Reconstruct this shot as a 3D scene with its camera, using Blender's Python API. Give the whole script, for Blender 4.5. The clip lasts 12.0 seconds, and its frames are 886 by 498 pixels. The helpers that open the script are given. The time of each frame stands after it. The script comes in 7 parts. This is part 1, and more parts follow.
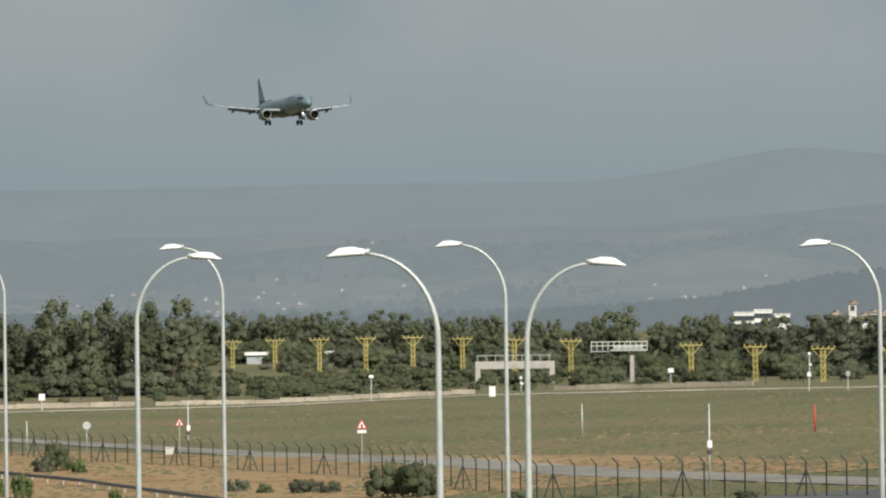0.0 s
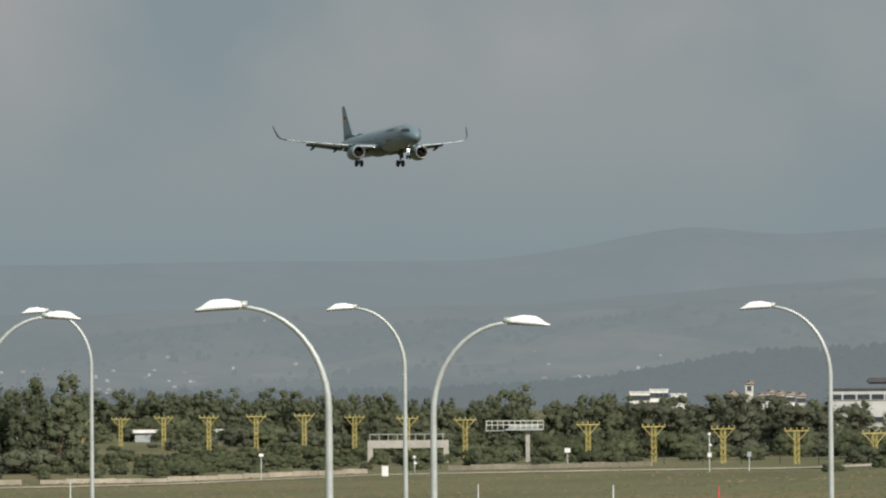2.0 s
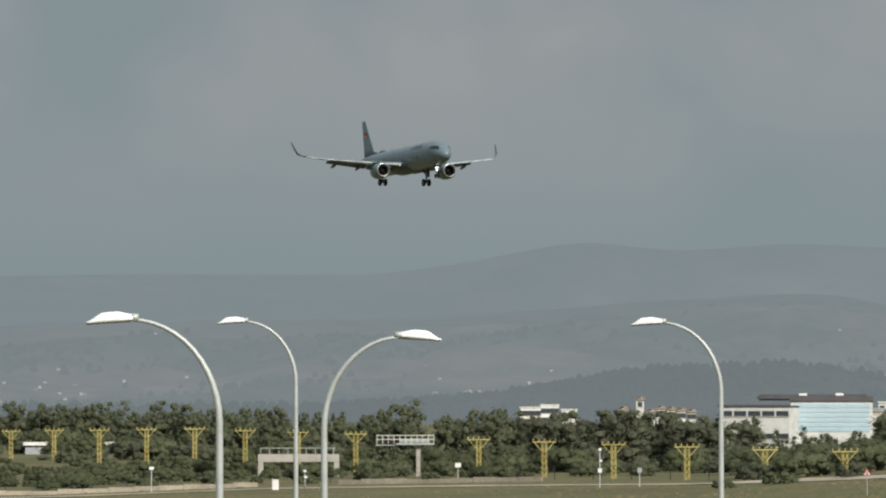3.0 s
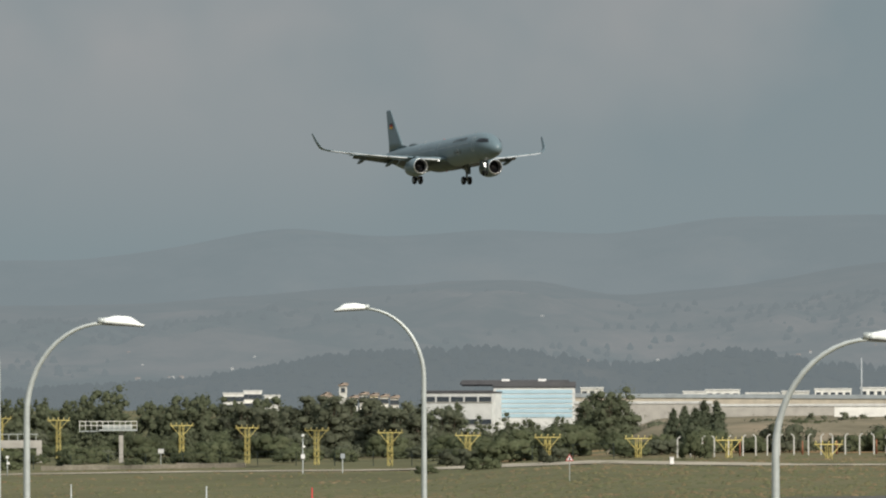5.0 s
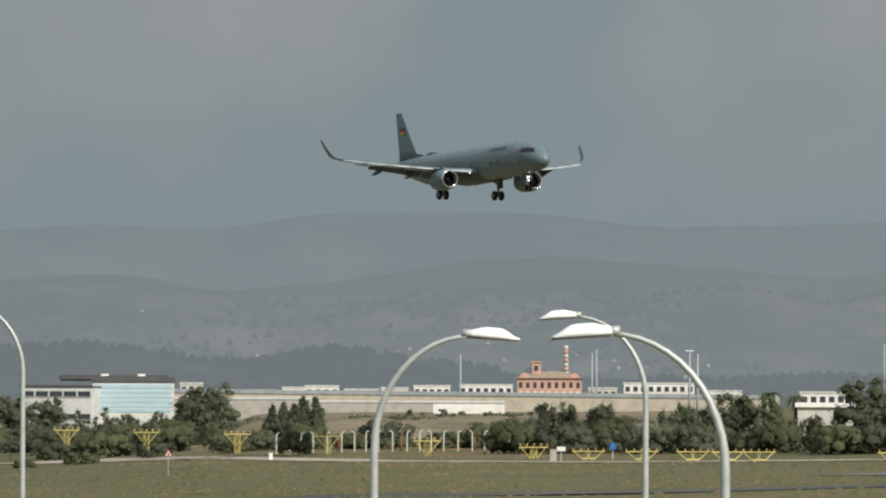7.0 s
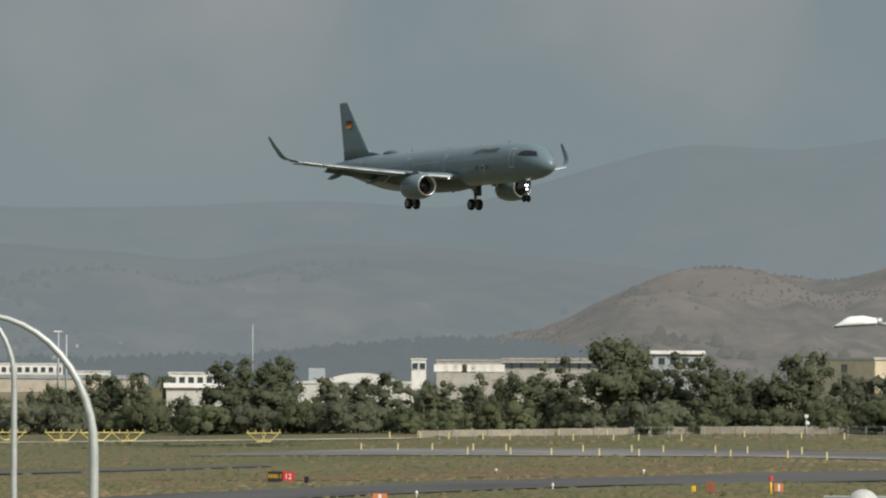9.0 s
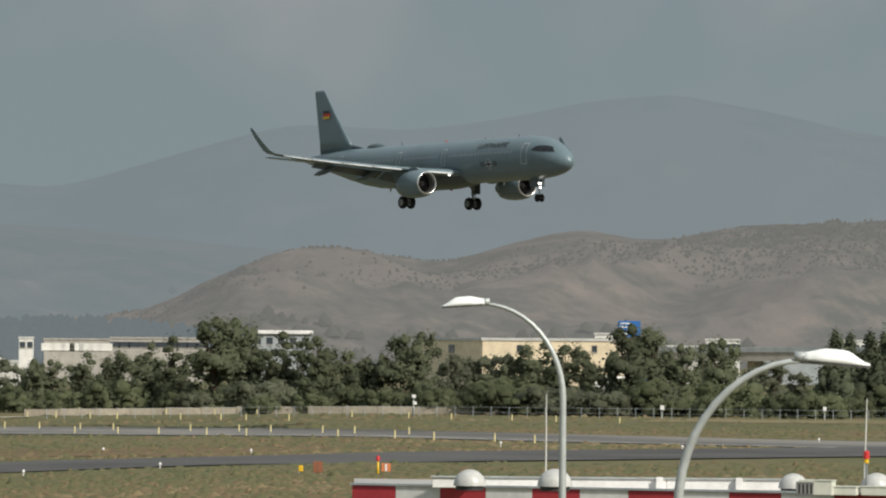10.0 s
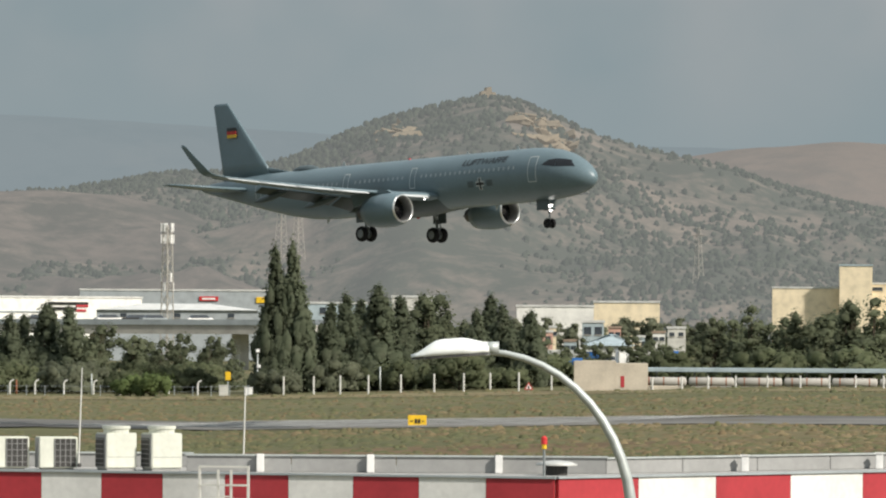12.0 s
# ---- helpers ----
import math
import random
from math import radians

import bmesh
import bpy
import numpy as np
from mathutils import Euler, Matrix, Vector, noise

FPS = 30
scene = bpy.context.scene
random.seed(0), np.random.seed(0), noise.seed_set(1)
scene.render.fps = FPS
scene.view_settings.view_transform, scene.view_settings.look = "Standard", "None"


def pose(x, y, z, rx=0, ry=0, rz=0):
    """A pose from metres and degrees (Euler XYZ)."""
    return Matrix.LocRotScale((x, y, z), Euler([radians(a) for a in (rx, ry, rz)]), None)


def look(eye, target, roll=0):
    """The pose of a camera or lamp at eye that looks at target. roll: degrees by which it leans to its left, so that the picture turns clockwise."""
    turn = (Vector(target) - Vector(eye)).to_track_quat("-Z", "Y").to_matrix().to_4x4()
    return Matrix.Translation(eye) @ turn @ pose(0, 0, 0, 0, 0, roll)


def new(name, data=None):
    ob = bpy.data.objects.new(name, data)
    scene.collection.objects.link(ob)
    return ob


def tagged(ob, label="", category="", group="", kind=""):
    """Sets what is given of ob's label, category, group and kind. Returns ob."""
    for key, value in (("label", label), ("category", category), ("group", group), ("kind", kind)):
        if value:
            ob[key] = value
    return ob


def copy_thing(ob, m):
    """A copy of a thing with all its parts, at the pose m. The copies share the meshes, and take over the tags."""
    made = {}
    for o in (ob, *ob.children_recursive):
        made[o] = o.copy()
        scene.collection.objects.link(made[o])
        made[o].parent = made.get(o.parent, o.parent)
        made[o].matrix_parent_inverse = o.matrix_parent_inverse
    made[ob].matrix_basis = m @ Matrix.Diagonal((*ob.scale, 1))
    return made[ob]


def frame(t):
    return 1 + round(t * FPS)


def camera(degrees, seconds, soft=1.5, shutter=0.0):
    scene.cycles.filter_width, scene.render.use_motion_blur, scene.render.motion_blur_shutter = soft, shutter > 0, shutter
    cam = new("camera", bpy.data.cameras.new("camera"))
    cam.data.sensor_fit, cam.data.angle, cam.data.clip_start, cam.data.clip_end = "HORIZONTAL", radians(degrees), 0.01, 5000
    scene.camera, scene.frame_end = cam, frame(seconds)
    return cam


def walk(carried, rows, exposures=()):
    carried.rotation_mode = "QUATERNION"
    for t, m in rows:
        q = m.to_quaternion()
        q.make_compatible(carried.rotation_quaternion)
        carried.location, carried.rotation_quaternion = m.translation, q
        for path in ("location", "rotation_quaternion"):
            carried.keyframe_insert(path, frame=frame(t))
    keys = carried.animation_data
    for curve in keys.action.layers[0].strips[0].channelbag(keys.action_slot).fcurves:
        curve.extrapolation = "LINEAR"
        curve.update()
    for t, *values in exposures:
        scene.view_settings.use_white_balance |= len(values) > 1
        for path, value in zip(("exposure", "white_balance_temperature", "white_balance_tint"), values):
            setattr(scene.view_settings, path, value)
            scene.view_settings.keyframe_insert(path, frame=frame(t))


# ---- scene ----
# ---- camera: a tripod on a terrace, a long lens that follows the aircraft ----
cam = camera(7.8, 12.0, soft=2.1)
walk(cam, [
    (0, pose(20.92, -6.64, 9.799, 90.3763, 0.72, 72.3927)),
    (0.1, pose(17.57, -5.58, 9.751, 90.4105, 0.754, 72.3769)),
    (0.2, pose(14.38, -4.57, 9.706, 90.4433, 0.788, 72.3612)),
    (0.3, pose(11.34, -3.61, 9.662, 90.475, 0.822, 72.3454)),
    (0.4, pose(8.44, -2.69, 9.621, 90.5055, 0.856, 72.3297)),
    (0.5, pose(5.67, -1.81, 9.581, 90.535, 0.891, 72.3139)),
    (1, pose(0, -0, 9.5, 90.7462, 0.654, 72.0227)),
    (1.5, pose(0, -0, 9.5, 90.9217, 0.564, 71.756)),
    (2, pose(0, -0, 9.5, 91.0656, 0.449, 71.4416)),
    (2.5, pose(0, -0, 9.5, 91.1628, 0.273, 71.0423)),
    (2.7, pose(0, -0, 9.5, 91.1794, 0.2, 70.8293)),
    (4.3, pose(0, -0, 9.5, 91.0924, -0.005, 68.8338)),
    (4.5, pose(0, -0, 9.5, 91.071, 0.048, 68.5772)),
    (5, pose(0, -0, 9.5, 91.0581, 0.143, 67.8636)),
    (5.5, pose(0, -0, 9.5, 91.0245, -0.068, 67.1882)),
    (6, pose(0, -0, 9.5, 91.0139, -0.217, 66.4134)),
    (6.5, pose(0, -0, 9.5, 91.0515, -0.155, 65.4553)),
    (6.7, pose(0, -0, 9.5, 91.0414, -0.123, 64.9959)),
    (8.3, pose(0, -0, 9.5, 90.9818, -0.551, 61.0122)),
    (8.5, pose(0, -0, 9.5, 90.9652, -0.298, 60.2997)),
    (9, pose(0, -0, 9.5, 90.8713, -0.22, 58.7721)),
    (9.5, pose(0, -0, 9.5, 90.7755, -0.306, 57.1177)),
    (10, pose(0, -0, 9.5, 90.7108, -0.451, 55.3166)),
    (10.5, pose(0, -0, 9.5, 90.603, -0.242, 53.6588)),
    (11, pose(0, -0, 9.5, 90.544, -0.379, 51.5014)),
    (11.2, pose(0, -0, 9.5, 90.595, -0.326, 50.4791)),
    (11.5, pose(0, -0, 9.5, 90.5983, -0.432, 48.9856)),
    (11.8, pose(0, -0, 9.5, 90.5795, -0.46, 46.9752)),
    (12, pose(0, -0, 9.5, 90.5405, -0.348, 45.8489)),
], exposures=[(0, 0.30), (0.7, 0.24), (1.5, 0.14), (6.5, 0.06), (9.5, 0.0), (10.5, 0.14), (11.5, 0.26), (12.0, 0.30)])

# ---- light: hazy sun from behind the far right, grey broken overcast ----
SUN_AZ, SUN_EL = radians(12.0), radians(37.0)
world = bpy.data.worlds.new("sky")
scene.world = world
world.use_nodes = True
wn, wl = world.node_tree.nodes, world.node_tree.links
wn.clear()
w_out, w_bg = wn.new("ShaderNodeOutputWorld"), wn.new("ShaderNodeBackground")
w_sky = wn.new("ShaderNodeTexSky")
w_sky.sky_type, w_sky.sun_disc = "NISHITA", False
w_sky.sun_elevation, w_sky.sun_rotation = SUN_EL, radians(90.0) - SUN_AZ
w_sky.dust_density = 4.0
w_scale = wn.new("ShaderNodeVectorMath")
w_scale.operation = "SCALE"
w_scale.inputs["Scale"].default_value = 0.085
wl.new(w_sky.outputs[0], w_scale.inputs[0])
w_tc, w_map = wn.new("ShaderNodeTexCoord"), wn.new("ShaderNodeMapping")
w_map.inputs["Scale"].default_value = (1.0, 1.0, 1.15)
wl.new(w_tc.outputs["Generated"], w_map.inputs[0])
w_n = wn.new("ShaderNodeTexNoise")
w_n.inputs["Scale"].default_value, w_n.inputs["Detail"].default_value, w_n.inputs["Roughness"].default_value = 17.0, 4.0, 0.48
wl.new(w_map.outputs[0], w_n.inputs["Vector"])
w_r = wn.new("ShaderNodeValToRGB")
w_r.color_ramp.elements[0].position, w_r.color_ramp.elements[0].color = 0.40, (0.208, 0.257, 0.279, 1)
w_r.color_ramp.elements[1].position, w_r.color_ramp.elements[1].color = 0.64, (0.305, 0.314, 0.321, 1)
wl.new(w_n.outputs[0], w_r.inputs[0])
w_sep, w_elev = wn.new("ShaderNodeSeparateXYZ"), wn.new("ShaderNodeMapRange")
wl.new(w_tc.outputs["Generated"], w_sep.inputs[0])
w_elev.inputs["From Min"].default_value, w_elev.inputs["From Max"].default_value = 0.018, 0.055
wl.new(w_sep.outputs["Z"], w_elev.inputs["Value"])
w_low = wn.new("ShaderNodeMix")
w_low.data_type = "RGBA"
w_low.inputs["A"].default_value = (0.219, 0.271, 0.291, 1)
wl.new(w_elev.outputs[0], w_low.inputs["Factor"])
wl.new(w_r.outputs[0], w_low.inputs["B"])
w_mix = wn.new("ShaderNodeMix")
w_mix.data_type = "RGBA"
w_mix.inputs["Factor"].default_value = 0.92
wl.new(w_scale.outputs[0], w_mix.inputs["A"])
wl.new(w_low.outputs["Result"], w_mix.inputs["B"])
# an overcast sky grows brighter towards the zenith
w_up, w_gain = wn.new("ShaderNodeMapRange"), wn.new("ShaderNodeVectorMath")
w_up.interpolation_type = "SMOOTHSTEP"
w_up.inputs["From Min"].default_value, w_up.inputs["From Max"].default_value = 0.05, 0.8
w_up.inputs["To Min"].default_value, w_up.inputs["To Max"].default_value = 0.93, 1.75
w_gain.operation = "SCALE"
wl.new(w_sep.outputs["Z"], w_up.inputs["Value"])
wl.new(w_up.outputs[0], w_gain.inputs["Scale"])
wl.new(w_mix.outputs["Result"], w_gain.inputs[0])
wl.new(w_gain.outputs[0], w_bg.inputs[0])
w_bg.inputs["Strength"].default_value = 1.12
wl.new(w_bg.outputs[0], w_out.inputs[0])

sun = new("sun", bpy.data.lights.new("sun", "SUN"))
sun.data.energy, sun.data.angle, sun.data.color = 4.1, radians(3.0), (1.0, 0.94, 0.86)
sun_dir = Vector((math.cos(SUN_EL) * math.cos(SUN_AZ), math.cos(SUN_EL) * math.sin(SUN_AZ), math.sin(SUN_EL)))
sun.matrix_world = look(sun_dir * 100, (0, 0, 0))


# ---- materials ----
def material(name, color, rough=0.6, metal=0.0, var=0.25, scale=1.0, fine=8.0, bump=0.0, tint=None, per_object=0.0, island=0.0, coat=0.0, stretch=(1, 1, 1), through_light=0.0, air=None):
    """A painted or natural surface: broad stains at `scale` per metre, grain at `fine`, optional second colour in patches."""
    m = bpy.data.materials.new(name)
    m.use_nodes = True
    n, l = m.node_tree.nodes, m.node_tree.links
    b = n["Principled BSDF"]
    b.inputs["Roughness"].default_value, b.inputs["Metallic"].default_value = rough, metal
    b.inputs["Coat Weight"].default_value = coat
    if rough > 0.7:
        b.inputs["Specular IOR Level"].default_value = 0.15
    tc, mp = n.new("ShaderNodeTexCoord"), n.new("ShaderNodeMapping")
    mp.inputs["Scale"].default_value = stretch
    l.new(tc.outputs["Object"], mp.inputs[0])
    broad, grain = n.new("ShaderNodeTexNoise"), n.new("ShaderNodeTexNoise")
    broad.inputs["Scale"].default_value, broad.inputs["Detail"].default_value = scale, 5
    grain.inputs["Scale"].default_value, grain.inputs["Detail"].default_value = fine, 4
    l.new(mp.outputs[0], broad.inputs["Vector"])
    l.new(mp.outputs[0], grain.inputs["Vector"])
    ramp = n.new("ShaderNodeValToRGB")
    dark = tuple(c * (1 - var) for c in color)
    light = tuple(min(1, c * (1 + var * 0.6)) for c in color) if tint is None else tint
    ramp.color_ramp.elements[0].position, ramp.color_ramp.elements[0].color = 0.34, (*dark, 1)
    ramp.color_ramp.elements[1].position, ramp.color_ramp.elements[1].color = 0.66, (*light, 1)
    mid = ramp.color_ramp.elements.new(0.5)
    mid.color = (*color, 1)
    l.new(broad.outputs[0], ramp.inputs[0])
    hsv = n.new("ShaderNodeHueSaturation")
    l.new(ramp.outputs[0], hsv.inputs["Color"])
    mul = n.new("ShaderNodeMapRange")
    mul.inputs["From Min"].default_value, mul.inputs["From Max"].default_value = 0.25, 0.75
    mul.inputs["To Min"].default_value, mul.inputs["To Max"].default_value = 1 - var * 0.6, 1 + var * 0.6
    l.new(grain.outputs[0], mul.inputs["Value"])
    last = mul.outputs[0]
    for amount, node, socket in ((per_object, "ShaderNodeObjectInfo", "Random"), (island, "ShaderNodeNewGeometry", "Random Per Island")):
        if amount:
            src, rng, mm = n.new(node), n.new("ShaderNodeMapRange"), n.new("ShaderNodeMath")
            rng.inputs["To Min"].default_value, rng.inputs["To Max"].default_value = 1 - amount, 1 + amount
            l.new(src.outputs[socket], rng.inputs["Value"])
            mm.operation = "MULTIPLY"
            l.new(last, mm.inputs[0])
            l.new(rng.outputs[0], mm.inputs[1])
            last = mm.outputs[0]
    l.new(last, hsv.inputs["Value"])
    l.new(hsv.outputs[0], b.inputs["Base Color"])
    # air: haze imitated by an even emission of this colour and share
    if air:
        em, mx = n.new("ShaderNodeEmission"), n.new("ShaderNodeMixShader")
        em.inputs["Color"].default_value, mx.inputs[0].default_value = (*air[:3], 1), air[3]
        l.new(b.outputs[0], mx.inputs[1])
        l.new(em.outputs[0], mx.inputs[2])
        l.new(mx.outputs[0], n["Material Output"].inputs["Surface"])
    if through_light:
        tr, mx = n.new("ShaderNodeBsdfTranslucent"), n.new("ShaderNodeMixShader")
        mx.inputs[0].default_value = through_light
        l.new(hsv.outputs[0], tr.inputs["Color"])
        l.new(b.outputs[0], mx.inputs[1])
        l.new(tr.outputs[0], mx.inputs[2])
        l.new(mx.outputs[0], n["Material Output"].inputs["Surface"])
    if bump:
        bp = n.new("ShaderNodeBump")
        bp.inputs["Strength"].default_value, bp.inputs["Distance"].default_value = bump, 0.02
        l.new(grain.outputs[0], bp.inputs["Height"])
        l.new(bp.outputs[0], b.inputs["Normal"])
    return m


def glowing(name, color, strength):
    m = bpy.data.materials.new(name)
    m.use_nodes = True
    b = m.node_tree.nodes["Principled BSDF"]
    b.inputs["Base Color"].default_value = (*color, 1)
    b.inputs["Emission Color"].default_value, b.inputs["Emission Strength"].default_value = (*color, 1), strength
    return m


M = {
    "hull": material("aircraft_grey_paint", (0.124, 0.176, 0.196), 0.40, var=0.10, scale=0.35, fine=6, coat=0.15),
    "hull_dark": material("aircraft_belly_grey", (0.070, 0.094, 0.10), 0.45, var=0.12, scale=0.4, fine=6),
    "flap": material("flap_grey", (0.075, 0.092, 0.097), 0.5, var=0.12, scale=0.6),
    "slat": material("pale_leading_edge", (0.58, 0.60, 0.60), 0.4, var=0.06, scale=1.2),
    "lip": material("polished_intake_lip", (0.66, 0.66, 0.64), 0.28, 0.85, var=0.06, scale=2),
    "titan": material("dark_titanium", (0.09, 0.085, 0.08), 0.4, 0.8, var=0.2, scale=3),
    "fan": material("fan_blade_metal", (0.035, 0.036, 0.04), 0.45, 0.6, var=0.3, scale=4),
    "tyre": material("tyre_rubber", (0.018, 0.018, 0.019), 0.75, var=0.3, scale=6),
    "strut": material("gear_steel_paint", (0.24, 0.26, 0.26), 0.4, 0.3, var=0.15, scale=4),
    "cockpit": material("cockpit_glass_dark", (0.006, 0.007, 0.009), 0.35, var=0.1, scale=2),
    "pale": material("pale_marking_paint", (0.50, 0.53, 0.52), 0.5, var=0.1, scale=3),
    "cabin_glass": material("cabin_window_blind", (0.27, 0.31, 0.32), 0.4, var=0.1, scale=3),
    "ink": material("dark_marking_paint", (0.022, 0.024, 0.026), 0.5, var=0.1, scale=3),
    "red_paint": material("red_marking_paint", (0.45, 0.03, 0.025), 0.5, var=0.1, scale=3),
    "gold": material("gold_marking_paint", (0.62, 0.38, 0.03), 0.5, var=0.1, scale=3),
    "lamp_white": glowing("landing_light", (1.0, 0.96, 0.9), 7.0),
    "galv": material("galvanised_steel", (0.46, 0.49, 0.47), 0.48, 0.25, var=0.14, scale=1.6, fine=14, bump=0.1),
    "lum_top": material("lamp_shell_white", (0.82, 0.84, 0.80), 0.42, var=0.06, scale=3),
    "lum_dark": material("lamp_rim_dark", (0.06, 0.06, 0.06), 0.5, var=0.2, scale=6),
    "lum_glass": material("lamp_cover_grey", (0.40, 0.42, 0.42), 0.2, var=0.05, scale=3),
    "mast_yellow": material("approach_mast_yellow", (0.54, 0.45, 0.15), 0.55, var=0.2, scale=1.4, per_object=0.1),
    "grass": material("airfield_grass", (0.116, 0.113, 0.056), 0.95, var=0.2, scale=0.018, fine=0.35, bump=0.8, tint=(0.150, 0.118, 0.064)),
    "asphalt": material("asphalt", (0.088, 0.086, 0.083), 0.92, var=0.30, scale=0.06, fine=2.5, bump=0.2),
    "runway": material("runway_grey", (0.140, 0.135, 0.125), 0.9, var=0.32, scale=0.05, fine=0.9, tint=(0.205, 0.195, 0.175), stretch=(0.3, 1.0, 1.0)),
    "gravel": material("pale_gravel_track", (0.36, 0.32, 0.25), 0.95, var=0.3, scale=0.15, fine=3, bump=0.4),
    "lane": material("pale_concrete_lane", (0.22, 0.205, 0.175), 0.92, var=0.2, scale=0.1, fine=2.0, bump=0.2),
    "dry": material("dry_yellow_grass", (0.275, 0.178, 0.088), 0.95, var=0.3, scale=0.12, fine=2.5, bump=0.7, tint=(0.225, 0.165, 0.085)),
    "leaf_e": material("leaf_fresh_green", (0.125, 0.165, 0.06), 0.75, var=0.3, scale=0.6, fine=3.0, per_object=0.1, island=0.15, tint=(0.155, 0.195, 0.075), through_light=0.45),
    "straw": material("straw_grass", (0.20, 0.165, 0.092), 0.95, var=0.3, scale=0.08, fine=1.2, bump=0.7, tint=(0.15, 0.135, 0.072)),
    "russet": material("russet_growth", (0.150, 0.105, 0.060), 0.95, var=0.25, scale=0.06, fine=1.0, bump=0.7, tint=(0.125, 0.112, 0.058)),
    "bank": material("dry_scrub_bank", (0.185, 0.16, 0.105), 0.95, var=0.3, scale=0.05, fine=0.6, bump=0.8, tint=(0.25, 0.20, 0.135)),
    "white_line": material("worn_white_line", (0.46, 0.455, 0.43), 0.85, var=0.3, scale=0.4, fine=4),
    "bark": material("bark", (0.12, 0.095, 0.07), 0.9, var=0.3, scale=2, fine=12, bump=0.5),
    "leaf_a": material("leaf_dark_green", (0.152, 0.172, 0.104), 0.88, var=0.24, scale=0.6, fine=3.0, per_object=0.18, island=0.08, tint=(0.18, 0.194, 0.122), through_light=0.58),
    "leaf_b": material("leaf_grey_green", (0.166, 0.18, 0.118), 0.88, var=0.24, scale=0.6, fine=3.0, per_object=0.18, island=0.08, tint=(0.196, 0.206, 0.142), through_light=0.58),
    "leaf_c": material("leaf_bright_green", (0.15, 0.172, 0.094), 0.88, var=0.24, scale=0.6, fine=3.0, per_object=0.18, island=0.08, tint=(0.18, 0.192, 0.112), through_light=0.58),
    "leaf_d": material("leaf_cypress", (0.136, 0.158, 0.1), 0.88, var=0.24, scale=0.6, fine=3.0, per_object=0.18, island=0.08, tint=(0.16, 0.176, 0.116), through_light=0.58),
}


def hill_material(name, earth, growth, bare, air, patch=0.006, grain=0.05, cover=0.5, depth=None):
    """Dry earth with patches of growth and bare streaks; haze mixed in as emission."""
    m = bpy.data.materials.new(name)
    m.use_nodes = True
    n, l = m.node_tree.nodes, m.node_tree.links
    b = n["Principled BSDF"]
    b.inputs["Roughness"].default_value, b.inputs["Specular IOR Level"].default_value = 1.0, 0.05
    tc = n.new("ShaderNodeTexCoord")
    fields = []
    for scale, detail, rough in ((patch, 6, 0.62), (grain, 5, 0.65), (patch * 2.3, 7, 0.6)):
        t = n.new("ShaderNodeTexNoise")
        t.inputs["Scale"].default_value, t.inputs["Detail"].default_value, t.inputs["Roughness"].default_value = scale, detail, rough
        l.new(tc.outputs["Object"], t.inputs["Vector"])
        fields.append(t)
    add = n.new("ShaderNodeMath")
    add.operation = "MULTIPLY_ADD"
    add.inputs[1].default_value, add.inputs[2].default_value = 0.7, 0.0
    l.new(fields[1].outputs[0], add.inputs[0])
    both = n.new("ShaderNodeMath")
    l.new(add.outputs[0], both.inputs[0])
    l.new(fields[0].outputs[0], both.inputs[1])
    grow, strip = n.new("ShaderNodeMapRange"), n.new("ShaderNodeMapRange")
    grow.inputs["From Min"].default_value, grow.inputs["From Max"].default_value = 1.05 - cover * 0.4 - 0.10, 1.05 - cover * 0.4 + 0.12
    strip.inputs["From Min"].default_value, strip.inputs["From Max"].default_value = 0.56, 0.70
    l.new(both.outputs[0], grow.inputs["Value"])
    l.new(fields[2].outputs[0], strip.inputs["Value"])
    m1, m2 = n.new("ShaderNodeMix"), n.new("ShaderNodeMix")
    m1.data_type = m2.data_type = "RGBA"
    m1.inputs["A"].default_value, m1.inputs["B"].default_value, m2.inputs["B"].default_value = (*earth, 1), (*bare, 1), (*growth, 1)
    l.new(strip.outputs[0], m1.inputs["Factor"])
    l.new(m1.outputs["Result"], m2.inputs["A"])
    l.new(grow.outputs[0], m2.inputs["Factor"])
    l.new(m2.outputs["Result"], b.inputs["Base Color"])
    bp = n.new("ShaderNodeBump")
    bp.inputs["Strength"].default_value, bp.inputs["Distance"].default_value = 0.6, 2.0
    l.new(fields[1].outputs[0], bp.inputs["Height"])
    l.new(bp.outputs[0], b.inputs["Normal"])
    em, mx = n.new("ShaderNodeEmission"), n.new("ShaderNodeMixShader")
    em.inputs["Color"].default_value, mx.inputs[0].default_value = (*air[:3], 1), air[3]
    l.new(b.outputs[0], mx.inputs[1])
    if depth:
        # haze emission rises towards the far end of the slope: from, to, share there
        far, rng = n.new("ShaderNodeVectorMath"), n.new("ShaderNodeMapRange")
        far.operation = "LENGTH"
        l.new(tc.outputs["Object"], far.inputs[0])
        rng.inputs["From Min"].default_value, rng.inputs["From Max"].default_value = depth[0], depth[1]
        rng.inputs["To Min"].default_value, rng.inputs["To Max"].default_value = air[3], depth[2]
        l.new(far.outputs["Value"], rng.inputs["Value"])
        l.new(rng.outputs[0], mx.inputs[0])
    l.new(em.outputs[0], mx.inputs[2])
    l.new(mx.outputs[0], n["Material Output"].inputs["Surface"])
    return m


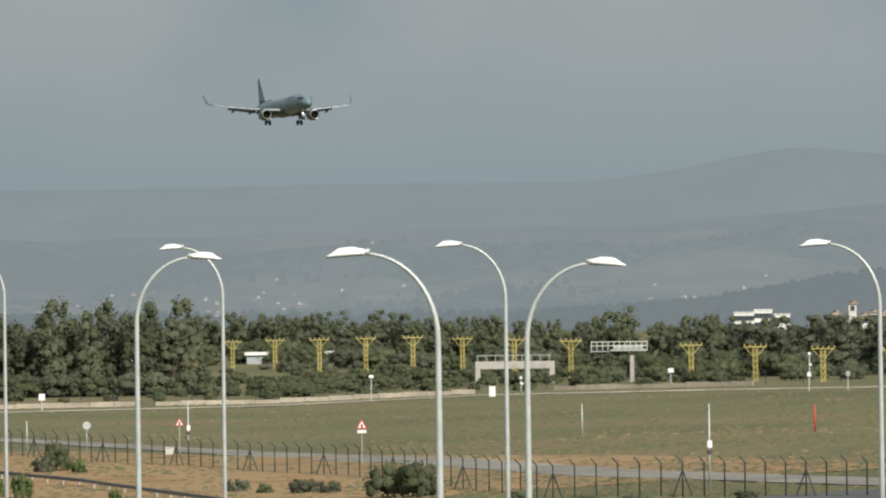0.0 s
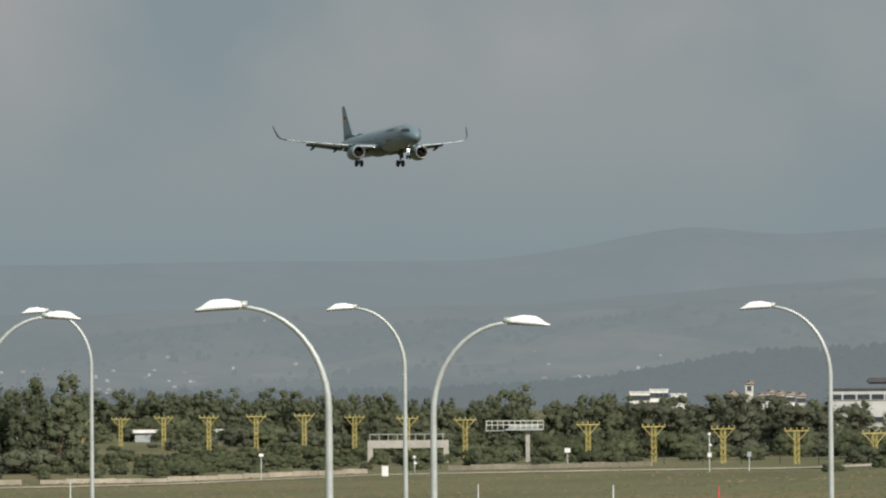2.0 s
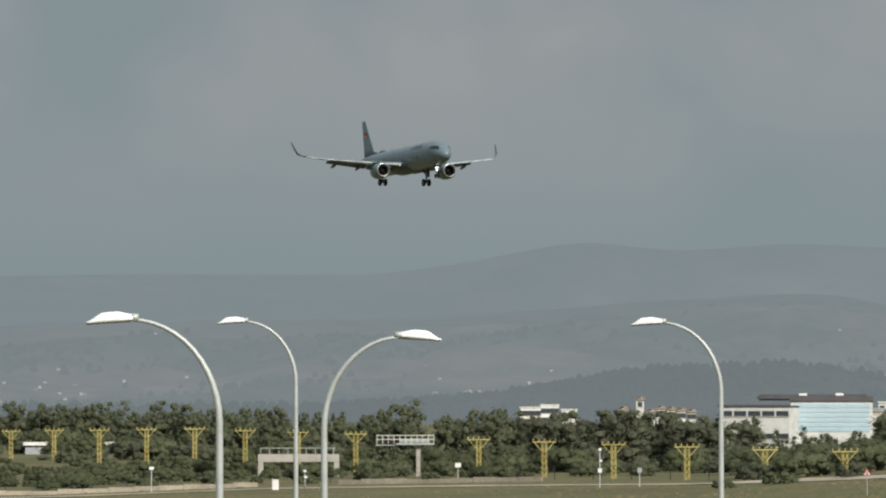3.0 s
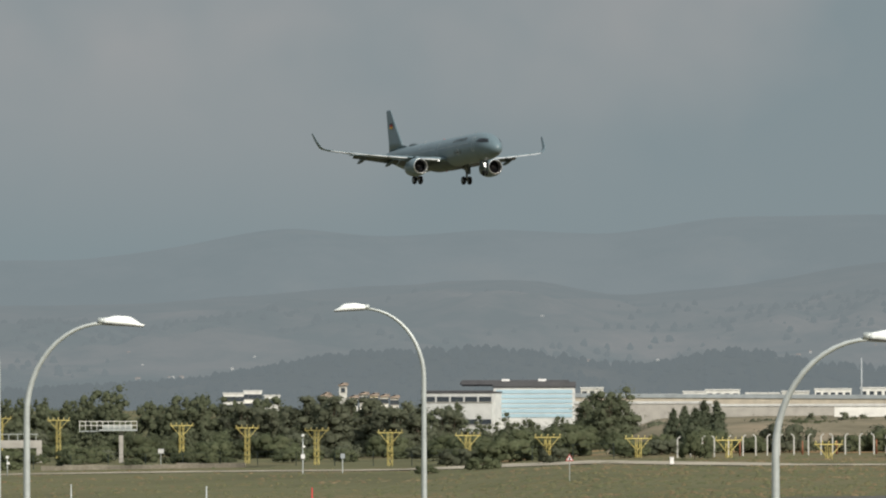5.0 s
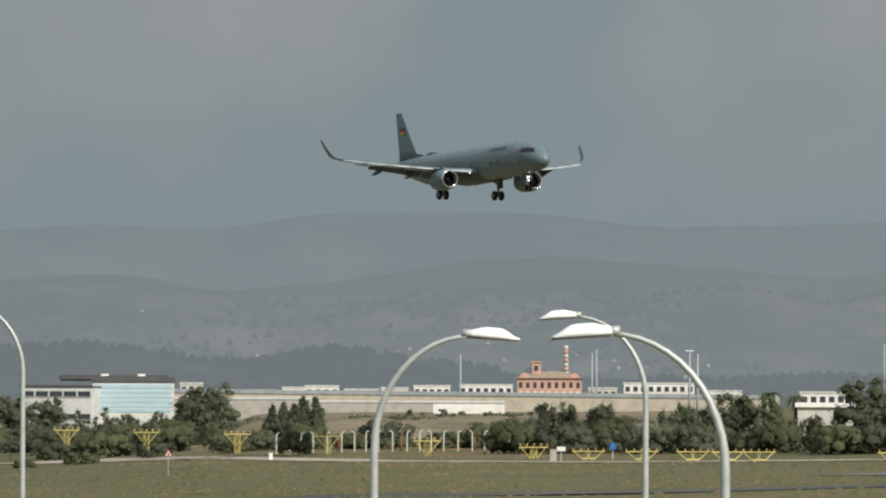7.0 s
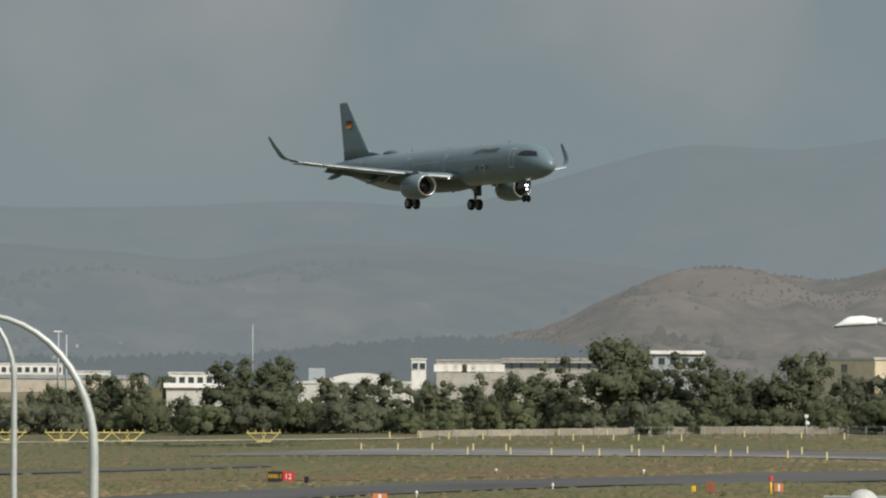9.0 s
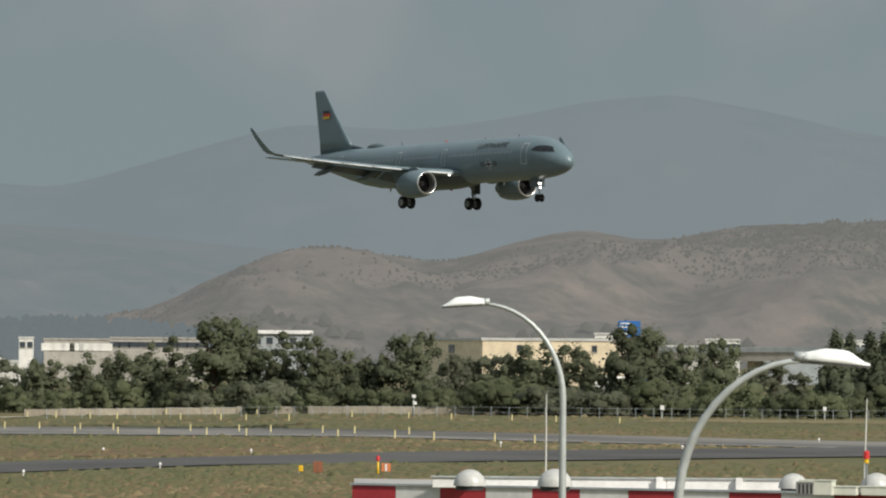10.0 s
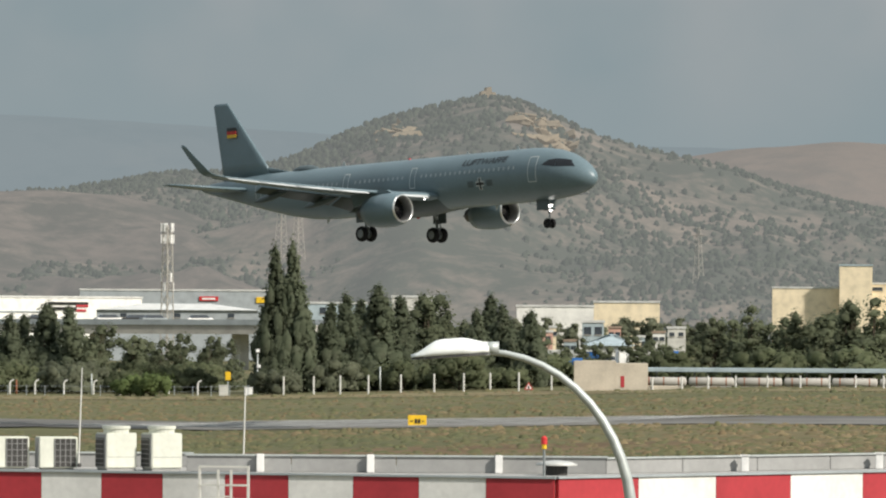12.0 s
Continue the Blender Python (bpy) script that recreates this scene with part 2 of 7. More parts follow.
# air: painted haze, the colour each hill emits and its share
M["hill_far"] = hill_material("far_range_haze_glow", (0.20, 0.21, 0.21), (0.13, 0.15, 0.15), (0.27, 0.25, 0.23), (0.200, 0.240, 0.259, 0.88), 0.003, 0.02, 0.5)
M["hill_low"] = hill_material("slope_haze_glow", (0.23, 0.205, 0.19), (0.09, 0.11, 0.105), (0.36, 0.29, 0.26), (0.194, 0.226, 0.240, 0.78), 0.004, 0.03, 0.6, (2800, 3750, 0.95))
M["hill_brown"] = hill_material("dry_hill_haze_glow", (0.212, 0.182, 0.152), (0.095, 0.10, 0.08), (0.30, 0.25, 0.205), (0.194, 0.193, 0.191, 0.64), 0.012, 0.09, 0.5)
M["hill_castle"] = hill_material("wooded_hill_haze_glow", (0.245, 0.205, 0.165), (0.095, 0.105, 0.080), (0.34, 0.28, 0.22), (0.192, 0.199, 0.200, 0.57), 0.013, 0.10, 0.66)
M["hill_wood"] = hill_material("wooded_ridge_haze_glow", (0.11, 0.12, 0.115), (0.07, 0.085, 0.08), (0.2, 0.18, 0.16), (0.160, 0.186, 0.197, 0.87), 0.012, 0.08, 0.6)
M["hill_pale"] = hill_material("bare_hill_haze_glow", (0.23, 0.195, 0.165), (0.17, 0.16, 0.14), (0.27, 0.225, 0.19), (0.215, 0.205, 0.197, 0.62), 0.006, 0.05, 0.35)
# distant scrub and rock glow with a haze colour over their own
M["scrub"] = material("pine_scrub_haze_glow", (0.08, 0.092, 0.068), 1.0, var=0.2, scale=0.02, fine=0.4, island=0.35, air=(0.172, 0.182, 0.178, 0.64))
M["scrub_brown"] = material("dull_scrub_haze_glow", (0.09, 0.095, 0.07), 1.0, var=0.2, scale=0.02, fine=0.4, island=0.35, air=(0.176, 0.176, 0.166, 0.80))
M["scrub_far"] = material("scrub_haze_glow", (0.09, 0.11, 0.105), 1.0, var=0.15, scale=0.02, fine=0.3, island=0.2, air=(0.184, 0.213, 0.225, 0.95))
M["scrub_wood"] = material("ridge_trees_haze_glow", (0.07, 0.085, 0.08), 1.0, var=0.15, scale=0.02, fine=0.3, island=0.25, air=(0.156, 0.182, 0.193, 0.95))
M["rock"] = material("ochre_rock_haze_glow", (0.34, 0.285, 0.21), 0.95, var=0.25, scale=0.05, fine=0.5, air=(0.20, 0.19, 0.17, 0.55))


# ---- the lie of the land: bearing in degrees from the minus-x axis, distance from the terrace ----
EYE_H = 9.5
LIE_B = (0, 16, 18, 20, 22, 23.5, 25, 27, 29, 31, 34, 42, 46.7, 50, 60)
LIE_Z = (-7, -7, -6, -5.2, -4.6, -2.6, -2.0, -1.8, -1.2, -0.6, 0.0, 0.0, 1.4, 1.7, 1.7)


def smooth(v, a, b):
    s = min(1.0, max(0.0, (v - a) / (b - a)))
    return s * s * (3 - 2 * s)


def lie(b, d):
    """Height of the ground."""
    z = float(np.interp(b, LIE_B, LIE_Z)) * smooth(d, 90, 330)
    return z + (-3.0 - z) * smooth(d, 1150, 1500)


def polar(b, d, z=0.0):
    return Vector((-d * math.cos(radians(b)), d * math.sin(radians(b)), z))


def on_ground(b, d, lift=0.0):
    return polar(b, d, lie(b, d) + lift)


def bearing_of(x, y):
    return math.degrees(math.atan2(y, -x)), math.hypot(x, y)


def ground_xy(x, y, lift=0.0):
    b, d = bearing_of(x, y)
    return Vector((x, y, (lie(b, d) if 0 <= b <= 90 else 0.0) + lift))


# ---- mesh helpers ----
def mesh_of(name, verts, faces, mat, flat=True):
    me = bpy.data.meshes.new(name)
    me.from_pydata([tuple(v) for v in verts], [], faces)
    me.materials.append(mat)
    if not flat:
        me.shade_smooth()
    me.update()
    return me


def soft_normals(me, normals):
    """Rounded shading for a crown of many small blades."""
    me.shade_smooth()
    me.normals_split_custom_set_from_vertices(normals)


def part(name, bm, mat, parent=None, label="", flat=True):
    """Links a bmesh as one mesh object, under a thing or a part if one is given."""
    me = bpy.data.meshes.new(name)
    bmesh.ops.recalc_face_normals(bm, faces=bm.faces)
    bm.to_mesh(me)
    bm.free()
    me.materials.append(mat)
    if not flat:
        me.shade_smooth()
    ob = new(name, me)
    ob.parent = parent
    return tagged(ob, label)


def shared(name, me, parent, m, label=""):
    ob = new(name, me)
    ob.parent = parent
    ob.matrix_basis = m
    return tagged(ob, label)


def empty(name, m, label, category, group="", kind=""):
    ob = new(name)
    ob.matrix_basis = m
    return tagged(ob, label, category, group, kind)


def box(bm, lo, hi, m=Matrix(), bevel=0.0):
    c = [(a + b) / 2 for a, b in zip(lo, hi)]
    s = [b - a for a, b in zip(lo, hi)]
    r = bmesh.ops.create_cube(bm, size=1.0, matrix=m @ Matrix.Translation(c) @ Matrix.Diagonal((*s, 1)))
    if bevel:
        es = {e for v in r["verts"] for e in v.link_edges}
        bmesh.ops.bevel(bm, geom=list(es), offset=bevel, segments=2, affect="EDGES")
    return bm


def tube(bm, pts, radii, seg=10, caps=True):
    """A round bar along points, with a radius for each."""
    pts = [Vector(p) for p in pts]
    if not isinstance(radii, (list, tuple)):
        radii = [radii] * len(pts)
    rings = []
    for i, p in enumerate(pts):
        d = (pts[min(i + 1, len(pts) - 1)] - pts[max(i - 1, 0)]).normalized()
        a = d.orthogonal().normalized() if abs(d.z) > 0.9 else d.cross(Vector((0, 0, 1))).normalized()
        b = d.cross(a)
        rings.append([bm.verts.new(p + (a * math.cos(t) + b * math.sin(t)) * radii[i]) for t in (2 * math.pi * k / seg for k in range(seg))])
    for r0, r1 in zip(rings, rings[1:]):
        # match the nearest start so that the skin does not twist
        k0 = min(range(seg), key=lambda k: (r1[k].co - r0[0].co).length)
        for k in range(seg):
            bm.faces.new((r0[k], r0[(k + 1) % seg], r1[(k0 + k + 1) % seg], r1[(k0 + k) % seg]))
    if caps:
        bm.faces.new(rings[0])
        bm.faces.new(rings[-1])
    return bm


def lathe(bm, prof, m=Matrix(), seg=32):
    """Turns (x, r) pairs round the x axis."""
    rings = [[bm.verts.new(m @ Vector((x, r * math.cos(2 * math.pi * k / seg), r * math.sin(2 * math.pi * k / seg)))) for k in range(seg)] for x, r in prof]
    for r0, r1 in zip(rings, rings[1:]):
        for k in range(seg):
            bm.faces.new((r0[k], r0[(k + 1) % seg], r1[(k + 1) % seg], r1[k]))
    return bm


def loft(bm, sections, close=True):
    rings = [[bm.verts.new(p) for p in s] for s in sections]
    n = len(rings[0])
    for r0, r1 in zip(rings, rings[1:]):
        for k in range(n if close else n - 1):
            bm.faces.new((r0[k], r0[(k + 1) % n], r1[(k + 1) % n], r1[k]))
    if close:
        bm.faces.new(rings[0])
        bm.faces.new(rings[-1])
    return bm


# ---- ground: one sheet to the horizon ----
def make_ground():
    bs = [b for b in np.arange(-180, 6, 6.0)] + [b for b in np.arange(6, 54, 0.4)] + [b for b in np.arange(54, 180, 6.0)]
    ds = [4.0, 30.0, 60.0] + list(np.geomspace(90, 4900, 90))
    verts = [polar(b, d, (lie(b, d) if 0 <= b <= 90 else lie(0 if b < 0 else 90, d) * (1 - smooth(abs(b - 45), 45, 100)))) for d in ds for b in bs]
    n = len(bs)
    faces = [(i * n + k, i * n + (k + 1) % n, (i + 1) * n + (k + 1) % n, (i + 1) * n + k) for i in range(len(ds) - 1) for k in range(n)]
    faces.append(tuple(range(n - 1, -1, -1)))
    tagged(new("ground", mesh_of("ground", verts, faces, M["grass"], False)), "mown airfield grass with bare reddish patches", "ground", kind="structure")


make_ground()


PAVED = []


def sheet(name, mat, line, width, lift, label, category, step=12.0):
    """A paved strip that follows the ground along a line of (x, y) points."""
    verts, faces = [], []
    pts = []
    PAVED.append((line, width, category))
    for p, q in zip(line, line[1:]):
        p, q = Vector((*p, 0)), Vector((*q, 0))
        k = max(1, int((q - p).length / step))
        pts += [p.lerp(q, i / k) for i in range(k)]
    pts.append(Vector((*line[-1], 0)))
    cols = max(2, int(width / 8) + 1)
    for i, p in enumerate(pts):
        d = (pts[min(i + 1, len(pts) - 1)] - pts[max(i - 1, 0)]).normalized()
        side = Vector((-d.y, d.x, 0))
        for c in range(cols):
            q = p + side * (width * (c / (cols - 1) - 0.5) + 0.02 * width * noise.noise(p * 0.05 + Vector((c, 0, 0))))
            verts.append(ground_xy(q.x, q.y, lift))
    for i in range(len(pts) - 1):
        for c in range(cols - 1):
            a = i * cols + c
            faces.append((a, a + 1, a + cols + 1, a + cols))
    return tagged(new(name, mesh_of(name, verts, faces, mat, False)), label, category, kind="structure")


sheet("road", M["runway"], [(-562, 322), (-517, 328), (-450, 336), (-400, 350), (-340, 357), (-150, 360)], 28, 0.06, "grey runway pavement, worn pale by tyres", "runway")
for k in range(10):
    y = 341 + 2.5 * k
    sheet("road", M["white_line"], [(-400, y), (-345, y + 7)], 1.2, 0.085, "worn white runway threshold stripe", "marking")
sheet("road", M["white_line"], [(-540, 314), (-450, 324), (-405, 334)], 0.8, 0.085, "worn white runway edge line", "marking")
sheet("road", M["asphalt"], [(-396, 130), (-400, 226), (-401, 250), (-396, 268), (-402, 300), (-408, 342)], 28, 0.09, "dark asphalt taxiway that joins the runway", "taxiway")
sheet("road", M["asphalt"], [(-532, 212), (-513, 252), (-498, 284)], 12, 0.07, "dark asphalt taxiway stub in the grass", "taxiway")
sheet("road", M["gravel"], [tuple(polar(b, d).xy) for b, d in ((11, 905), (13.6, 925), (16, 950), (18, 963), (20.4, 930), (22.3, 905), (25, 775), (28.2, 745), (31, 722))], 8, 0.08, "pale gravel patrol track along the airfield edge", "track")
sheet("road", M["lane"], [tuple(polar(b, d).xy) for b, d in ((12, 795), (13.6, 742), (14.6, 705), (15.75, 664), (17.45, 595), (19.2, 517), (21.7, 458), (24, 420))], 7, 0.08, "narrow pale perimeter road behind the fence", "road")
sheet("road", M["dry"], [tuple(polar(b, d).xy) for b, d in ((23.6, 965), (25.5, 950), (28.0, 900))], 90, 0.05, "dry straw-coloured field behind the fence", "ground")
sheet("road", M["dry"], [tuple(polar(b, d).xy) for b, d in ((11, 665), (13.5, 610), (14.5, 580), (15.5, 555), (16.6, 515), (17.3, 485))], 84, 0.05, "dry yellow grass bank before the fence", "ground")


sheet("road", M["straw"], [tuple(polar(b, d).xy) for b, d in ((36.5, 692), (39, 690), (42, 688), (45, 678), (49.5, 672))], 26, 0.04, "straw-coloured strip of dry grass along the fence", "ground")
sheet("road", M["russet"], [tuple(polar(b, d).xy) for b, d in ((41.5, 405), (43.5, 400), (46, 392), (49.5, 388))], 44, 0.04, "russet patch of low dry growth in the grass", "ground")
sheet("road", M["russet"], [tuple(polar(b, d).xy) for b, d in ((29.6, 512), (31, 520), (33, 515), (34.5, 500))], 36, 0.04, "russet patch of low dry growth beside the taxiway", "ground")


# ---- hills ----
def make_hill(name, d0, crest, d1, line, mat, rough, label, seed, nb=340, nd=64):
    """A ridge whose crest follows a line of (bearing, rise over the horizon in units of 1/11500 of the distance)."""
    verts, faces = [], []
    b0, b1 = line[0][0], line[-1][0]
    fine = np.linspace(b0 - 1.0, b1 + 1.0, 900)
    rise = np.interp(fine, [p[0] for p in line], [p[1] for p in line])
    width = max(3, int(0.22 / (fine[1] - fine[0])))
    bell = np.exp(-0.5 * (np.arange(-2 * width, 2 * width + 1) / width) ** 2)
    rise = np.convolve(np.pad(rise, 2 * width, mode="edge"), bell / bell.sum(), mode="valid")
    for j in range(nd):
        d = d0 + (d1 - d0) * j / (nd - 1)
        up = smooth(d, d0, crest)
        if d > crest:
            up = 1 - 0.35 * smooth(d, crest, d1)
        for i in range(nb):
            b = b0 + (b1 - b0) * i / (nb - 1)
            z_top = EYE_H + float(np.interp(b, fine, rise)) * crest / 11500
            p = polar(b, d)
            q = Vector((p.x, p.y, seed * 97.0))
            f = noise.fractal(q * 0.004, 1.0, 2.1, 5) * rough + abs(noise.noise(q * 0.0065)) * rough * 0.9 + (noise.ridged_multi_fractal(q * 0.011, 0.9, 2.0, 4, 0.8, 2.0) - 1.0) * rough * 0.55
            mid = 4 * up * (1 - up)
            z = -6 + (z_top + 6) * up + f * (0.16 + 0.9 * mid)
            verts.append((p.x, p.y, z))
    for j in range(nd - 1):
        for i in range(nb - 1):
            a = j * nb + i
            faces.append((a, a + 1, a + nb + 1, a + nb))
    tagged(new(name, mesh_of(name, verts, faces, mat, False)), label, "hill", kind="structure")
    return np.array(verts).reshape(nd, nb, 3)


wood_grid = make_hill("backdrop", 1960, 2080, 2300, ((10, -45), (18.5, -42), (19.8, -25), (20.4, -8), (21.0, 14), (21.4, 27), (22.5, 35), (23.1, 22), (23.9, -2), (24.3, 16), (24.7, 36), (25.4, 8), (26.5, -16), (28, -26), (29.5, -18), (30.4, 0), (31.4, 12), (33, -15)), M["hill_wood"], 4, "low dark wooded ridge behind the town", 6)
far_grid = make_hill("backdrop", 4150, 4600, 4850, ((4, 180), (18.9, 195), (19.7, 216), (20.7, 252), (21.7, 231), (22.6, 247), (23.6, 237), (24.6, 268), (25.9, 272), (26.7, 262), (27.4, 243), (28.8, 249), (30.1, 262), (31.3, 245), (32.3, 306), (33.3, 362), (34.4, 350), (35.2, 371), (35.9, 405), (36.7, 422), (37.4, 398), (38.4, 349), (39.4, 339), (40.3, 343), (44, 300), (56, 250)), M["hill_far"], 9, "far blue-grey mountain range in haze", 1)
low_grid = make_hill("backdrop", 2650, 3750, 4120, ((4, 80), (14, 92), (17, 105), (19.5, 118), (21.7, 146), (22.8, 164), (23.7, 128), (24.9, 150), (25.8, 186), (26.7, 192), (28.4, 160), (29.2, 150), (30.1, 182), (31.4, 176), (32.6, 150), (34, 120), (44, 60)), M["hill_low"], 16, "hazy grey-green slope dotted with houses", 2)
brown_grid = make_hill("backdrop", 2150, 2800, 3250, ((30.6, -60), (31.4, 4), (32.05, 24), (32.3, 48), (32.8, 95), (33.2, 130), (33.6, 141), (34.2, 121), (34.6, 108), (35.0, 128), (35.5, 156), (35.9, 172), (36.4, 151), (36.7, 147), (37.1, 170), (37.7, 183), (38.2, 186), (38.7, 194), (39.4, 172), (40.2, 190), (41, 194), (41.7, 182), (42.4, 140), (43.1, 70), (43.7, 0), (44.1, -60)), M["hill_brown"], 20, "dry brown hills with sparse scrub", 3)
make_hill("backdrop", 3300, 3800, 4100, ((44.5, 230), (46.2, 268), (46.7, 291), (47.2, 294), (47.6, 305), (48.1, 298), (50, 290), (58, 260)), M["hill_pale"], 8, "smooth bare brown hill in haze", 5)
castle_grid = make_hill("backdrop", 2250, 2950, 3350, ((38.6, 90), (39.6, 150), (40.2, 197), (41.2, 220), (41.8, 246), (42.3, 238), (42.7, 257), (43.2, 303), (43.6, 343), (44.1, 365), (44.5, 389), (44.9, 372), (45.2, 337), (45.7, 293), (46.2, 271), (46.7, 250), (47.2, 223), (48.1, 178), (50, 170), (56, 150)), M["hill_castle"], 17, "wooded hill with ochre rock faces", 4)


def scatter(name, grid, count, mat, size, label, seed, dense=0.0, rows=(3, 46)):
    """Scrub and small trees on a slope, all in one mesh."""
    rnd = random.Random(seed)
    nd, nb, _ = grid.shape
    verts, faces = [], []
    tries = 0
    while len(verts) < count * 12 and tries < count * 12:
        tries += 1
        j, i = rnd.uniform(rows[0], rows[1]), rnd.uniform(2, nb - 3)
        j0, i0 = int(j), int(i)
        fj, fi = j - j0, i - i0
        p = (grid[j0, i0] * (1 - fj) * (1 - fi) + grid[j0 + 1, i0] * fj * (1 - fi) + grid[j0, i0 + 1] * (1 - fj) * fi + grid[j0 + 1, i0 + 1] * fj * fi)
        if noise.noise(Vector((p[0] * 0.006, p[1] * 0.006, seed))) + dense < rnd.uniform(-0.15, 0.4):
            continue
        s = size * rnd.uniform(0.5, 1.3)
        base = len(verts)
        for k in range(6):
            a = k * math.pi / 3 + rnd.uniform(-0.4, 0.4)
            r = s * rnd.uniform(0.45, 0.75)
            verts.append((p[0] + r * math.cos(a), p[1] + r * math.sin(a), p[2] + s * rnd.uniform(-0.2, 0.15)))
        for k in range(5):
            a = k * math.pi / 2.5 + rnd.uniform(-0.5, 0.5)
            r = s * rnd.uniform(0.3, 0.6)
            verts.append((p[0] + r * math.cos(a), p[1] + r * math.sin(a), p[2] + s * rnd.uniform(0.45, 0.75)))
        verts.append((p[0] + rnd.uniform(-.2, .2) * s, p[1], p[2] + s * rnd.uniform(0.85, 1.1)))
        for k in range(6):
            faces.append((base + k, base + (k + 1) % 6, base + 6 + k % 5))
        for k in range(5):
            faces.append((base + (k + 1) % 6, base + 6 + (k + 1) % 5, base + 6 + k))
            faces.append((base + 6 + k, base + 6 + (k + 1) % 5, base + 11))
    tagged(new(name, mesh_of(name, verts, faces, mat, False)), label, "scrub", kind="stuff")


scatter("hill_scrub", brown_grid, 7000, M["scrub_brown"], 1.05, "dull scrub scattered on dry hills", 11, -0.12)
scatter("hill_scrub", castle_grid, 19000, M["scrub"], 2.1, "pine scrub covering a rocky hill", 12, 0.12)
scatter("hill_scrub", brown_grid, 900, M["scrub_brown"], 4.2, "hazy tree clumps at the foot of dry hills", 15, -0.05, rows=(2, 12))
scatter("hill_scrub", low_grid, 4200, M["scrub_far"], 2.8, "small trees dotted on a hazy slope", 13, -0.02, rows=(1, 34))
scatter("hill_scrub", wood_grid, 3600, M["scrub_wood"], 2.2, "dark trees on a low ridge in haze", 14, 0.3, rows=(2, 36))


# ---- the aircraft ----
HULL = ((0.0, 0.03, -0.58), (0.12, 0.34, -0.57), (0.4, 0.66, -0.53), (0.9, 1.00, -0.45), (1.6, 1.32, -0.33), (2.5, 1.61, -0.20), (3.6, 1.83, -0.09),
        (5.0, 1.96, -0.02), (6.5, 2.02, 0.0), (12, 2.03, 0.0), (18, 2.03, 0.0), (24, 2.03, 0.0), (28.5, 2.03, 0.0), (31.0, 1.97, 0.06), (33.5, 1.79, 0.23),
        (36.0, 1.51, 0.48), (38.5, 1.17, 0.74), (41.0, 0.80, 0.98), (43.0, 0.48, 1.14), (44.2, 0.26, 1.22), (44.5, 0.12, 1.24))


def hull_at(x):
    xs = [h[0] for h in HULL]
    return float(np.interp(x, xs, [h[1] for h in HULL])), float(np.interp(x, xs, [h[2] for h in HULL]))


def on_hull(back, z, side, lift=0.012):
    """A point of the skin: metres behind the nose, height over the axis, side -1 (right) or 1."""
    r, zc = hull_at(back)
    dz = max(-0.98 * r, min(0.98 * r, z - zc))
    y = math.sqrt(max(r * r - dz * dz, 0.0)) * 0.975
    n = Vector((0, y, dz)).normalized() * lift
    return Vector((-back, side * (y + n.y), zc + dz * 1.02 + n.z))


def skin_patch(name, outline, side, mat, parent, label="", lift=0.015, cells=(8, 4)):
    """A patch on the skin from four corners (back, z), finely divided so that it follows the curve."""
    (a, b, c, d) = [Vector(p) for p in outline]
    bm = bmesh.new()
    nu, nv = cells
    g = [[bm.verts.new(on_hull(*(a.lerp(b, u / nu).lerp(d.lerp(c, u / nu), v / nv)), side, lift)) for u in range(nu + 1)] for v in range(nv + 1)]
    for v in range(nv):
        for u in range(nu):
            bm.faces.new((g[v][u], g[v][u + 1], g[v + 1][u + 1], g[v + 1][u]))
    return part(name, bm, mat, parent, label, False)


def foil(le, chord, thick, twist=0.0, up=Vector((0, 0, 1)), n=9):
    """An aerofoil section: leading edge point, chord backwards along -x, thickness along `up`."""
    top, bot = [], []
    for i in range(n):
        s = (1 - math.cos(math.pi * i / (n - 1))) / 2
        t = thick * 5 * (0.2969 * math.sqrt(s) - 0.126 * s - 0.3516 * s * s + 0.2843 * s ** 3 - 0.1015 * s ** 4) * chord
        camber = 0.02 * chord * math.sin(math.pi * s)
        p = Vector(le) + Vector((-s * chord, 0, -s * chord * math.sin(twist)))
        top.append(p + up * (camber + t))
        bot.append(p + up * (camber - t))
    return top + bot[-2:0:-1]


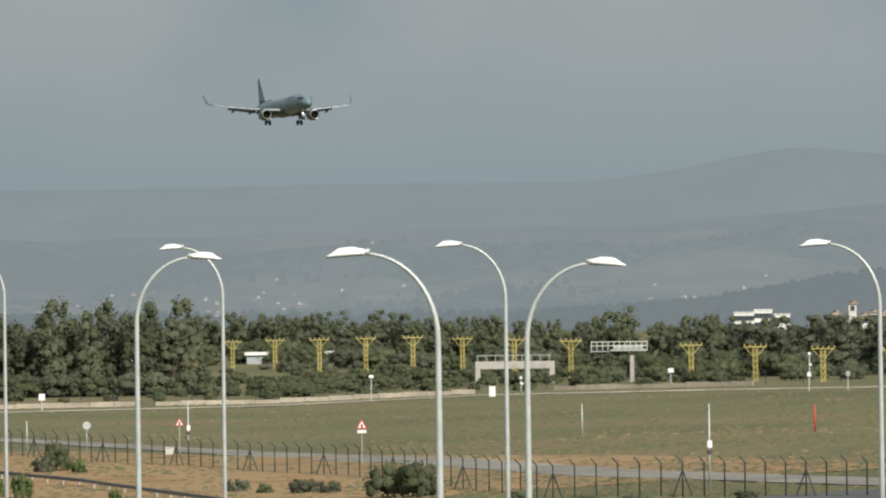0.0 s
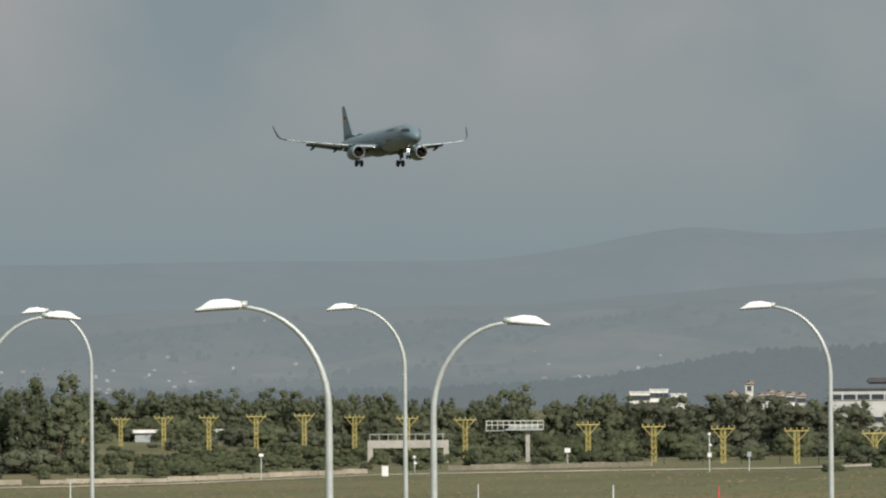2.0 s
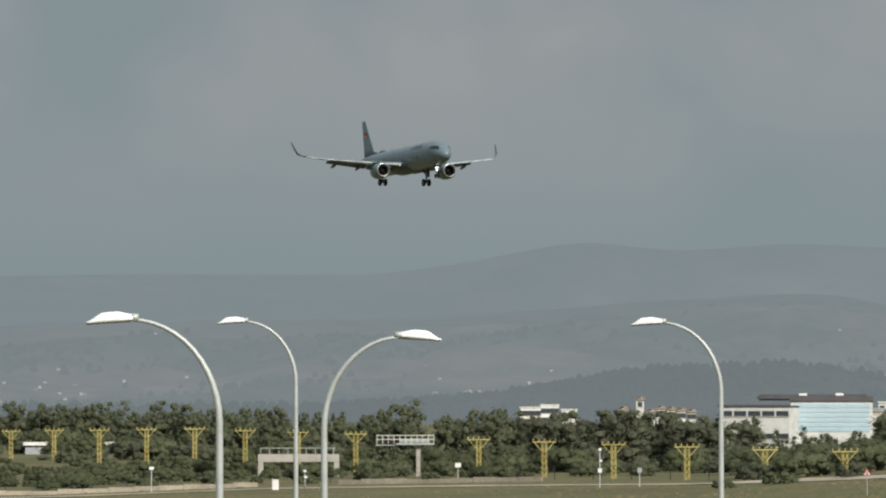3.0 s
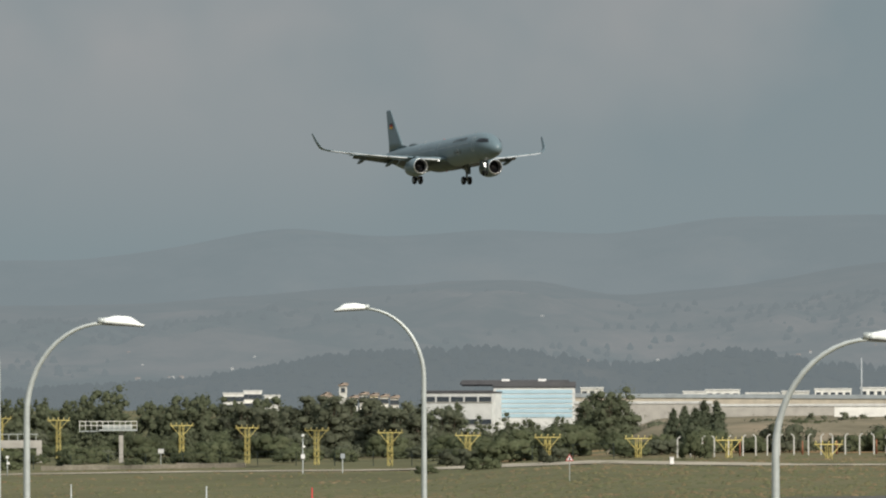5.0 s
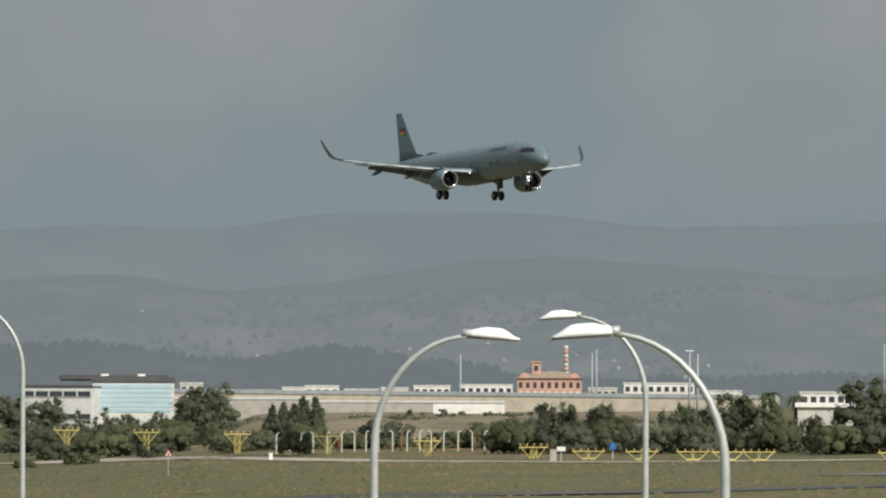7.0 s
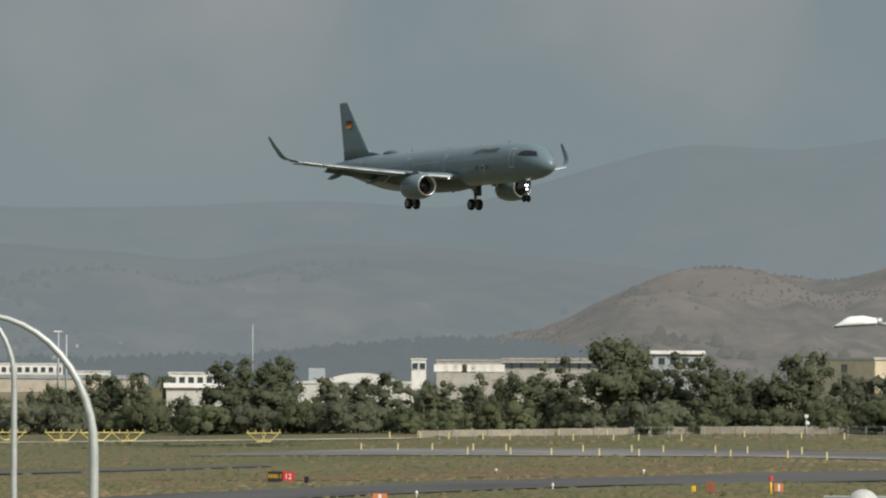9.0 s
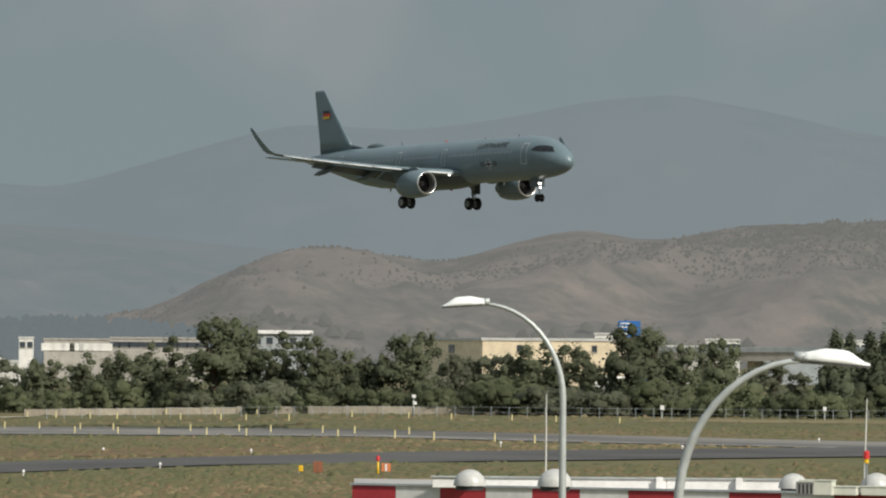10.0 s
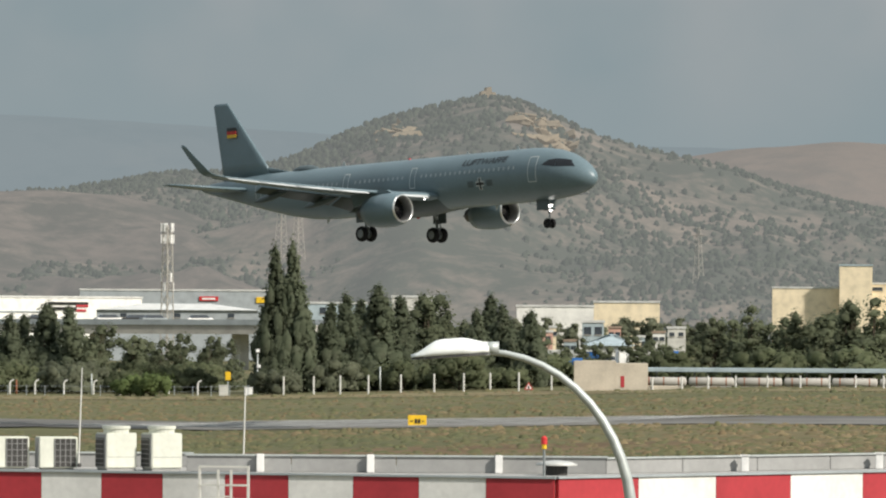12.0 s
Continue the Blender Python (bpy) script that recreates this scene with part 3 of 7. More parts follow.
def make_aircraft():
    craft = empty("airliner", Matrix(), "grey-green military jet airliner on approach, landing gear down", "aircraft")
    # fuselage
    bm = bmesh.new()
    seg = 40
    xs = sorted({h[0] for h in HULL} | set(np.arange(7, 44, 1.5)))
    secs = []
    for x in xs:
        r, zc = hull_at(x)
        secs.append([Vector((-x, r * 0.975 * math.cos(2 * math.pi * k / seg), zc + r * 1.02 * math.sin(2 * math.pi * k / seg))) for k in range(seg)])
    loft(bm, secs)
    body = part("fuselage", bm, M["hull"], craft, "", False)
    # wing-body fairing
    bm = bmesh.new()
    lathe(bm, [(-13.6, 0.05), (-14.6, 0.9), (-16.5, 1.5), (-19, 1.75), (-22.5, 1.75), (-24.8, 1.35), (-26.6, 0.6), (-27.4, 0.05)], Matrix.Translation((0, 0, -1.05)) @ Matrix.Diagonal((1, 1.28, 0.82, 1)), 28)
    part("belly_fairing", bm, M["hull_dark"], craft, "", False)
    # tail fin, with a fillet
    bm = bmesh.new()
    up = Vector((0, 1, 0))
    loft(bm, [foil((-35.9, 0, 1.75), 6.1, 0.10, up=up), foil((-36.9, 0, 3.0), 5.2, 0.10, up=up), foil((-41.0, 0, 7.75), 1.85, 0.09, up=up), foil((-41.2, 0, 7.98), 1.5, 0.05, up=up)])
    loft(bm, [foil((-33.6, 0, 1.95), 5, 0.02, up=up), foil((-36.4, 0, 2.5), 3.0, 0.08, up=up)])
    fin = part("tail_fin", bm, M["hull"], craft, "", False)
    for k, name in enumerate(("ink", "red_paint", "gold")):
        for side in (-1, 1):
            bm = bmesh.new()
            z = 5.95 - 0.27 * k
            box(bm, (-41.15, side * 0.205 - 0.02, z - 0.27), (-40.05, side * 0.215 + 0.02, z))
            part("flag_stripe", bm, M[name], fin)
    # tailplanes
    for side in (-1, 1):
        bm = bmesh.new()
        loft(bm, [foil((-37.4, side * 0.5, 0.75), 4.0, 0.10), foil((-40.9, side * 6.2, 1.30), 1.45, 0.09), foil((-41.2, side * 6.35, 1.32), 0.9, 0.06)])
        part("tailplane", bm, M["hull"], craft, "", False)
    # wings
    def span(y):
        """leading edge x, chord, z of the wing at span y"""
        x = -15.4 - (y - 1.9) * 0.565 if y > 1.9 else -15.4
        chord = float(np.interp(y, (0, 1.9, 6.4, 16.6), (7.3, 6.6, 4.15, 1.65)))
        return x, chord, -1.25 + 0.072 * y + 0.0027 * y * y
    for side in (-1, 1):
        bm = bmesh.new()
        secs = []
        for y in (0.0, 1.9, 4.0, 6.4, 9.5, 13.0, 15.4, 16.6):
            x, c, z = span(y)
            secs.append(foil((x, side * y, z), c * 0.86, 0.125 if y < 3 else 0.10))
        x, c, z = span(16.6)
        for dy, dz, dx, cc, lean in ((0.35, 0.10, 0.28, 1.32, 0.25), (0.70, 0.38, 0.62, 1.18, 0.8), (0.92, 0.85, 0.98, 1.05, 1.25), (1.08, 1.55, 1.75, 0.85, 1.4), (1.20, 2.35, 2.6, 0.58, 1.45), (1.24, 2.55, 2.9, 0.30, 1.45)):
            secs.append(foil((x - dx, side * (16.6 + dy), z + dz), cc, 0.09, up=Vector((0, -side * math.sin(lean), math.cos(lean)))))
        loft(bm, secs)
        wing = part("wing", bm, M["hull"], craft, "", False)
        # slats: a pale drooped strip along the leading edge
        for y0, y1 in ((2.6, 5.0), (6.7, 9.0), (9.1, 11.5), (11.6, 14.0), (14.1, 16.3)):
            bm = bmesh.new()
            secs = []
            for y in (y0, y1):
                x, c, z = span(y)
                secs.append(foil((x + 0.26, side * y, z - 0.17), c * 0.13 + 0.16, 0.13, twist=-0.35))
            loft(bm, secs)
            part("slat", bm, M["slat"], wing, "pale leading-edge slat, extended", False)
        # flaps, lowered
        for y0, y1 in ((2.1, 6.3), (6.5, 12.6)):
            bm = bmesh.new()
            secs = []
            for y in (y0, y1):
                x, c, z = span(y)
                secs.append(foil((x - c * 0.84, side * y, z - 0.16), c * 0.30, 0.10, twist=0.52))
            loft(bm, secs)
            part("flap", bm, M["flap"], wing, "trailing-edge flap lowered for landing", False)
        x0, c0, z0 = span(12.8)
        x1, c1, z1 = span(16.3)
        bm = bmesh.new()
        loft(bm, [foil((x0 - c0 * 0.85, side * 12.8, z0), c0 * 0.16, 0.08, twist=0.1), foil((x1 - c1 * 0.85, side * 16.3, z1), c1 * 0.16, 0.08, twist=0.1)])
        part("aileron", bm, M["hull"], wing, "", False)
        # flap track fairings
        for y in (3.9, 7.6, 11.3):
            x, c, z = span(y)
            bm = bmesh.new()
            lathe(bm, [(0.2, 0.02), (-0.5, 0.16), (-1.6, 0.24), (-2.8, 0.20), (-3.7, 0.02)], Matrix.Translation((x - c * 0.55, side * y, z - 0.42)) @ Matrix.Rotation(-0.16, 4, "Y") @ Matrix.Diagonal((1, 0.8, 1.25, 1)), 12)
            part("flap_track_fairing", bm, M["hull_dark"], wing, "", False)
        # engine
        eng = new("engine")
        eng.parent = craft
        eng.matrix_basis = pose(-15.1, side * 5.75, -2.12, 0, -1.5, 0)
        bm = bmesh.new()
        lathe(bm, [(-0.10, 1.07), (-0.55, 1.235), (-1.1, 1.30), (-2.0, 1.31), (-3.0, 1.22), (-3.7, 1.08), (-3.72, 1.02), (-2.6, 1.0), (-1.1, 1.0)], seg=40)
        part("nacelle", bm, M["hull"], eng, "", False)
        bm = bmesh.new()
        lathe(bm, [(-0.12, 1.082), (-0.02, 1.03), (0.0, 0.99), (-0.06, 0.95), (-0.30, 0.92), (-0.9, 0.95), (-1.15, 0.97)], seg=40)
        part("intake_lip", bm, M["lip"], eng, "bright metal intake ring", False)
        bm = bmesh.new()
        for k in range(20):
            a = 2 * math.pi * k / 20
            ca, sa = math.cos(a), math.sin(a)
            tx, ty = -sa, ca
            q = [Vector((-0.98, ca * 0.26 - tx * 0.05, sa * 0.26 - ty * 0.05)), Vector((-1.10, ca * 0.26 + tx * 0.06, sa * 0.26 + ty * 0.06)), Vector((-1.16, ca * 0.94 + tx * 0.20, sa * 0.94 + ty * 0.20)), Vector((-0.98, ca * 0.94 - tx * 0.08, sa * 0.94 - ty * 0.08))]
            blade = bmesh.new()
            face = blade.faces.new([blade.verts.new(v) for v in q])
            bmesh.ops.solidify(blade, geom=[face], thickness=0.02)
            part("fan_blade", blade, M["fan"], eng)
        lathe(bm, [(-1.3, 0.99), (-1.32, 0.02)], seg=24)
        part("fan_disc", bm, M["fan"], eng, "dark disc behind the fan blades")
        bm = bmesh.new()
        lathe(bm, [(-0.50, 0.01), (-0.66, 0.13), (-0.95, 0.25), (-1.1, 0.27)], seg=20)
        part("spinner", bm, M["titan"], eng, "", False)
        bm = bmesh.new()
        lathe(bm, [(-3.0, 0.78), (-3.9, 0.66), (-4.7, 0.50), (-4.72, 0.44), (-4.2, 0.40), (-5.3, 0.05)], seg=24)
        part("exhaust_cone", bm, M["titan"], eng, "", False)
        bm = bmesh.new()
        loft(bm, [[Vector(p) for p in ((-0.9, -0.12, 1.2), (-0.9, 0.12, 1.2), (-1.6, 0.2, 1.55), (-1.6, -0.2, 1.55))], [Vector(p) for p in ((-5.4, -0.12, 0.55), (-5.4, 0.12, 0.55), (-5.8, 0.15, 1.75), (-5.8, -0.15, 1.75))]])
        part("pylon", bm, M["hull"], eng)
        # main landing gear
        gear = new("main_gear")
        gear.parent = craft
        gear.matrix_basis = pose(-21.4, side * 3.8, -1.25)
        bm = bmesh.new()
        tube(bm, [(0, 0, 0.4), (0, 0, -1.3)], 0.17, 12)
        tube(bm, [(0, 0, -1.2), (0, 0, -2.45)], 0.115, 12)
        tube(bm, [(0, -0.62, -2.45), (0, 0.62, -2.45)], 0.11, 10)
        tube(bm, [(0, -side * 1.5, 0.25), (0, 0, -1.15)], 0.085, 8)
        tube(bm, [(0.18, 0, -1.25), (0.42, 0, -1.8), (0.14, 0, -2.35)], 0.05, 6)
        part("strut", bm, M["strut"], gear, "pale steel landing gear leg", False)
        bm = bmesh.new()
        box(bm, (-0.75, side * 0.30, -1.55), (0.75, side * 0.36, 0.2), bevel=0.02)
        part("gear_door", bm, M["hull_dark"], gear)
        for s2 in (-1, 1):
            wheel = new("wheel")
            wheel.parent = gear
            wheel.matrix_basis = pose(0, s2 * 0.46, -2.45, 0, 0, 90)
            bm = bmesh.new()
            lathe(bm, [(-0.21, 0.34), (-0.215, 0.48), (-0.16, 0.57), (-0.05, 0.60), (0.05, 0.60), (0.16, 0.57), (0.215, 0.48), (0.21, 0.34)], seg=28)
            t = part("tyre", bm, M["tyre"], craft, "", False)
            t.parent = wheel
            bm = bmesh.new()
            lathe(bm, [(-0.16, 0.01), (-0.16, 0.2), (-0.20, 0.35), (0.20, 0.35), (0.16, 0.2), (0.16, 0.01)], seg=20)
            part("rim", bm, M["strut"], wheel, "", False)
    # nose gear
    gear = new("nose_gear")
    gear.parent = craft
    gear.matrix_basis = pose(-5.07, 0, -2.0)
    bm = bmesh.new()
    tube(bm, [(0, 0, 0.2), (0, 0, -1.0)], 0.10, 10)
    tube(bm, [(0, 0, -0.9), (0, 0, -1.78)], 0.07, 10)
    tube(bm, [(0, -0.3, -1.78), (0, 0.3, -1.78)], 0.07, 8)
    tube(bm, [(0.9, 0, 0.1), (0.05, 0, -0.85)], 0.055, 8)
    part("strut", bm, M["strut"], gear, "pale steel nose gear leg", False)
    for s2 in (-1, 1):
        bm = bmesh.new()
        lathe(bm, [(-0.11, 0.18), (-0.115, 0.28), (-0.08, 0.36), (0.0, 0.385), (0.08, 0.36), (0.115, 0.28), (0.11, 0.18), (0.06, 0.02), (-0.06, 0.02), (-0.11, 0.18)], Matrix.Translation((0, s2 * 0.25, -1.78)) @ Matrix.Rotation(math.pi / 2, 4, "Z"), 24)
        part("tyre", bm, M["tyre"], gear, "", False)
        bm = bmesh.new()
        box(bm, (-1.0, s2 * 0.36 - 0.02, -0.75), (0.3, s2 * 0.36 + 0.02, 0.05), bevel=0.015)
        part("gear_door", bm, M["hull_dark"], gear)
    for y, z, r in ((-0.12, -0.45, 0.085), (0.12, -0.45, 0.085), (0.0, -0.82, 0.085)):
        bm = bmesh.new()
        lathe(bm, [(0.20, 0.01), (0.19, r * 0.7), (0.14, r), (0.02, r * 0.8), (0.0, 0.02)], Matrix.Translation((0.02, y, z)), 14)
        part("landing_light", bm, M["lamp_white"], gear, "lit white landing light", False)
    # landing lights at the wing roots
    for side in (-1, 1):
        bm = bmesh.new()
        lathe(bm, [(0.06, 0.01), (0.05, 0.03), (0.0, 0.04), (-0.15, 0.01)], Matrix.Translation((-16.0, side * 2.6, -1.30)), 12)
        part("wing_light", bm, M["lamp_white"], craft, "lit white wing-root light", False)
    # cockpit glazing
    for side in (-1, 1):
        for q in (((1.26, 0.30), (1.95, 0.36), (2.05, 0.88), (1.72, 0.78)), ((1.97, 0.36), (2.78, 0.40), (2.80, 0.97), (2.07, 0.89)), ((2.81, 0.40), (4.05, 0.56), (3.50, 0.92), (2.83, 0.98))):
            skin_patch("cockpit_window", q, side, M["cockpit"], craft, "dark cockpit window pane", 0.02, (5, 4))
        bm = bmesh.new()
        a, b = on_hull(1.30, 0.30, side, 0.02), on_hull(1.72, 0.78, side, 0.02)
        c = Vector((-1.12, 0, hull_at(1.12)[1] + hull_at(1.12)[0] * 1.02 * 0.72 + 0.05))
        e = Vector((-1.62, 0, hull_at(1.62)[1] + hull_at(1.62)[0] * 1.02 * 0.90 + 0.06))
        g = [[bm.verts.new(p.lerp(q, k / 4) + Vector((0.10 * math.sin(math.pi * k / 4 * 0.5), 0, 0))) for k in range(5)] for p, q in ((a, c), (b, e))]
        for k in range(4):
            bm.faces.new((g[0][k], g[0][k + 1], g[1][k + 1], g[1][k]))
        part("windscreen", bm, M["cockpit"], craft, "dark windscreen pane", False)
    # cabin windows: one pane mesh on each side, shared
    for side in (-1, 1):
        bm = bmesh.new()
        loft(bm, [[Vector((0.105 * math.cos(a) * s, side * (0.016 if s < 1 else 0.004), 0.15 * math.sin(a) * s)) for a in (2 * math.pi * k / 10 for k in range(10))] for s in (1.0, 0.8)])
        me = bpy.data.meshes.new("cabin_window")
        bmesh.ops.recalc_face_normals(bm, faces=bm.faces)
        bm.to_mesh(me)
        bm.free()
        me.materials.append(M["cabin_glass"])
        x = 6.9
        while x < 36.0:
            if not any(abs(x - d) < 0.75 for d in (4.95, 18.0, 25.6, 36.3)):
                shared("cabin_window", me, craft, Matrix.Translation(on_hull(x, 0.52, side, 0.0)) @ Matrix.Rotation(side * 0.24, 4, "X"))
            x += 0.533
        # door outlines
        for d, w, h0, h1 in ((4.95, 0.86, -0.65, 1.25), (18.0, 0.62, -0.35, 1.22), (25.6, 0.62, -0.35, 1.22), (36.3, 0.74, -0.15, 1.30)):
            door = skin_patch("door", ((d - w / 2, h0), (d + w / 2, h0), (d + w / 2, h1), (d - w / 2, h1)), side, M["hull"], craft, "cabin door with a pale outline", 0.012, (3, 8))
            t = 0.055
            for q in (((d - w / 2, h0), (d - w / 2 + t, h0), (d - w / 2 + t, h1), (d - w / 2, h1)), ((d + w / 2 - t, h0), (d + w / 2, h0), (d + w / 2, h1), (d + w / 2 - t, h1)), ((d - w / 2, h0), (d + w / 2, h0), (d + w / 2, h0 + t), (d - w / 2, h0 + t)), ((d - w / 2, h1 - t), (d + w / 2, h1 - t), (d + w / 2, h1), (d - w / 2, h1))):
                skin_patch("door_outline", q, side, M["pale"], door, "", 0.02, (3, 8))
        # cross badge: pale ground, dark arms; and two blocks where a number stands
        for q, mt, lf in ((((10.10, -0.62), (11.00, -0.62), (11.00, -0.26), (10.10, -0.26)), "pale", 0.016), (((10.37, -0.90), (10.73, -0.90), (10.73, 0.02), (10.37, 0.02)), "pale", 0.017),
                          (((10.13, -0.54), (10.97, -0.54), (10.97, -0.34), (10.13, -0.34)), "ink", 0.024), (((10.45, -0.87), (10.65, -0.87), (10.65, -0.01), (10.45, -0.01)), "ink", 0.026),
                          (((9.20, -0.66), (9.85, -0.66), (9.85, -0.20), (9.20, -0.20)), "hull_dark", 0.016), (((11.25, -0.66), (11.90, -0.66), (11.90, -0.20), (11.25, -0.20)), "hull_dark", 0.016)):
            skin_patch("badge", q, side, M[mt], craft, "", lf, (4, 4))
        # lettering along the upper forward fuselage
        cu = bpy.data.curves.new("lettering", "FONT")
        cu.body, cu.size, cu.shear, cu.align_x = "LUFTWAFFE", 0.98, 0.28, "CENTER"
        cu.offset = 0.012
        tmp = bpy.data.objects.new("lettering", cu)
        scene.collection.objects.link(tmp)
        bpy.context.view_layer.update()
        src = tmp.evaluated_get(bpy.context.evaluated_depsgraph_get()).to_mesh()
        bm = bmesh.new()
        bm.from_mesh(src)
        bmesh.ops.triangulate(bm, faces=bm.faces)
        bmesh.ops.subdivide_edges(bm, edges=[e for e in bm.edges if e.calc_length() > 0.2], cuts=2)
        wid = max(v.co.x for v in bm.verts) - min(v.co.x for v in bm.verts)
        for v in bm.verts:
            u = v.co.x * 4.9 / wid * (1 if side < 0 else -1)
            v.co = on_hull(10.35 - u, 1.02 + v.co.y * 0.62, side, 0.045)
        bpy.data.objects.remove(tmp)
        part("lettering", bm, M["ink"], craft, "dark italic lettering")
    # aerials, dome, beacons
    bm = bmesh.new()
    lathe(bm, [(1.6, 0.02), (1.2, 0.30), (0.5, 0.46), (-0.4, 0.46), (-1.1, 0.30), (-1.6, 0.02)], Matrix.Translation((-32.2, 0, 2.0)) @ Matrix.Diagonal((1, 1.2, 0.9, 1)), 20)
    part("satellite_dome", bm, M["hull_dark"], craft, "", False)
    for x, z, h in ((-8.0, 2.02, 0.35), (-27.5, 2.02, 0.42), (-13.5, 2.02, 0.25), (-10.5, -2.06, -0.35), (-29.5, -1.95, -0.40)):
        bm = bmesh.new()
        loft(bm, [foil((x, 0, z - 0.05 * (1 if h > 0 else -1)), 0.42, 0.1, up=Vector((0, 1, 0))), foil((x - 0.2, 0, z + h), 0.2, 0.1, up=Vector((0, 1, 0)))])
        part("blade_aerial", bm, M["pale"], craft)
    for x, z in ((-20.3, 2.08), (-19.5, -2.5)):
        bm = bmesh.new()
        lathe(bm, [(0.14, 0.01), (0.1, 0.09), (-0.1, 0.09), (-0.14, 0.01)], Matrix.Translation((x, 0, z)), 10)
        part("beacon", bm, M["red_paint"], craft, "", False)
    return craft


airliner = make_aircraft()


# ---- street lamps of the car park ----
def make_lamp(b, d, z_head, side, turn=0.0):
    base = on_ground(b, d)
    ht = z_head - base.z
    lamp = empty("street_lamp", Matrix.Translation(base) @ Matrix.Rotation(radians(90 - b) + turn, 4, "Z"), "tall galvanised street lamp with a curved arm and white head", "street lamp", "car park lamps")
    r0, reach, drop = 0.092, 1.5, 1.75
    bm = bmesh.new()
    pts, rad = [(0, 0, 0), (0, 0, ht * 0.5), (0, 0, ht - drop)], [r0, r0 * 0.82, r0 * 0.66]
    for k in range(1, 13):
        a = math.pi / 2 * k / 12
        pts.append((side * reach * (1 - math.cos(a)), 0, ht - drop + drop * math.sin(a)))
        rad.append(r0 * (0.66 - 0.32 * k / 12))
    tube(bm, pts, rad, 14)
    part("post", bm, M["galv"], lamp, "", False)
    bm = bmesh.new()
    tube(bm, [(0, 0, 0), (0, 0, 0.03)], 0.2, 12)
    box(bm, (-0.07, -r0 - 0.012, 0.5), (0.07, -r0 + 0.02, 0.95), bevel=0.006)
    part("base_plate", bm, M["galv"], lamp)
    # head: domed white shell over a flat grey cover, dark gap at the neck
    head = new("head")
    head.parent = lamp
    head.matrix_basis = Matrix.Translation((side * (reach - 0.04), 0, ht)) @ Matrix.Rotation(side * radians(4.5), 4, "Y") @ Matrix.Diagonal((side, 1, 1, 1))
    L, n = 0.80, 12
    top, bot = [], []
    for i in range(n + 1):
        s = i / n
        w = 0.15 * (0.45 + 0.55 * smooth(s, 0, 0.3)) * math.sqrt(max(0.0, 1 - max(0, (s - 0.45) / 0.56) ** 2.4)) + 0.004
        h = 0.165 * (0.62 + 0.38 * smooth(s, 0, 0.35)) * (1 - 0.82 * smooth(s, 0.6, 1.0))
        top.append([Vector((s * L, w * math.cos(a), max(0, h * math.sin(a)) + 0.0)) for a in (math.pi * k / 10 for k in range(11))])
        bot.append([Vector((s * L, w * 0.93 * c, -0.022 - 0.018 * (1 - c * c) * (1 - s))) for c in (1, 0.5, 0, -0.5, -1)])
    bm = bmesh.new()
    loft(bm, [r for r in top])
    part("shell", bm, M["lum_top"], head, "white domed lamp shell", False)
    bm = bmesh.new()
    loft(bm, [[Vector((p.x * 0.985 + 0.004, p.y * 0.97, 0.004)) for p in (r[0], r[-1])] + [Vector((p.x * 0.985 + 0.004, p.y * 0.97, -0.024)) for p in (r[-1], r[0])] for r in top])
    part("rim", bm, M["lum_dark"], head)
    bm = bmesh.new()
    loft(bm, [r + [Vector((r[0].x, r[-1].y * 0.9, -0.018)), Vector((r[0].x, r[0].y * 0.9, -0.018))] for r in bot])
    part("cover", bm, M["lum_glass"], head, "grey lamp cover", False)
    bm = bmesh.new()
    tube(bm, [(-0.10, 0, 0.035), (0.06, 0, 0.045)], 0.062, 12)
    part("neck", bm, M["galv"], head, "grey neck joint", False)


for row in ((13.384, 235, 11.56, -1), (14.51, 150, 10.79, 1), (15.461, 210, 11.48, -1), (17.549, 110, 10.59, -1), (18.222, 187, 11.3, -1), (18.471, 125, 10.4, 1), (21.968, 163, 11.02, -1),
            (25.063, 101, 9.95, 1), (27.454, 137, 10.53, -1), (28.157, 84, 9.91, -1), (35.746, 120, 9.98, -1), (36.767, 77, 9.17, 1), (45.83, 66, 9.08, -1)):
    make_lamp(*row)


# ---- approach light masts, 30 m apart on the runway's line ----
def make_mast(x, z_top):
    g = ground_xy(x, 352.0)
    ht = z_top - g.z
    mast = empty("approach_mast", Matrix.Translation(g), "yellow lattice approach light mast with a cross bar", "light mast", "approach masts")
    bm = bmesh.new()
    w = 0.30
    for sx in (-1, 1):
        for sy in (-1, 1):
            tube(bm, [(sx * w, sy * w, -0.3), (sx * w, sy * w, ht - 0.1)], 0.05, 6)
    k, z = 0, 0.0
    while z < ht - 1.2:
        for a, b in (((-w, -w), (w, -w)), ((w, -w), (w, w)), ((w, w), (-w, w)), ((-w, w), (-w, -w))):
            tube(bm, [(*a, z), (*b, z + 0.95)], 0.03, 5)
        z += 0.95
    part("lattice", bm, M["mast_yellow"], mast)
    bm = bmesh.new()
    reach = 1.95
    m = Matrix()
    box(bm, (-0.08, -reach, ht - 0.12), (0.08, reach, ht), bevel=0.0)
    for s in (-1, 1):
        tube(bm, [(0, s * w, ht - 1.6), (0, s * reach * 0.86, ht - 0.1)], 0.05, 6)
    part("cross_bar", bm, M["mast_yellow"], mast)
    for k in range(5):
        bm = bmesh.new()
        y = (k - 2) * 0.92
        tube(bm, [(0, y, ht), (0, y, ht + 0.26)], 0.05, 6)
        tube(bm, [(-0.02, y, ht + 0.22), (0.16, y, ht + 0.30)], 0.085, 8)
        part("approach_light", bm, M["mast_yellow"], mast)
    return mast


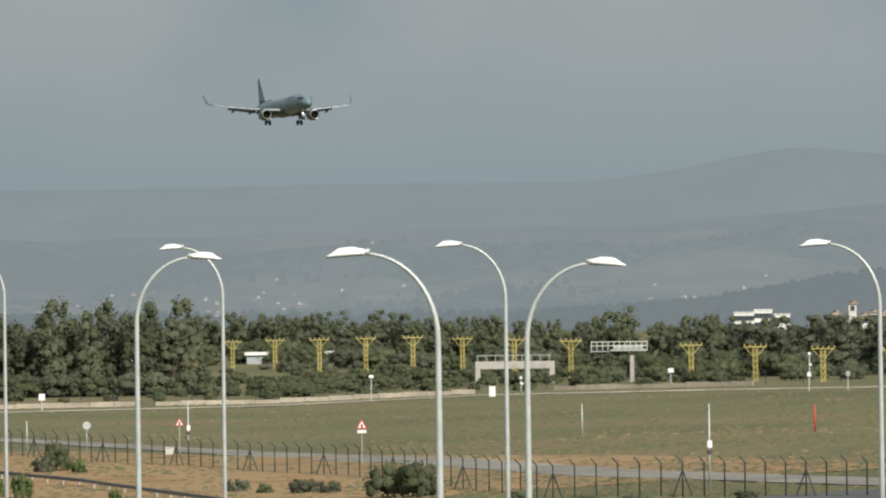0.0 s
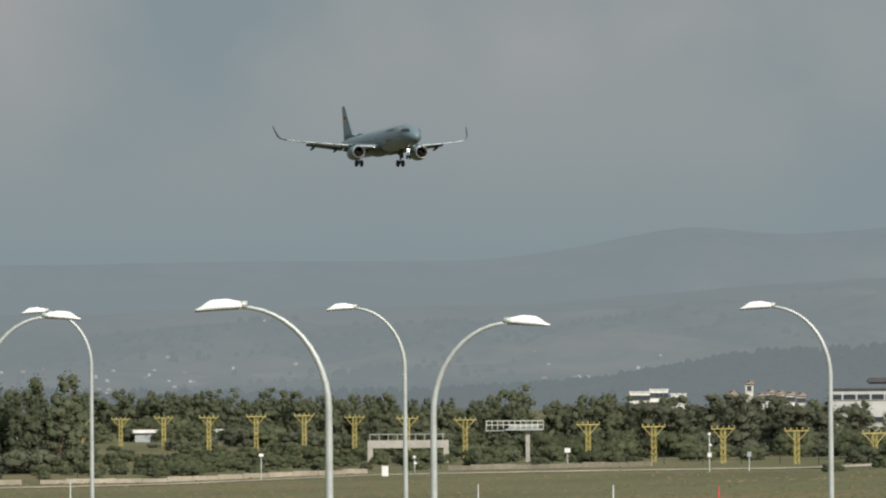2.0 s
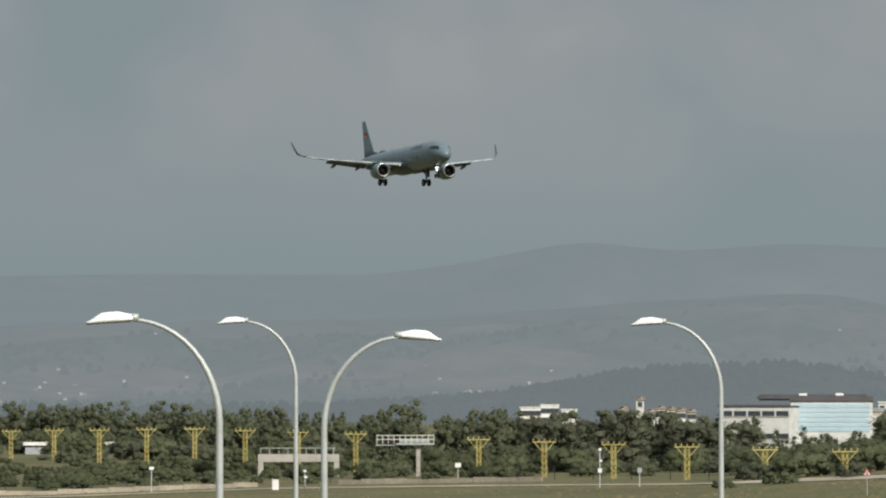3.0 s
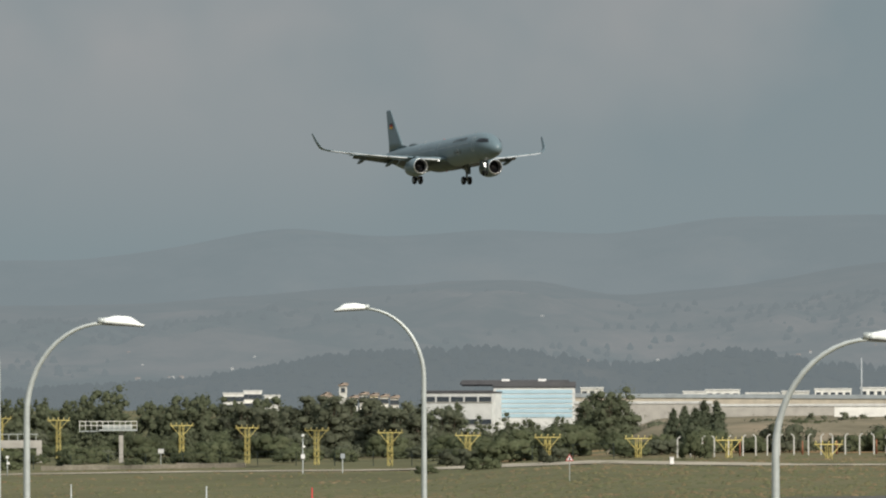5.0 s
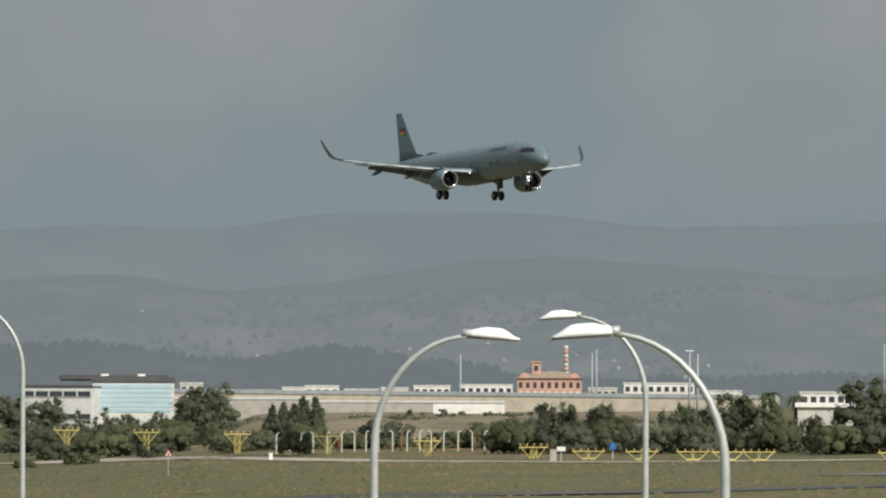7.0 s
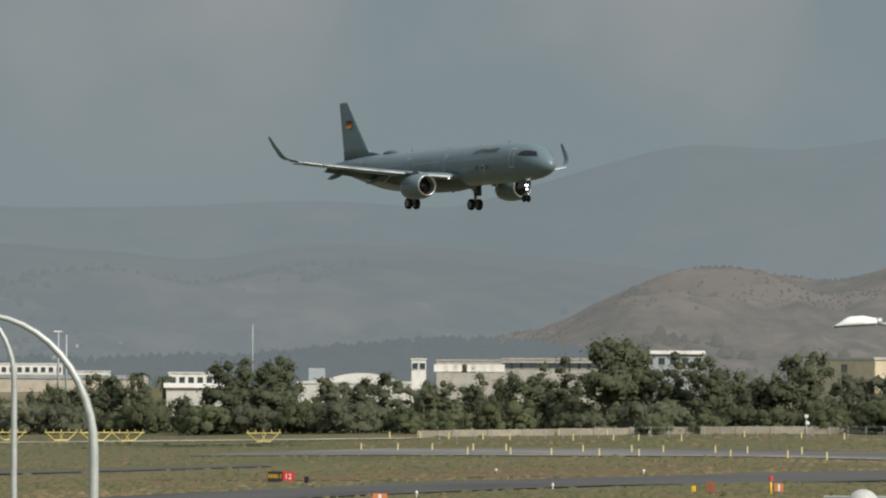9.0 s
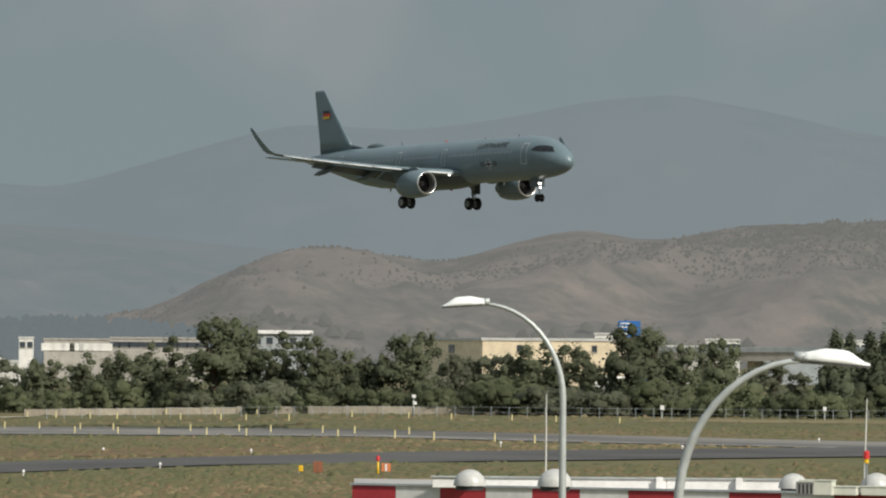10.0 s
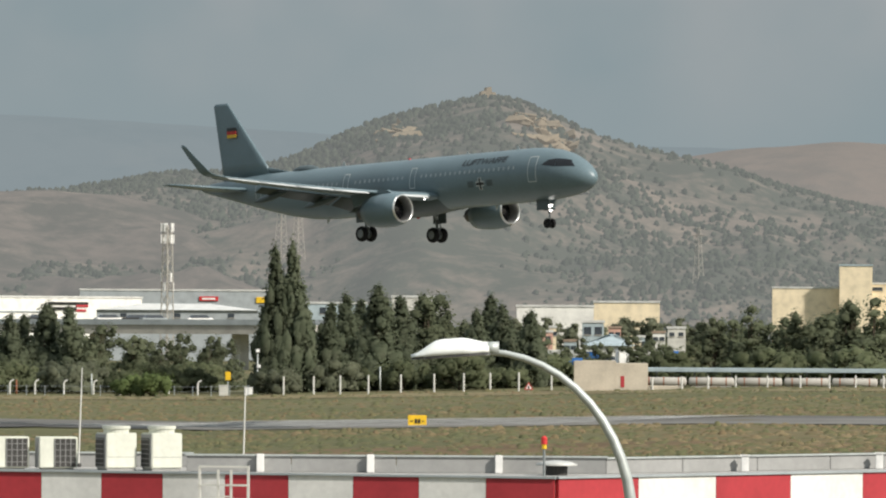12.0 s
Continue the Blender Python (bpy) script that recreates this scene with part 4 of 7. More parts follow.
tops = {-1281: -0.3, -1251: 0.2, -1220: 0.6, -1189: 0.8, -1158: 1.15, -1128: 1.45, -1098: 1.3, -1068: 1.2, -1037: 1.1, -976: 0.65, -946: 0.5, -916: 0.35, -886: 0.25, -856: 0.1, -827: 0.1, -796: 0.2, -767: 0.25, -737: 0.0, -707: -0.4}
for x, z in tops.items():
    make_mast(x, z)


# ---- buildings beyond the trees ----
for key, col, rough in (("plaster_white", (0.74, 0.73, 0.68), 0.8), ("plaster_cream", (0.76, 0.65, 0.46), 0.85), ("plaster_pale", (0.56, 0.55, 0.50), 0.85), ("bunker", (0.54, 0.48, 0.385), 0.9), ("concrete", (0.40, 0.38, 0.34), 0.9),
                        ("brick_pink", (0.55, 0.34, 0.27), 0.85), ("steel_grey", (0.34, 0.37, 0.38), 0.6), ("dark_roof", (0.10, 0.10, 0.105), 0.8), ("tile_roof", (0.33, 0.255, 0.195), 0.85),
                        ("roof_pale", (0.60, 0.60, 0.57), 0.7), ("sign_blue", (0.03, 0.16, 0.46), 0.45), ("sign_yellow", (0.80, 0.50, 0.02), 0.5), ("sign_red", (0.55, 0.03, 0.03), 0.5), ("sign_black", (0.015, 0.015, 0.015), 0.5),
                        ("sign_white", (0.80, 0.79, 0.76), 0.5), ("band_red", (0.40, 0.035, 0.045), 0.6), ("band_white", (0.72, 0.71, 0.68), 0.6), ("fence_dark", (0.022, 0.035, 0.030), 0.55), ("fence_white", (0.66, 0.65, 0.60), 0.7),
                        ("ac_shell", (0.64, 0.65, 0.56), 0.55), ("ac_dark", (0.035, 0.033, 0.03), 0.6), ("ac_side", (0.30, 0.30, 0.29), 0.6), ("orange_sign", (0.60, 0.20, 0.07), 0.6), ("roof_deck", (0.36, 0.35, 0.33), 0.9), ("rust", (0.28, 0.12, 0.07), 0.9), ("stripe_green", (0.36, 0.43, 0.45), 0.7)):
    M[key] = material(key, col, rough, var=0.14, scale=0.5, fine=5, bump=0.05)
M["pane_dark"] = material("window_glass_dark", (0.05, 0.06, 0.07), 0.12, var=0.2, scale=0.6)
M["pane_blue"] = material("window_glass_blue", (0.40, 0.55, 0.62), 0.2, var=0.10, scale=0.3)


def spot(b, d, e):
    """A point at a bearing and a distance, e/11500 of the distance over eye height."""
    return polar(b, d, EYE_H + e * d / 11500)


def facing(b0, b1, d0, d1=None):
    """Frame of a front that runs from bearing b0 to b1: origin at b0 on the ground, x along the front, y away from the terrace."""
    p, q = polar(b0, d0), polar(b1, d1 or d0)
    w = (q - p).length
    ang = math.atan2(q.y - p.y, q.x - p.x)
    z = min(lie(b0, d0), lie(b1, d1 or d0)) - 0.3
    return Matrix.Translation((p.x, p.y, z)) @ Matrix.Rotation(ang, 4, "Z"), w, z


def make_building(name, label, category, b0, b1, d, e_top, depth, wall, roof, rows=1, cols=4, win=(1.2, 1.3), pitch=0.0, pane="pane_dark", plinth=0.55, fascia=None, d1=None, parapet=0.5):
    m, w, z = facing(b0, b1, d, d1)
    h = EYE_H + e_top * d / 11500 - z
    house = empty(name, m, label, category)
    bm = box(bmesh.new(), (0, 0, 0), (w, depth, h - 0.25), bevel=0.05)
    part("wall", bm, M[wall], house)
    bm = bmesh.new()
    if pitch:
        r = [bm.verts.new(v) for v in ((-0.5, -0.5, h - 0.25), (w + 0.5, -0.5, h - 0.25), (w + 0.5, depth + 0.5, h - 0.25), (-0.5, depth + 0.5, h - 0.25), (depth * 0.3, depth / 2, h + pitch), (max(w - depth * 0.3, w * 0.5), depth / 2, h + pitch))]
        for f in ((0, 1, 5, 4), (1, 2, 5), (2, 3, 4, 5), (3, 0, 4), (3, 2, 1, 0)):
            bm.faces.new([r[i] for i in f])
    else:
        box(bm, (-0.15, -0.15, h - 0.25), (w + 0.15, depth + 0.15, h), bevel=0.04)
        box(bm, (-0.15, -0.15, h), (w + 0.15, 0.15, h + parapet * 0.4))
    part("roof", bm, M[roof], house)
    if fascia:
        bm = box(bmesh.new(), (-0.4, -0.5, h - 0.2), (w + 0.4, -0.16, h + 0.5), bevel=0.03)
        part("fascia", bm, M[fascia], house)
    if rows and cols:
        bm = box(bmesh.new(), (-win[0] / 2, -0.06, -win[1] / 2), (win[0] / 2, 0.1, win[1] / 2))
        me = bpy.data.meshes.new("window")
        bm.to_mesh(me)
        bm.free()
        me.materials.append(M[pane])
        bm = box(bmesh.new(), (-win[0] / 2 - 0.1, -0.14, -win[1] / 2 - 0.12), (win[0] / 2 + 0.1, 0.05, -win[1] / 2))
        sill = bpy.data.meshes.new("window_sill")
        bm.to_mesh(sill)
        bm.free()
        sill.materials.append(M["concrete"])
        for r in range(rows):
            for c in range(cols):
                zz = h - 0.9 - win[1] / 2 - (h - 1.4) * plinth * r / max(rows, 1) * 1.6
                if zz - win[1] / 2 < 0.3:
                    continue
                o = shared("window", me, house, Matrix.Translation(((c + 0.5) * w / cols, 0, zz)))
                shared("window_sill", sill, o, Matrix())
    return house, m, w, h


# west: long low canopies, houses on the rise
for b0, b1 in ((12.7, 13.33), (14.42, 15.02), (15.20, 15.33), (15.84, 16.04), (16.55, 16.78)):
    make_building("canopy_shed", "low dark shed with a white roof edge among trees", "shed", b0, b1, 1335, -106, 10, "steel_grey", "roof_pale", 0, 0, fascia="sign_white")
make_building("white_villa", "white flat-roofed house block on the plain", "house", 20.20, 20.38, 1750, -42, 12, "plaster_white", "roof_pale", 2, 5)
make_building("white_villa", "white flat-roofed house block with a taller stair tower", "house", 20.38, 20.54, 1760, -38, 14, "plaster_white", "roof_pale", 2, 4)
make_building("white_villa", "low white house wing with a flat roof", "house", 20.56, 20.70, 1750, -46, 10, "plaster_white", "roof_pale", 1, 4)
make_building("village_house", "cream village house with a tiled roof", "house", 21.04, 21.17, 1800, -48, 10, "plaster_pale", "tile_roof", 1, 3, pitch=1.2)
make_building("village_church", "pale village church with a square tower", "church", 21.22, 21.29, 1800, -27, 8, "plaster_pale", "tile_roof", 1, 1, pitch=0.5)
for k in range(5):
    make_building("village_house", "cream village house with a tiled roof", "house", 21.31 + 0.09 * k, 21.385 + 0.09 * k, 1790 + 9 * k, -49 + (k * 7) % 4 * 2, 9, ("plaster_white", "plaster_pale", "plaster_cream")[k % 3], "tile_roof", 1, 2, pitch=0.5)
# grey works hall and the blue glass office
make_building("works_hall", "grey metal-clad hall with a dark shallow roof", "industrial hall", 21.95, 22.57, 1146, -40, 30, "roof_pale", "dark_roof", 2, 5, (2.2, 0.9), d1=1143)
glass, gm, gw, gh = make_building("glass_office", "office block with a banded blue glass front", "office building", 22.58, 23.30, 1150, -31, 26, "roof_pale", "dark_roof", 0, 0, parapet=2.0)
for k in range(6):
    bm = box(bmesh.new(), (0.5, -0.10, gh - 1.25 - 0.85 * k), (gw - 0.5, 0.05, gh - 0.62 - 0.85 * k))
    part("glass_band", bm, M["pane_blue"], glass, "pale blue glass strip")
bm = box(bmesh.new(), (-6, 8, gh), (gw * 0.95, 22, gh + 1.1), bevel=0.3)
part("plant_room", bm, M["dark_roof"], glass)
for k in range(2):
    bm = box(bmesh.new(), (gw * (0.1 + 0.45 * k), 6, gh + 0.9), (gw * (0.1 + 0.45 * k) + 1.4, 7.5, gh + 1.3))
    part("roof_light", bm, M["sign_white"], glass)
# dry embankment that carries the sheds
bank_v, bank_f = [], []
bank_b = np.arange(23.5, 29.01, 0.1)
for k, b in enumerate(bank_b):
    edge = smooth(float(b), 23.5, 24.1) * (1 - smooth(float(b), 27.6, 29.0))
    for d, up in ((905, -0.2), (925, 0.4), (960, 1.9 + 0.5 * noise.noise(Vector((b * 3, 1, 0)))), (1000, 3.4), (1060, 3.5), (1120, 3.3), (1160, -0.3)):
        bank_v.append(on_ground(float(b), d + 9 * noise.noise(Vector((b * 5, d, 2))), up * edge + (-0.4 if edge < 0.02 else 0)))
    if k:
        bank_f += [((k - 1) * 7 + i, k * 7 + i, k * 7 + i + 1, (k - 1) * 7 + i + 1) for i in range(6)]
tagged(new("ground", mesh_of("ground", bank_v, bank_f, M["bank"], False)), "dry scrubby embankment behind the fence", "ground", kind="structure")
# pale sheds, the viaduct and what shows above it
make_building("long_shed", "long low pale shed behind trees", "shed", 23.3, 24.5, 1150, -60, 20, "concrete", "roof_pale", 0, 0)
make_building("long_shed", "long low pale shed with a white roof", "shed", 24.5, 26.15, 1200, -65, 20, "concrete", "roof_pale", 0, 0)
wb, wm, ww, wh = make_building("white_warehouse", "white warehouse with a round grey emblem", "warehouse", 25.58, 26.21, 1060, -65, 18, "plaster_white", "roof_pale", 0, 0)
bm = lathe(bmesh.new(), [(0.1, 0.02), (0.1, 0.75), (0.0, 0.8)], Matrix.Translation((ww * 0.72, -0.05, wh * 0.52)) @ Matrix.Rotation(-math.pi / 2, 4, "Z"), 18)
part("emblem", bm, M["steel_grey"], wb, "round grey emblem disc")
for b0, b1, e in ((23.9, 24.2, -46), (24.25, 24.45, -41), (24.45, 24.75, -38), (24.8, 25.1, -44), (25.12, 25.36, -41), (25.41, 25.73, -37), (25.81, 26.28, -35), (27.26, 27.88, -31), (26.95, 27.2, -40), (23.35, 23.55, -34), (28.0, 28.3, -44)):
    make_building("town_building", "white low town building behind the viaduct", "building", b0, b1, 1690 + (b0 * 37) % 60, e, 12, ("plaster_white", "plaster_pale")[int(b0 * 10) % 2], "roof_pale", 1, max(2, int((b1 - b0) * 16)))
# pink brick building with a tower, and its striped chimney
red, rm, rw, rh = make_building("brick_palace", "pink brick hall with white arched windows and a tower", "brick building", 26.32, 26.89, 1600, -21, 14, "brick_pink", "tile_roof", 0, 0, pitch=1.4)
win_bm = bmesh.new()
arch = [Vector((-0.45, 0, 0)), Vector((0.45, 0, 0))] + [Vector((0.45 * math.cos(a), 0, 1.3 + 0.45 * math.sin(a))) for a in (math.pi * k / 8 for k in range(9))]
loft(win_bm, [[p + Vector((0, -0.1, 0)) for p in arch], [p + Vector((0, 0.1, 0)) for p in arch]])
win_me = bpy.data.meshes.new("arched_window")
win_bm.to_mesh(win_me)
win_bm.free()
win_me.materials.append(M["plaster_white"])
dark_me = win_me.copy()
dark_me.materials.clear()
dark_me.materials.append(M["pane_dark"])
for k in range(9):
    shared("arched_window", win_me, red, Matrix.Translation(((k + 0.5) * rw / 9, 0, rh - 5.2)))
    shared("arched_window", dark_me, red, Matrix.Translation(((k + 0.5) * rw / 9, 0, rh - 2.6)) @ Matrix.Diagonal((0.9, 1, 0.8, 1)))
for x0 in (0.3, rw - 3.4):
    bm = bmesh.new()
    loft(bm, [[Vector(p) for p in ((x0, y, rh - 0.3), (x0 + 3.1, y, rh - 0.3), (x0 + 2.6, y, rh + 0.6), (x0 + 1.55, y, rh + 1.2), (x0 + 0.5, y, rh + 0.6))] for y in (-0.3, 0.4)])
    part("gable", bm, M["brick_pink"], red, "curved brick gable")
bm = box(bmesh.new(), (3.6, 4, rh - 0.5), (5.8, 6.2, rh + 3.6), bevel=0.1)
box(bm, (3.3, 3.7, rh + 3.6), (6.1, 6.5, rh + 3.9))
part("tower", bm, M["brick_pink"], red, "square brick tower")
bm = box(bmesh.new(), (4.2, 3.9, rh + 1.6), (5.2, 4.1, rh + 2.8))
part("tower_window", bm, M["pane_dark"], red)
chim = empty("chimney_stack", Matrix.Translation(on_ground(26.75, 1640)), "tall factory chimney with red and white rings", "chimney")
c_top = EYE_H + 35 * 1640 / 11500 - lie(26.75, 1640)
for k in range(9):
    z0, z1 = (0, c_top * 0.5) if k == 0 else (c_top * (0.5 + 0.0625 * (k - 1)), c_top * (0.5 + 0.0625 * k))
    bm = tube(bmesh.new(), [(0, 0, z0), (0, 0, z1)], [0.85 - 0.3 * z0 / c_top, 0.85 - 0.3 * z1 / c_top], 14)
    part("ring", bm, M["plaster_pale"] if k % 2 == 0 else M["brick_pink"], chim, "", False)


def make_pole(name, label, category, b, d, e_top, r, mat, head=None, lean=0.0):
    g = on_ground(b, d)
    h = EYE_H + e_top * d / 11500 - g.z
    ob = empty(name, Matrix.Translation(g) @ Matrix.Rotation(radians(90 - b), 4, "Z"), label, category)
    part("pole", tube(bmesh.new(), [(0, 0, -0.2), (lean * h, 0, h)], [r, r * 0.6], 8), M[mat], ob, "", False)
    if head == "lamp":
        part("lamp_head", box(bmesh.new(), (-0.9, -0.15, h - 0.1), (0.9, 0.15, h + 0.15), bevel=0.05), M["sign_white"], ob)
    if head == "camera":
        part("camera_box", box(bmesh.new(), (-0.22, -0.3, h - 0.1), (0.22, 0.3, h + 0.28), bevel=0.05), M["sign_white"], ob)
        part("bracket", box(bmesh.new(), (-0.1, -0.2, h * 0.62), (0.35, 0.1, h * 0.62 + 0.35), bevel=0.04), M["sign_white"], ob)
    if head == "box":
        part("control_box", box(bmesh.new(), (-0.16, -0.18, h * 0.5), (0.20, 0.1, h * 0.5 + 0.55), bevel=0.03), M["sign_white"], ob)
        part("collar", tube(bmesh.new(), [(0, 0, h * 0.44), (0, 0, h * 0.48)], r * 2.2, 8), M["lum_dark"], ob)
    return ob, h


for b, d, e, hd in ((27.84, 1300, 26, "lamp"), (27.91, 1310, 21, None), (25.82, 1500, 18, None), (26.98, 1600, 22, None), (27.02, 1600, 28, None), (29.55, 1900, 40, None)):
    make_pole("lighting_mast", "thin grey lighting mast over the town", "mast", b, d, e, 0.28, "steel_grey", hd)
# hangars and halls to the east
hang, hm, hw_, hh = make_building("arched_hangar", "pale shed in front of an arched hangar", "hangar", 29.95, 30.95, 1010, -62, 14, "plaster_pale", "roof_pale", 0, 0)
bm = bmesh.new()
prof = [Vector((hw_ * (0.16 + 0.8 * k / 12), 0, hh - 0.3 + 1.75 * math.sin(math.pi * k / 12) ** 0.8)) for k in range(13)]
loft(bm, [[p + Vector((0, y, 0)) for p in prof] for y in (2.0, 12.0)], True)
part("arched_roof", bm, M["plaster_pale"], hang, "arched pale hangar roof")
bm = box(bmesh.new(), (1.6, 3, hh - 0.5), (4.2, 6, hh + 2.2), bevel=0.05)
part("plant_block", bm, M["steel_grey"], hang)
make_building("white_shed", "low white shed roof among trees", "shed", 28.79, 29.31, 960, -70, 9, "plaster_pale", "sign_white", 0, 0, fascia="sign_white")
make_building("low_house", "small white house behind trees", "house", 28.81, 29.21, 1400, -46, 9, "plaster_white", "roof_pale", 1, 5)
make_building("long_terrace", "long pale industrial terrace with white bays", "industrial hall", 31.17, 31.75, 1450, -22, 16, "concrete", "concrete", 1, 7, (3.2, 1.6), pane="plaster_white")
make_building("long_terrace", "long pale industrial terrace with a flat roof", "industrial hall", 31.75, 32.6, 1470, -19, 16, "concrete", "concrete", 1, 10, (2.4, 1.2))
make_building("low_house", "small white house under the hill", "house", 30.95, 31.08, 1440, -20, 8, "plaster_white", "roof_pale", 1, 2)
make_building("white_roof_hall", "grey hall with a bright white roof edge", "industrial hall", 33.0, 33.52, 1250, -8, 16, "steel_grey", "roof_pale", 1, 5, fascia="sign_white")
make_building("cream_hall", "large cream rendered hall with blank walls", "industrial hall", 34.50, 35.03, 1040, -16, 24, "plaster_cream", "roof_pale", 1, 1, (3, 1.2), d1=1010)
make_building("cream_hall", "large pale yellow hall with almost blank walls", "industrial hall", 35.03, 36.35, 1010, -16, 24, "plaster_cream", "roof_pale", 1, 2, (0.8, 1.0))
make_building("white_house", "small white house on the rise", "house", 36.02, 36.25, 1300, -5, 9, "plaster_white", "roof_pale", 1, 3)
for b0, b1, e in ((36.6, 37.3, -20), (37.4, 38.1, -22), (38.2, 38.6, -8), (38.75, 39.2, -14), (39.25, 39.7, -18), (37.0, 37.3, -8)):
    make_building("works_unit", "low pale works unit beyond the viaduct", "industrial hall", b0, b1, 1330 + (b0 * 53) % 70, e - 6, 12, ("plaster_pale", "plaster_white", "steel_grey")[int(b0 * 10) % 3], "roof_pale", 1, 5, (1.5, 0.8))
bigw, bm_, bw_, bh_ = make_building("white_showroom", "big white showroom hall with dark and red bands", "industrial hall", 39.74, 41.5, 1400, 20, 40, "plaster_white", "roof_pale", 0, 0, d1=1450)
for x0, x1, z0, z1, mt in ((0.52, 0.72, -1.7, -1.1, "sign_black"), (0.50, 0.66, -2.9, -2.2, "sign_black"), (0.66, 0.72, -2.2, -1.7, "band_red"), (0.66, 0.71, -3.2, -2.7, "band_red"), (0.1, 0.5, -3.4, -3.1, "steel_grey")):
    part("sign_band", box(bmesh.new(), (bw_ * x0, -0.25, bh_ + z0), (bw_ * x1, -0.02, bh_ + z1)), M[mt], bigw)
ghall, g_m, g_w, g_h = make_building("grey_hangar", "wide grey metal hall with a red sign board", "industrial hall", 40.95, 42.62, 1560, 33, 40, "steel_grey", "roof_pale", 0, 0)
part("sign_board", box(bmesh.new(), (g_w * 0.63, -0.3, g_h - 2.6), (g_w * 0.73, -0.02, g_h - 1.5), bevel=0.05), M["sign_red"], ghall, "orange-red sign board with a pale bar")
part("sign_bar", box(bmesh.new(), (g_w * 0.645, -0.36, g_h - 2.25), (g_w * 0.715, -0.31, g_h - 1.85)), M["sign_white"], ghall)
part("sign_board", box(bmesh.new(), (g_w * 0.93, -0.3, g_h - 3.0), (g_w * 0.98, -0.02, g_h - 1.6), bevel=0.05), M["sign_yellow"], ghall, "yellow sign board")
make_building("grey_hangar", "grey pitched metal hall", "industrial hall", 41.10, 42.52, 1250, 0, 30, "steel_grey", "roof_pale", 1, 3, (1.2, 0.8), pitch=1.0)
make_building("pale_hall", "pale hall with a low green-blue roof", "industrial hall", 42.62, 43.75, 1300, 12, 20, "stripe_green", "roof_pale", 1, 6)
make_building("pale_hall", "pale square hall beside the trees", "industrial hall", 43.7, 44.08, 1250, 24, 16, "plaster_pale", "roof_pale", 1, 2)
make_building("cream_block", "cream low block with a flat roof", "building", 44.8, 45.48, 1300, 9, 14, "plaster_white", "roof_pale", 0, 0)
make_building("cream_block", "ochre long block with a flat roof", "building", 45.48, 46.06, 1350, 17, 14, "plaster_cream", "roof_pale", 0, 0)
make_building("green_roof_shed", "white shed with a pale green pitched roof", "shed", 45.40, 45.82, 1000, -58, 16, "plaster_white", "stripe_green", 0, 0, pitch=1.5)
make_building("blue_unit", "small blue-grey works unit in a yard", "industrial hall", 45.38, 45.57, 1080, -18, 8, "stripe_green", "roof_pale", 1, 2)
for k in range(12):
    b = 44.7 + 0.13 * k
    make_building("works_unit", "small works unit in a crowded yard", "building", b, b + 0.06 + 0.05 * (k % 3), 1120 + 25 * (k % 4), -52 + (k * 5) % 4 * 8, 7, ("plaster_white", "plaster_pale", "brick_pink", "plaster_cream", "stripe_green")[k % 5], ("roof_pale", "tile_roof", "roof_pale")[k % 3], 1, 2, (0.9, 0.7))
make_building("cream_factory", "cream factory block with stepped parapets", "factory", 47.05, 47.66, 1550, 44, 20, "plaster_cream", "roof_pale", 0, 0)
make_building("cream_factory", "cream factory tower with a blank sign panel", "factory", 47.64, 47.93, 1545, 84, 14, "plaster_cream", "stripe_green", 0, 0)
make_building("cream_factory", "cream factory wing with rows of windows", "factory", 47.9, 48.8, 1550, 52, 20, "plaster_cream", "roof_pale", 1, 6, (2.4, 0.8))


# ---- viaducts ----
def make_viaduct(label, line, e_top, thick, pier_step, wall="concrete"):
    pts = [spot(b, d, e) for (b, d), e in zip(line, e_top)]
    via = empty("viaduct", Matrix.Translation(pts[0]), label, "bridge", kind="structure")
    o = pts[0]
    side = Vector((0, 0, 1)).cross((pts[-1] - pts[0]).normalized()).normalized() * 5
    bm = bmesh.new()
    loft(bm, [[p - o - side * 0.99, p - o + side * 0.99, p - o + side * 0.99 - Vector((0, 0, thick)), p - o - side * 0.99 - Vector((0, 0, thick))] for p in pts])
    part("deck", bm, M[wall], via)
    for s in (-1, 1):
        bm = bmesh.new()
        loft(bm, [[p - o + side * s * 1.0, p - o + side * s * 1.03, p - o + side * s * 1.03 + Vector((0, 0, 0.85)), p - o + side * s * 1.0 + Vector((0, 0, 0.85))] for p in pts])
        part("parapet", bm, M["steel_grey"], via)
    for p, q in zip(pts, pts[1:]):
        n = max(1, int((q - p).length / pier_step))
        for k in range(n):
            c = p.lerp(q, (k + 0.5) / n)
            gz = ground_xy(c.x, c.y).z
            if c.z - thick - gz > 1.0:
                bm = box(bmesh.new(), (-1.0, -1.0, gz - c.z - 0.3), (1.0, 1.0, -thick + 0.02), Matrix.Translation(c - o), bevel=0.1)
                part("pier", bm, M["plaster_pale"], via)
    return via


make_viaduct("low concrete viaduct carrying a road past the town", [(22.9, 1480), (25.0, 1470), (28.6, 1450)], (-50, -53, -58), 3.6, 30, "bunker")
east_via = make_viaduct("concrete road viaduct with pale piers behind the trees", [(36.4, 1060), (38.5, 1040), (40.5, 1020), (43.0, 1000)], (-38, -34, -29, -28), 1.4, 22)
rv = random.Random(3)


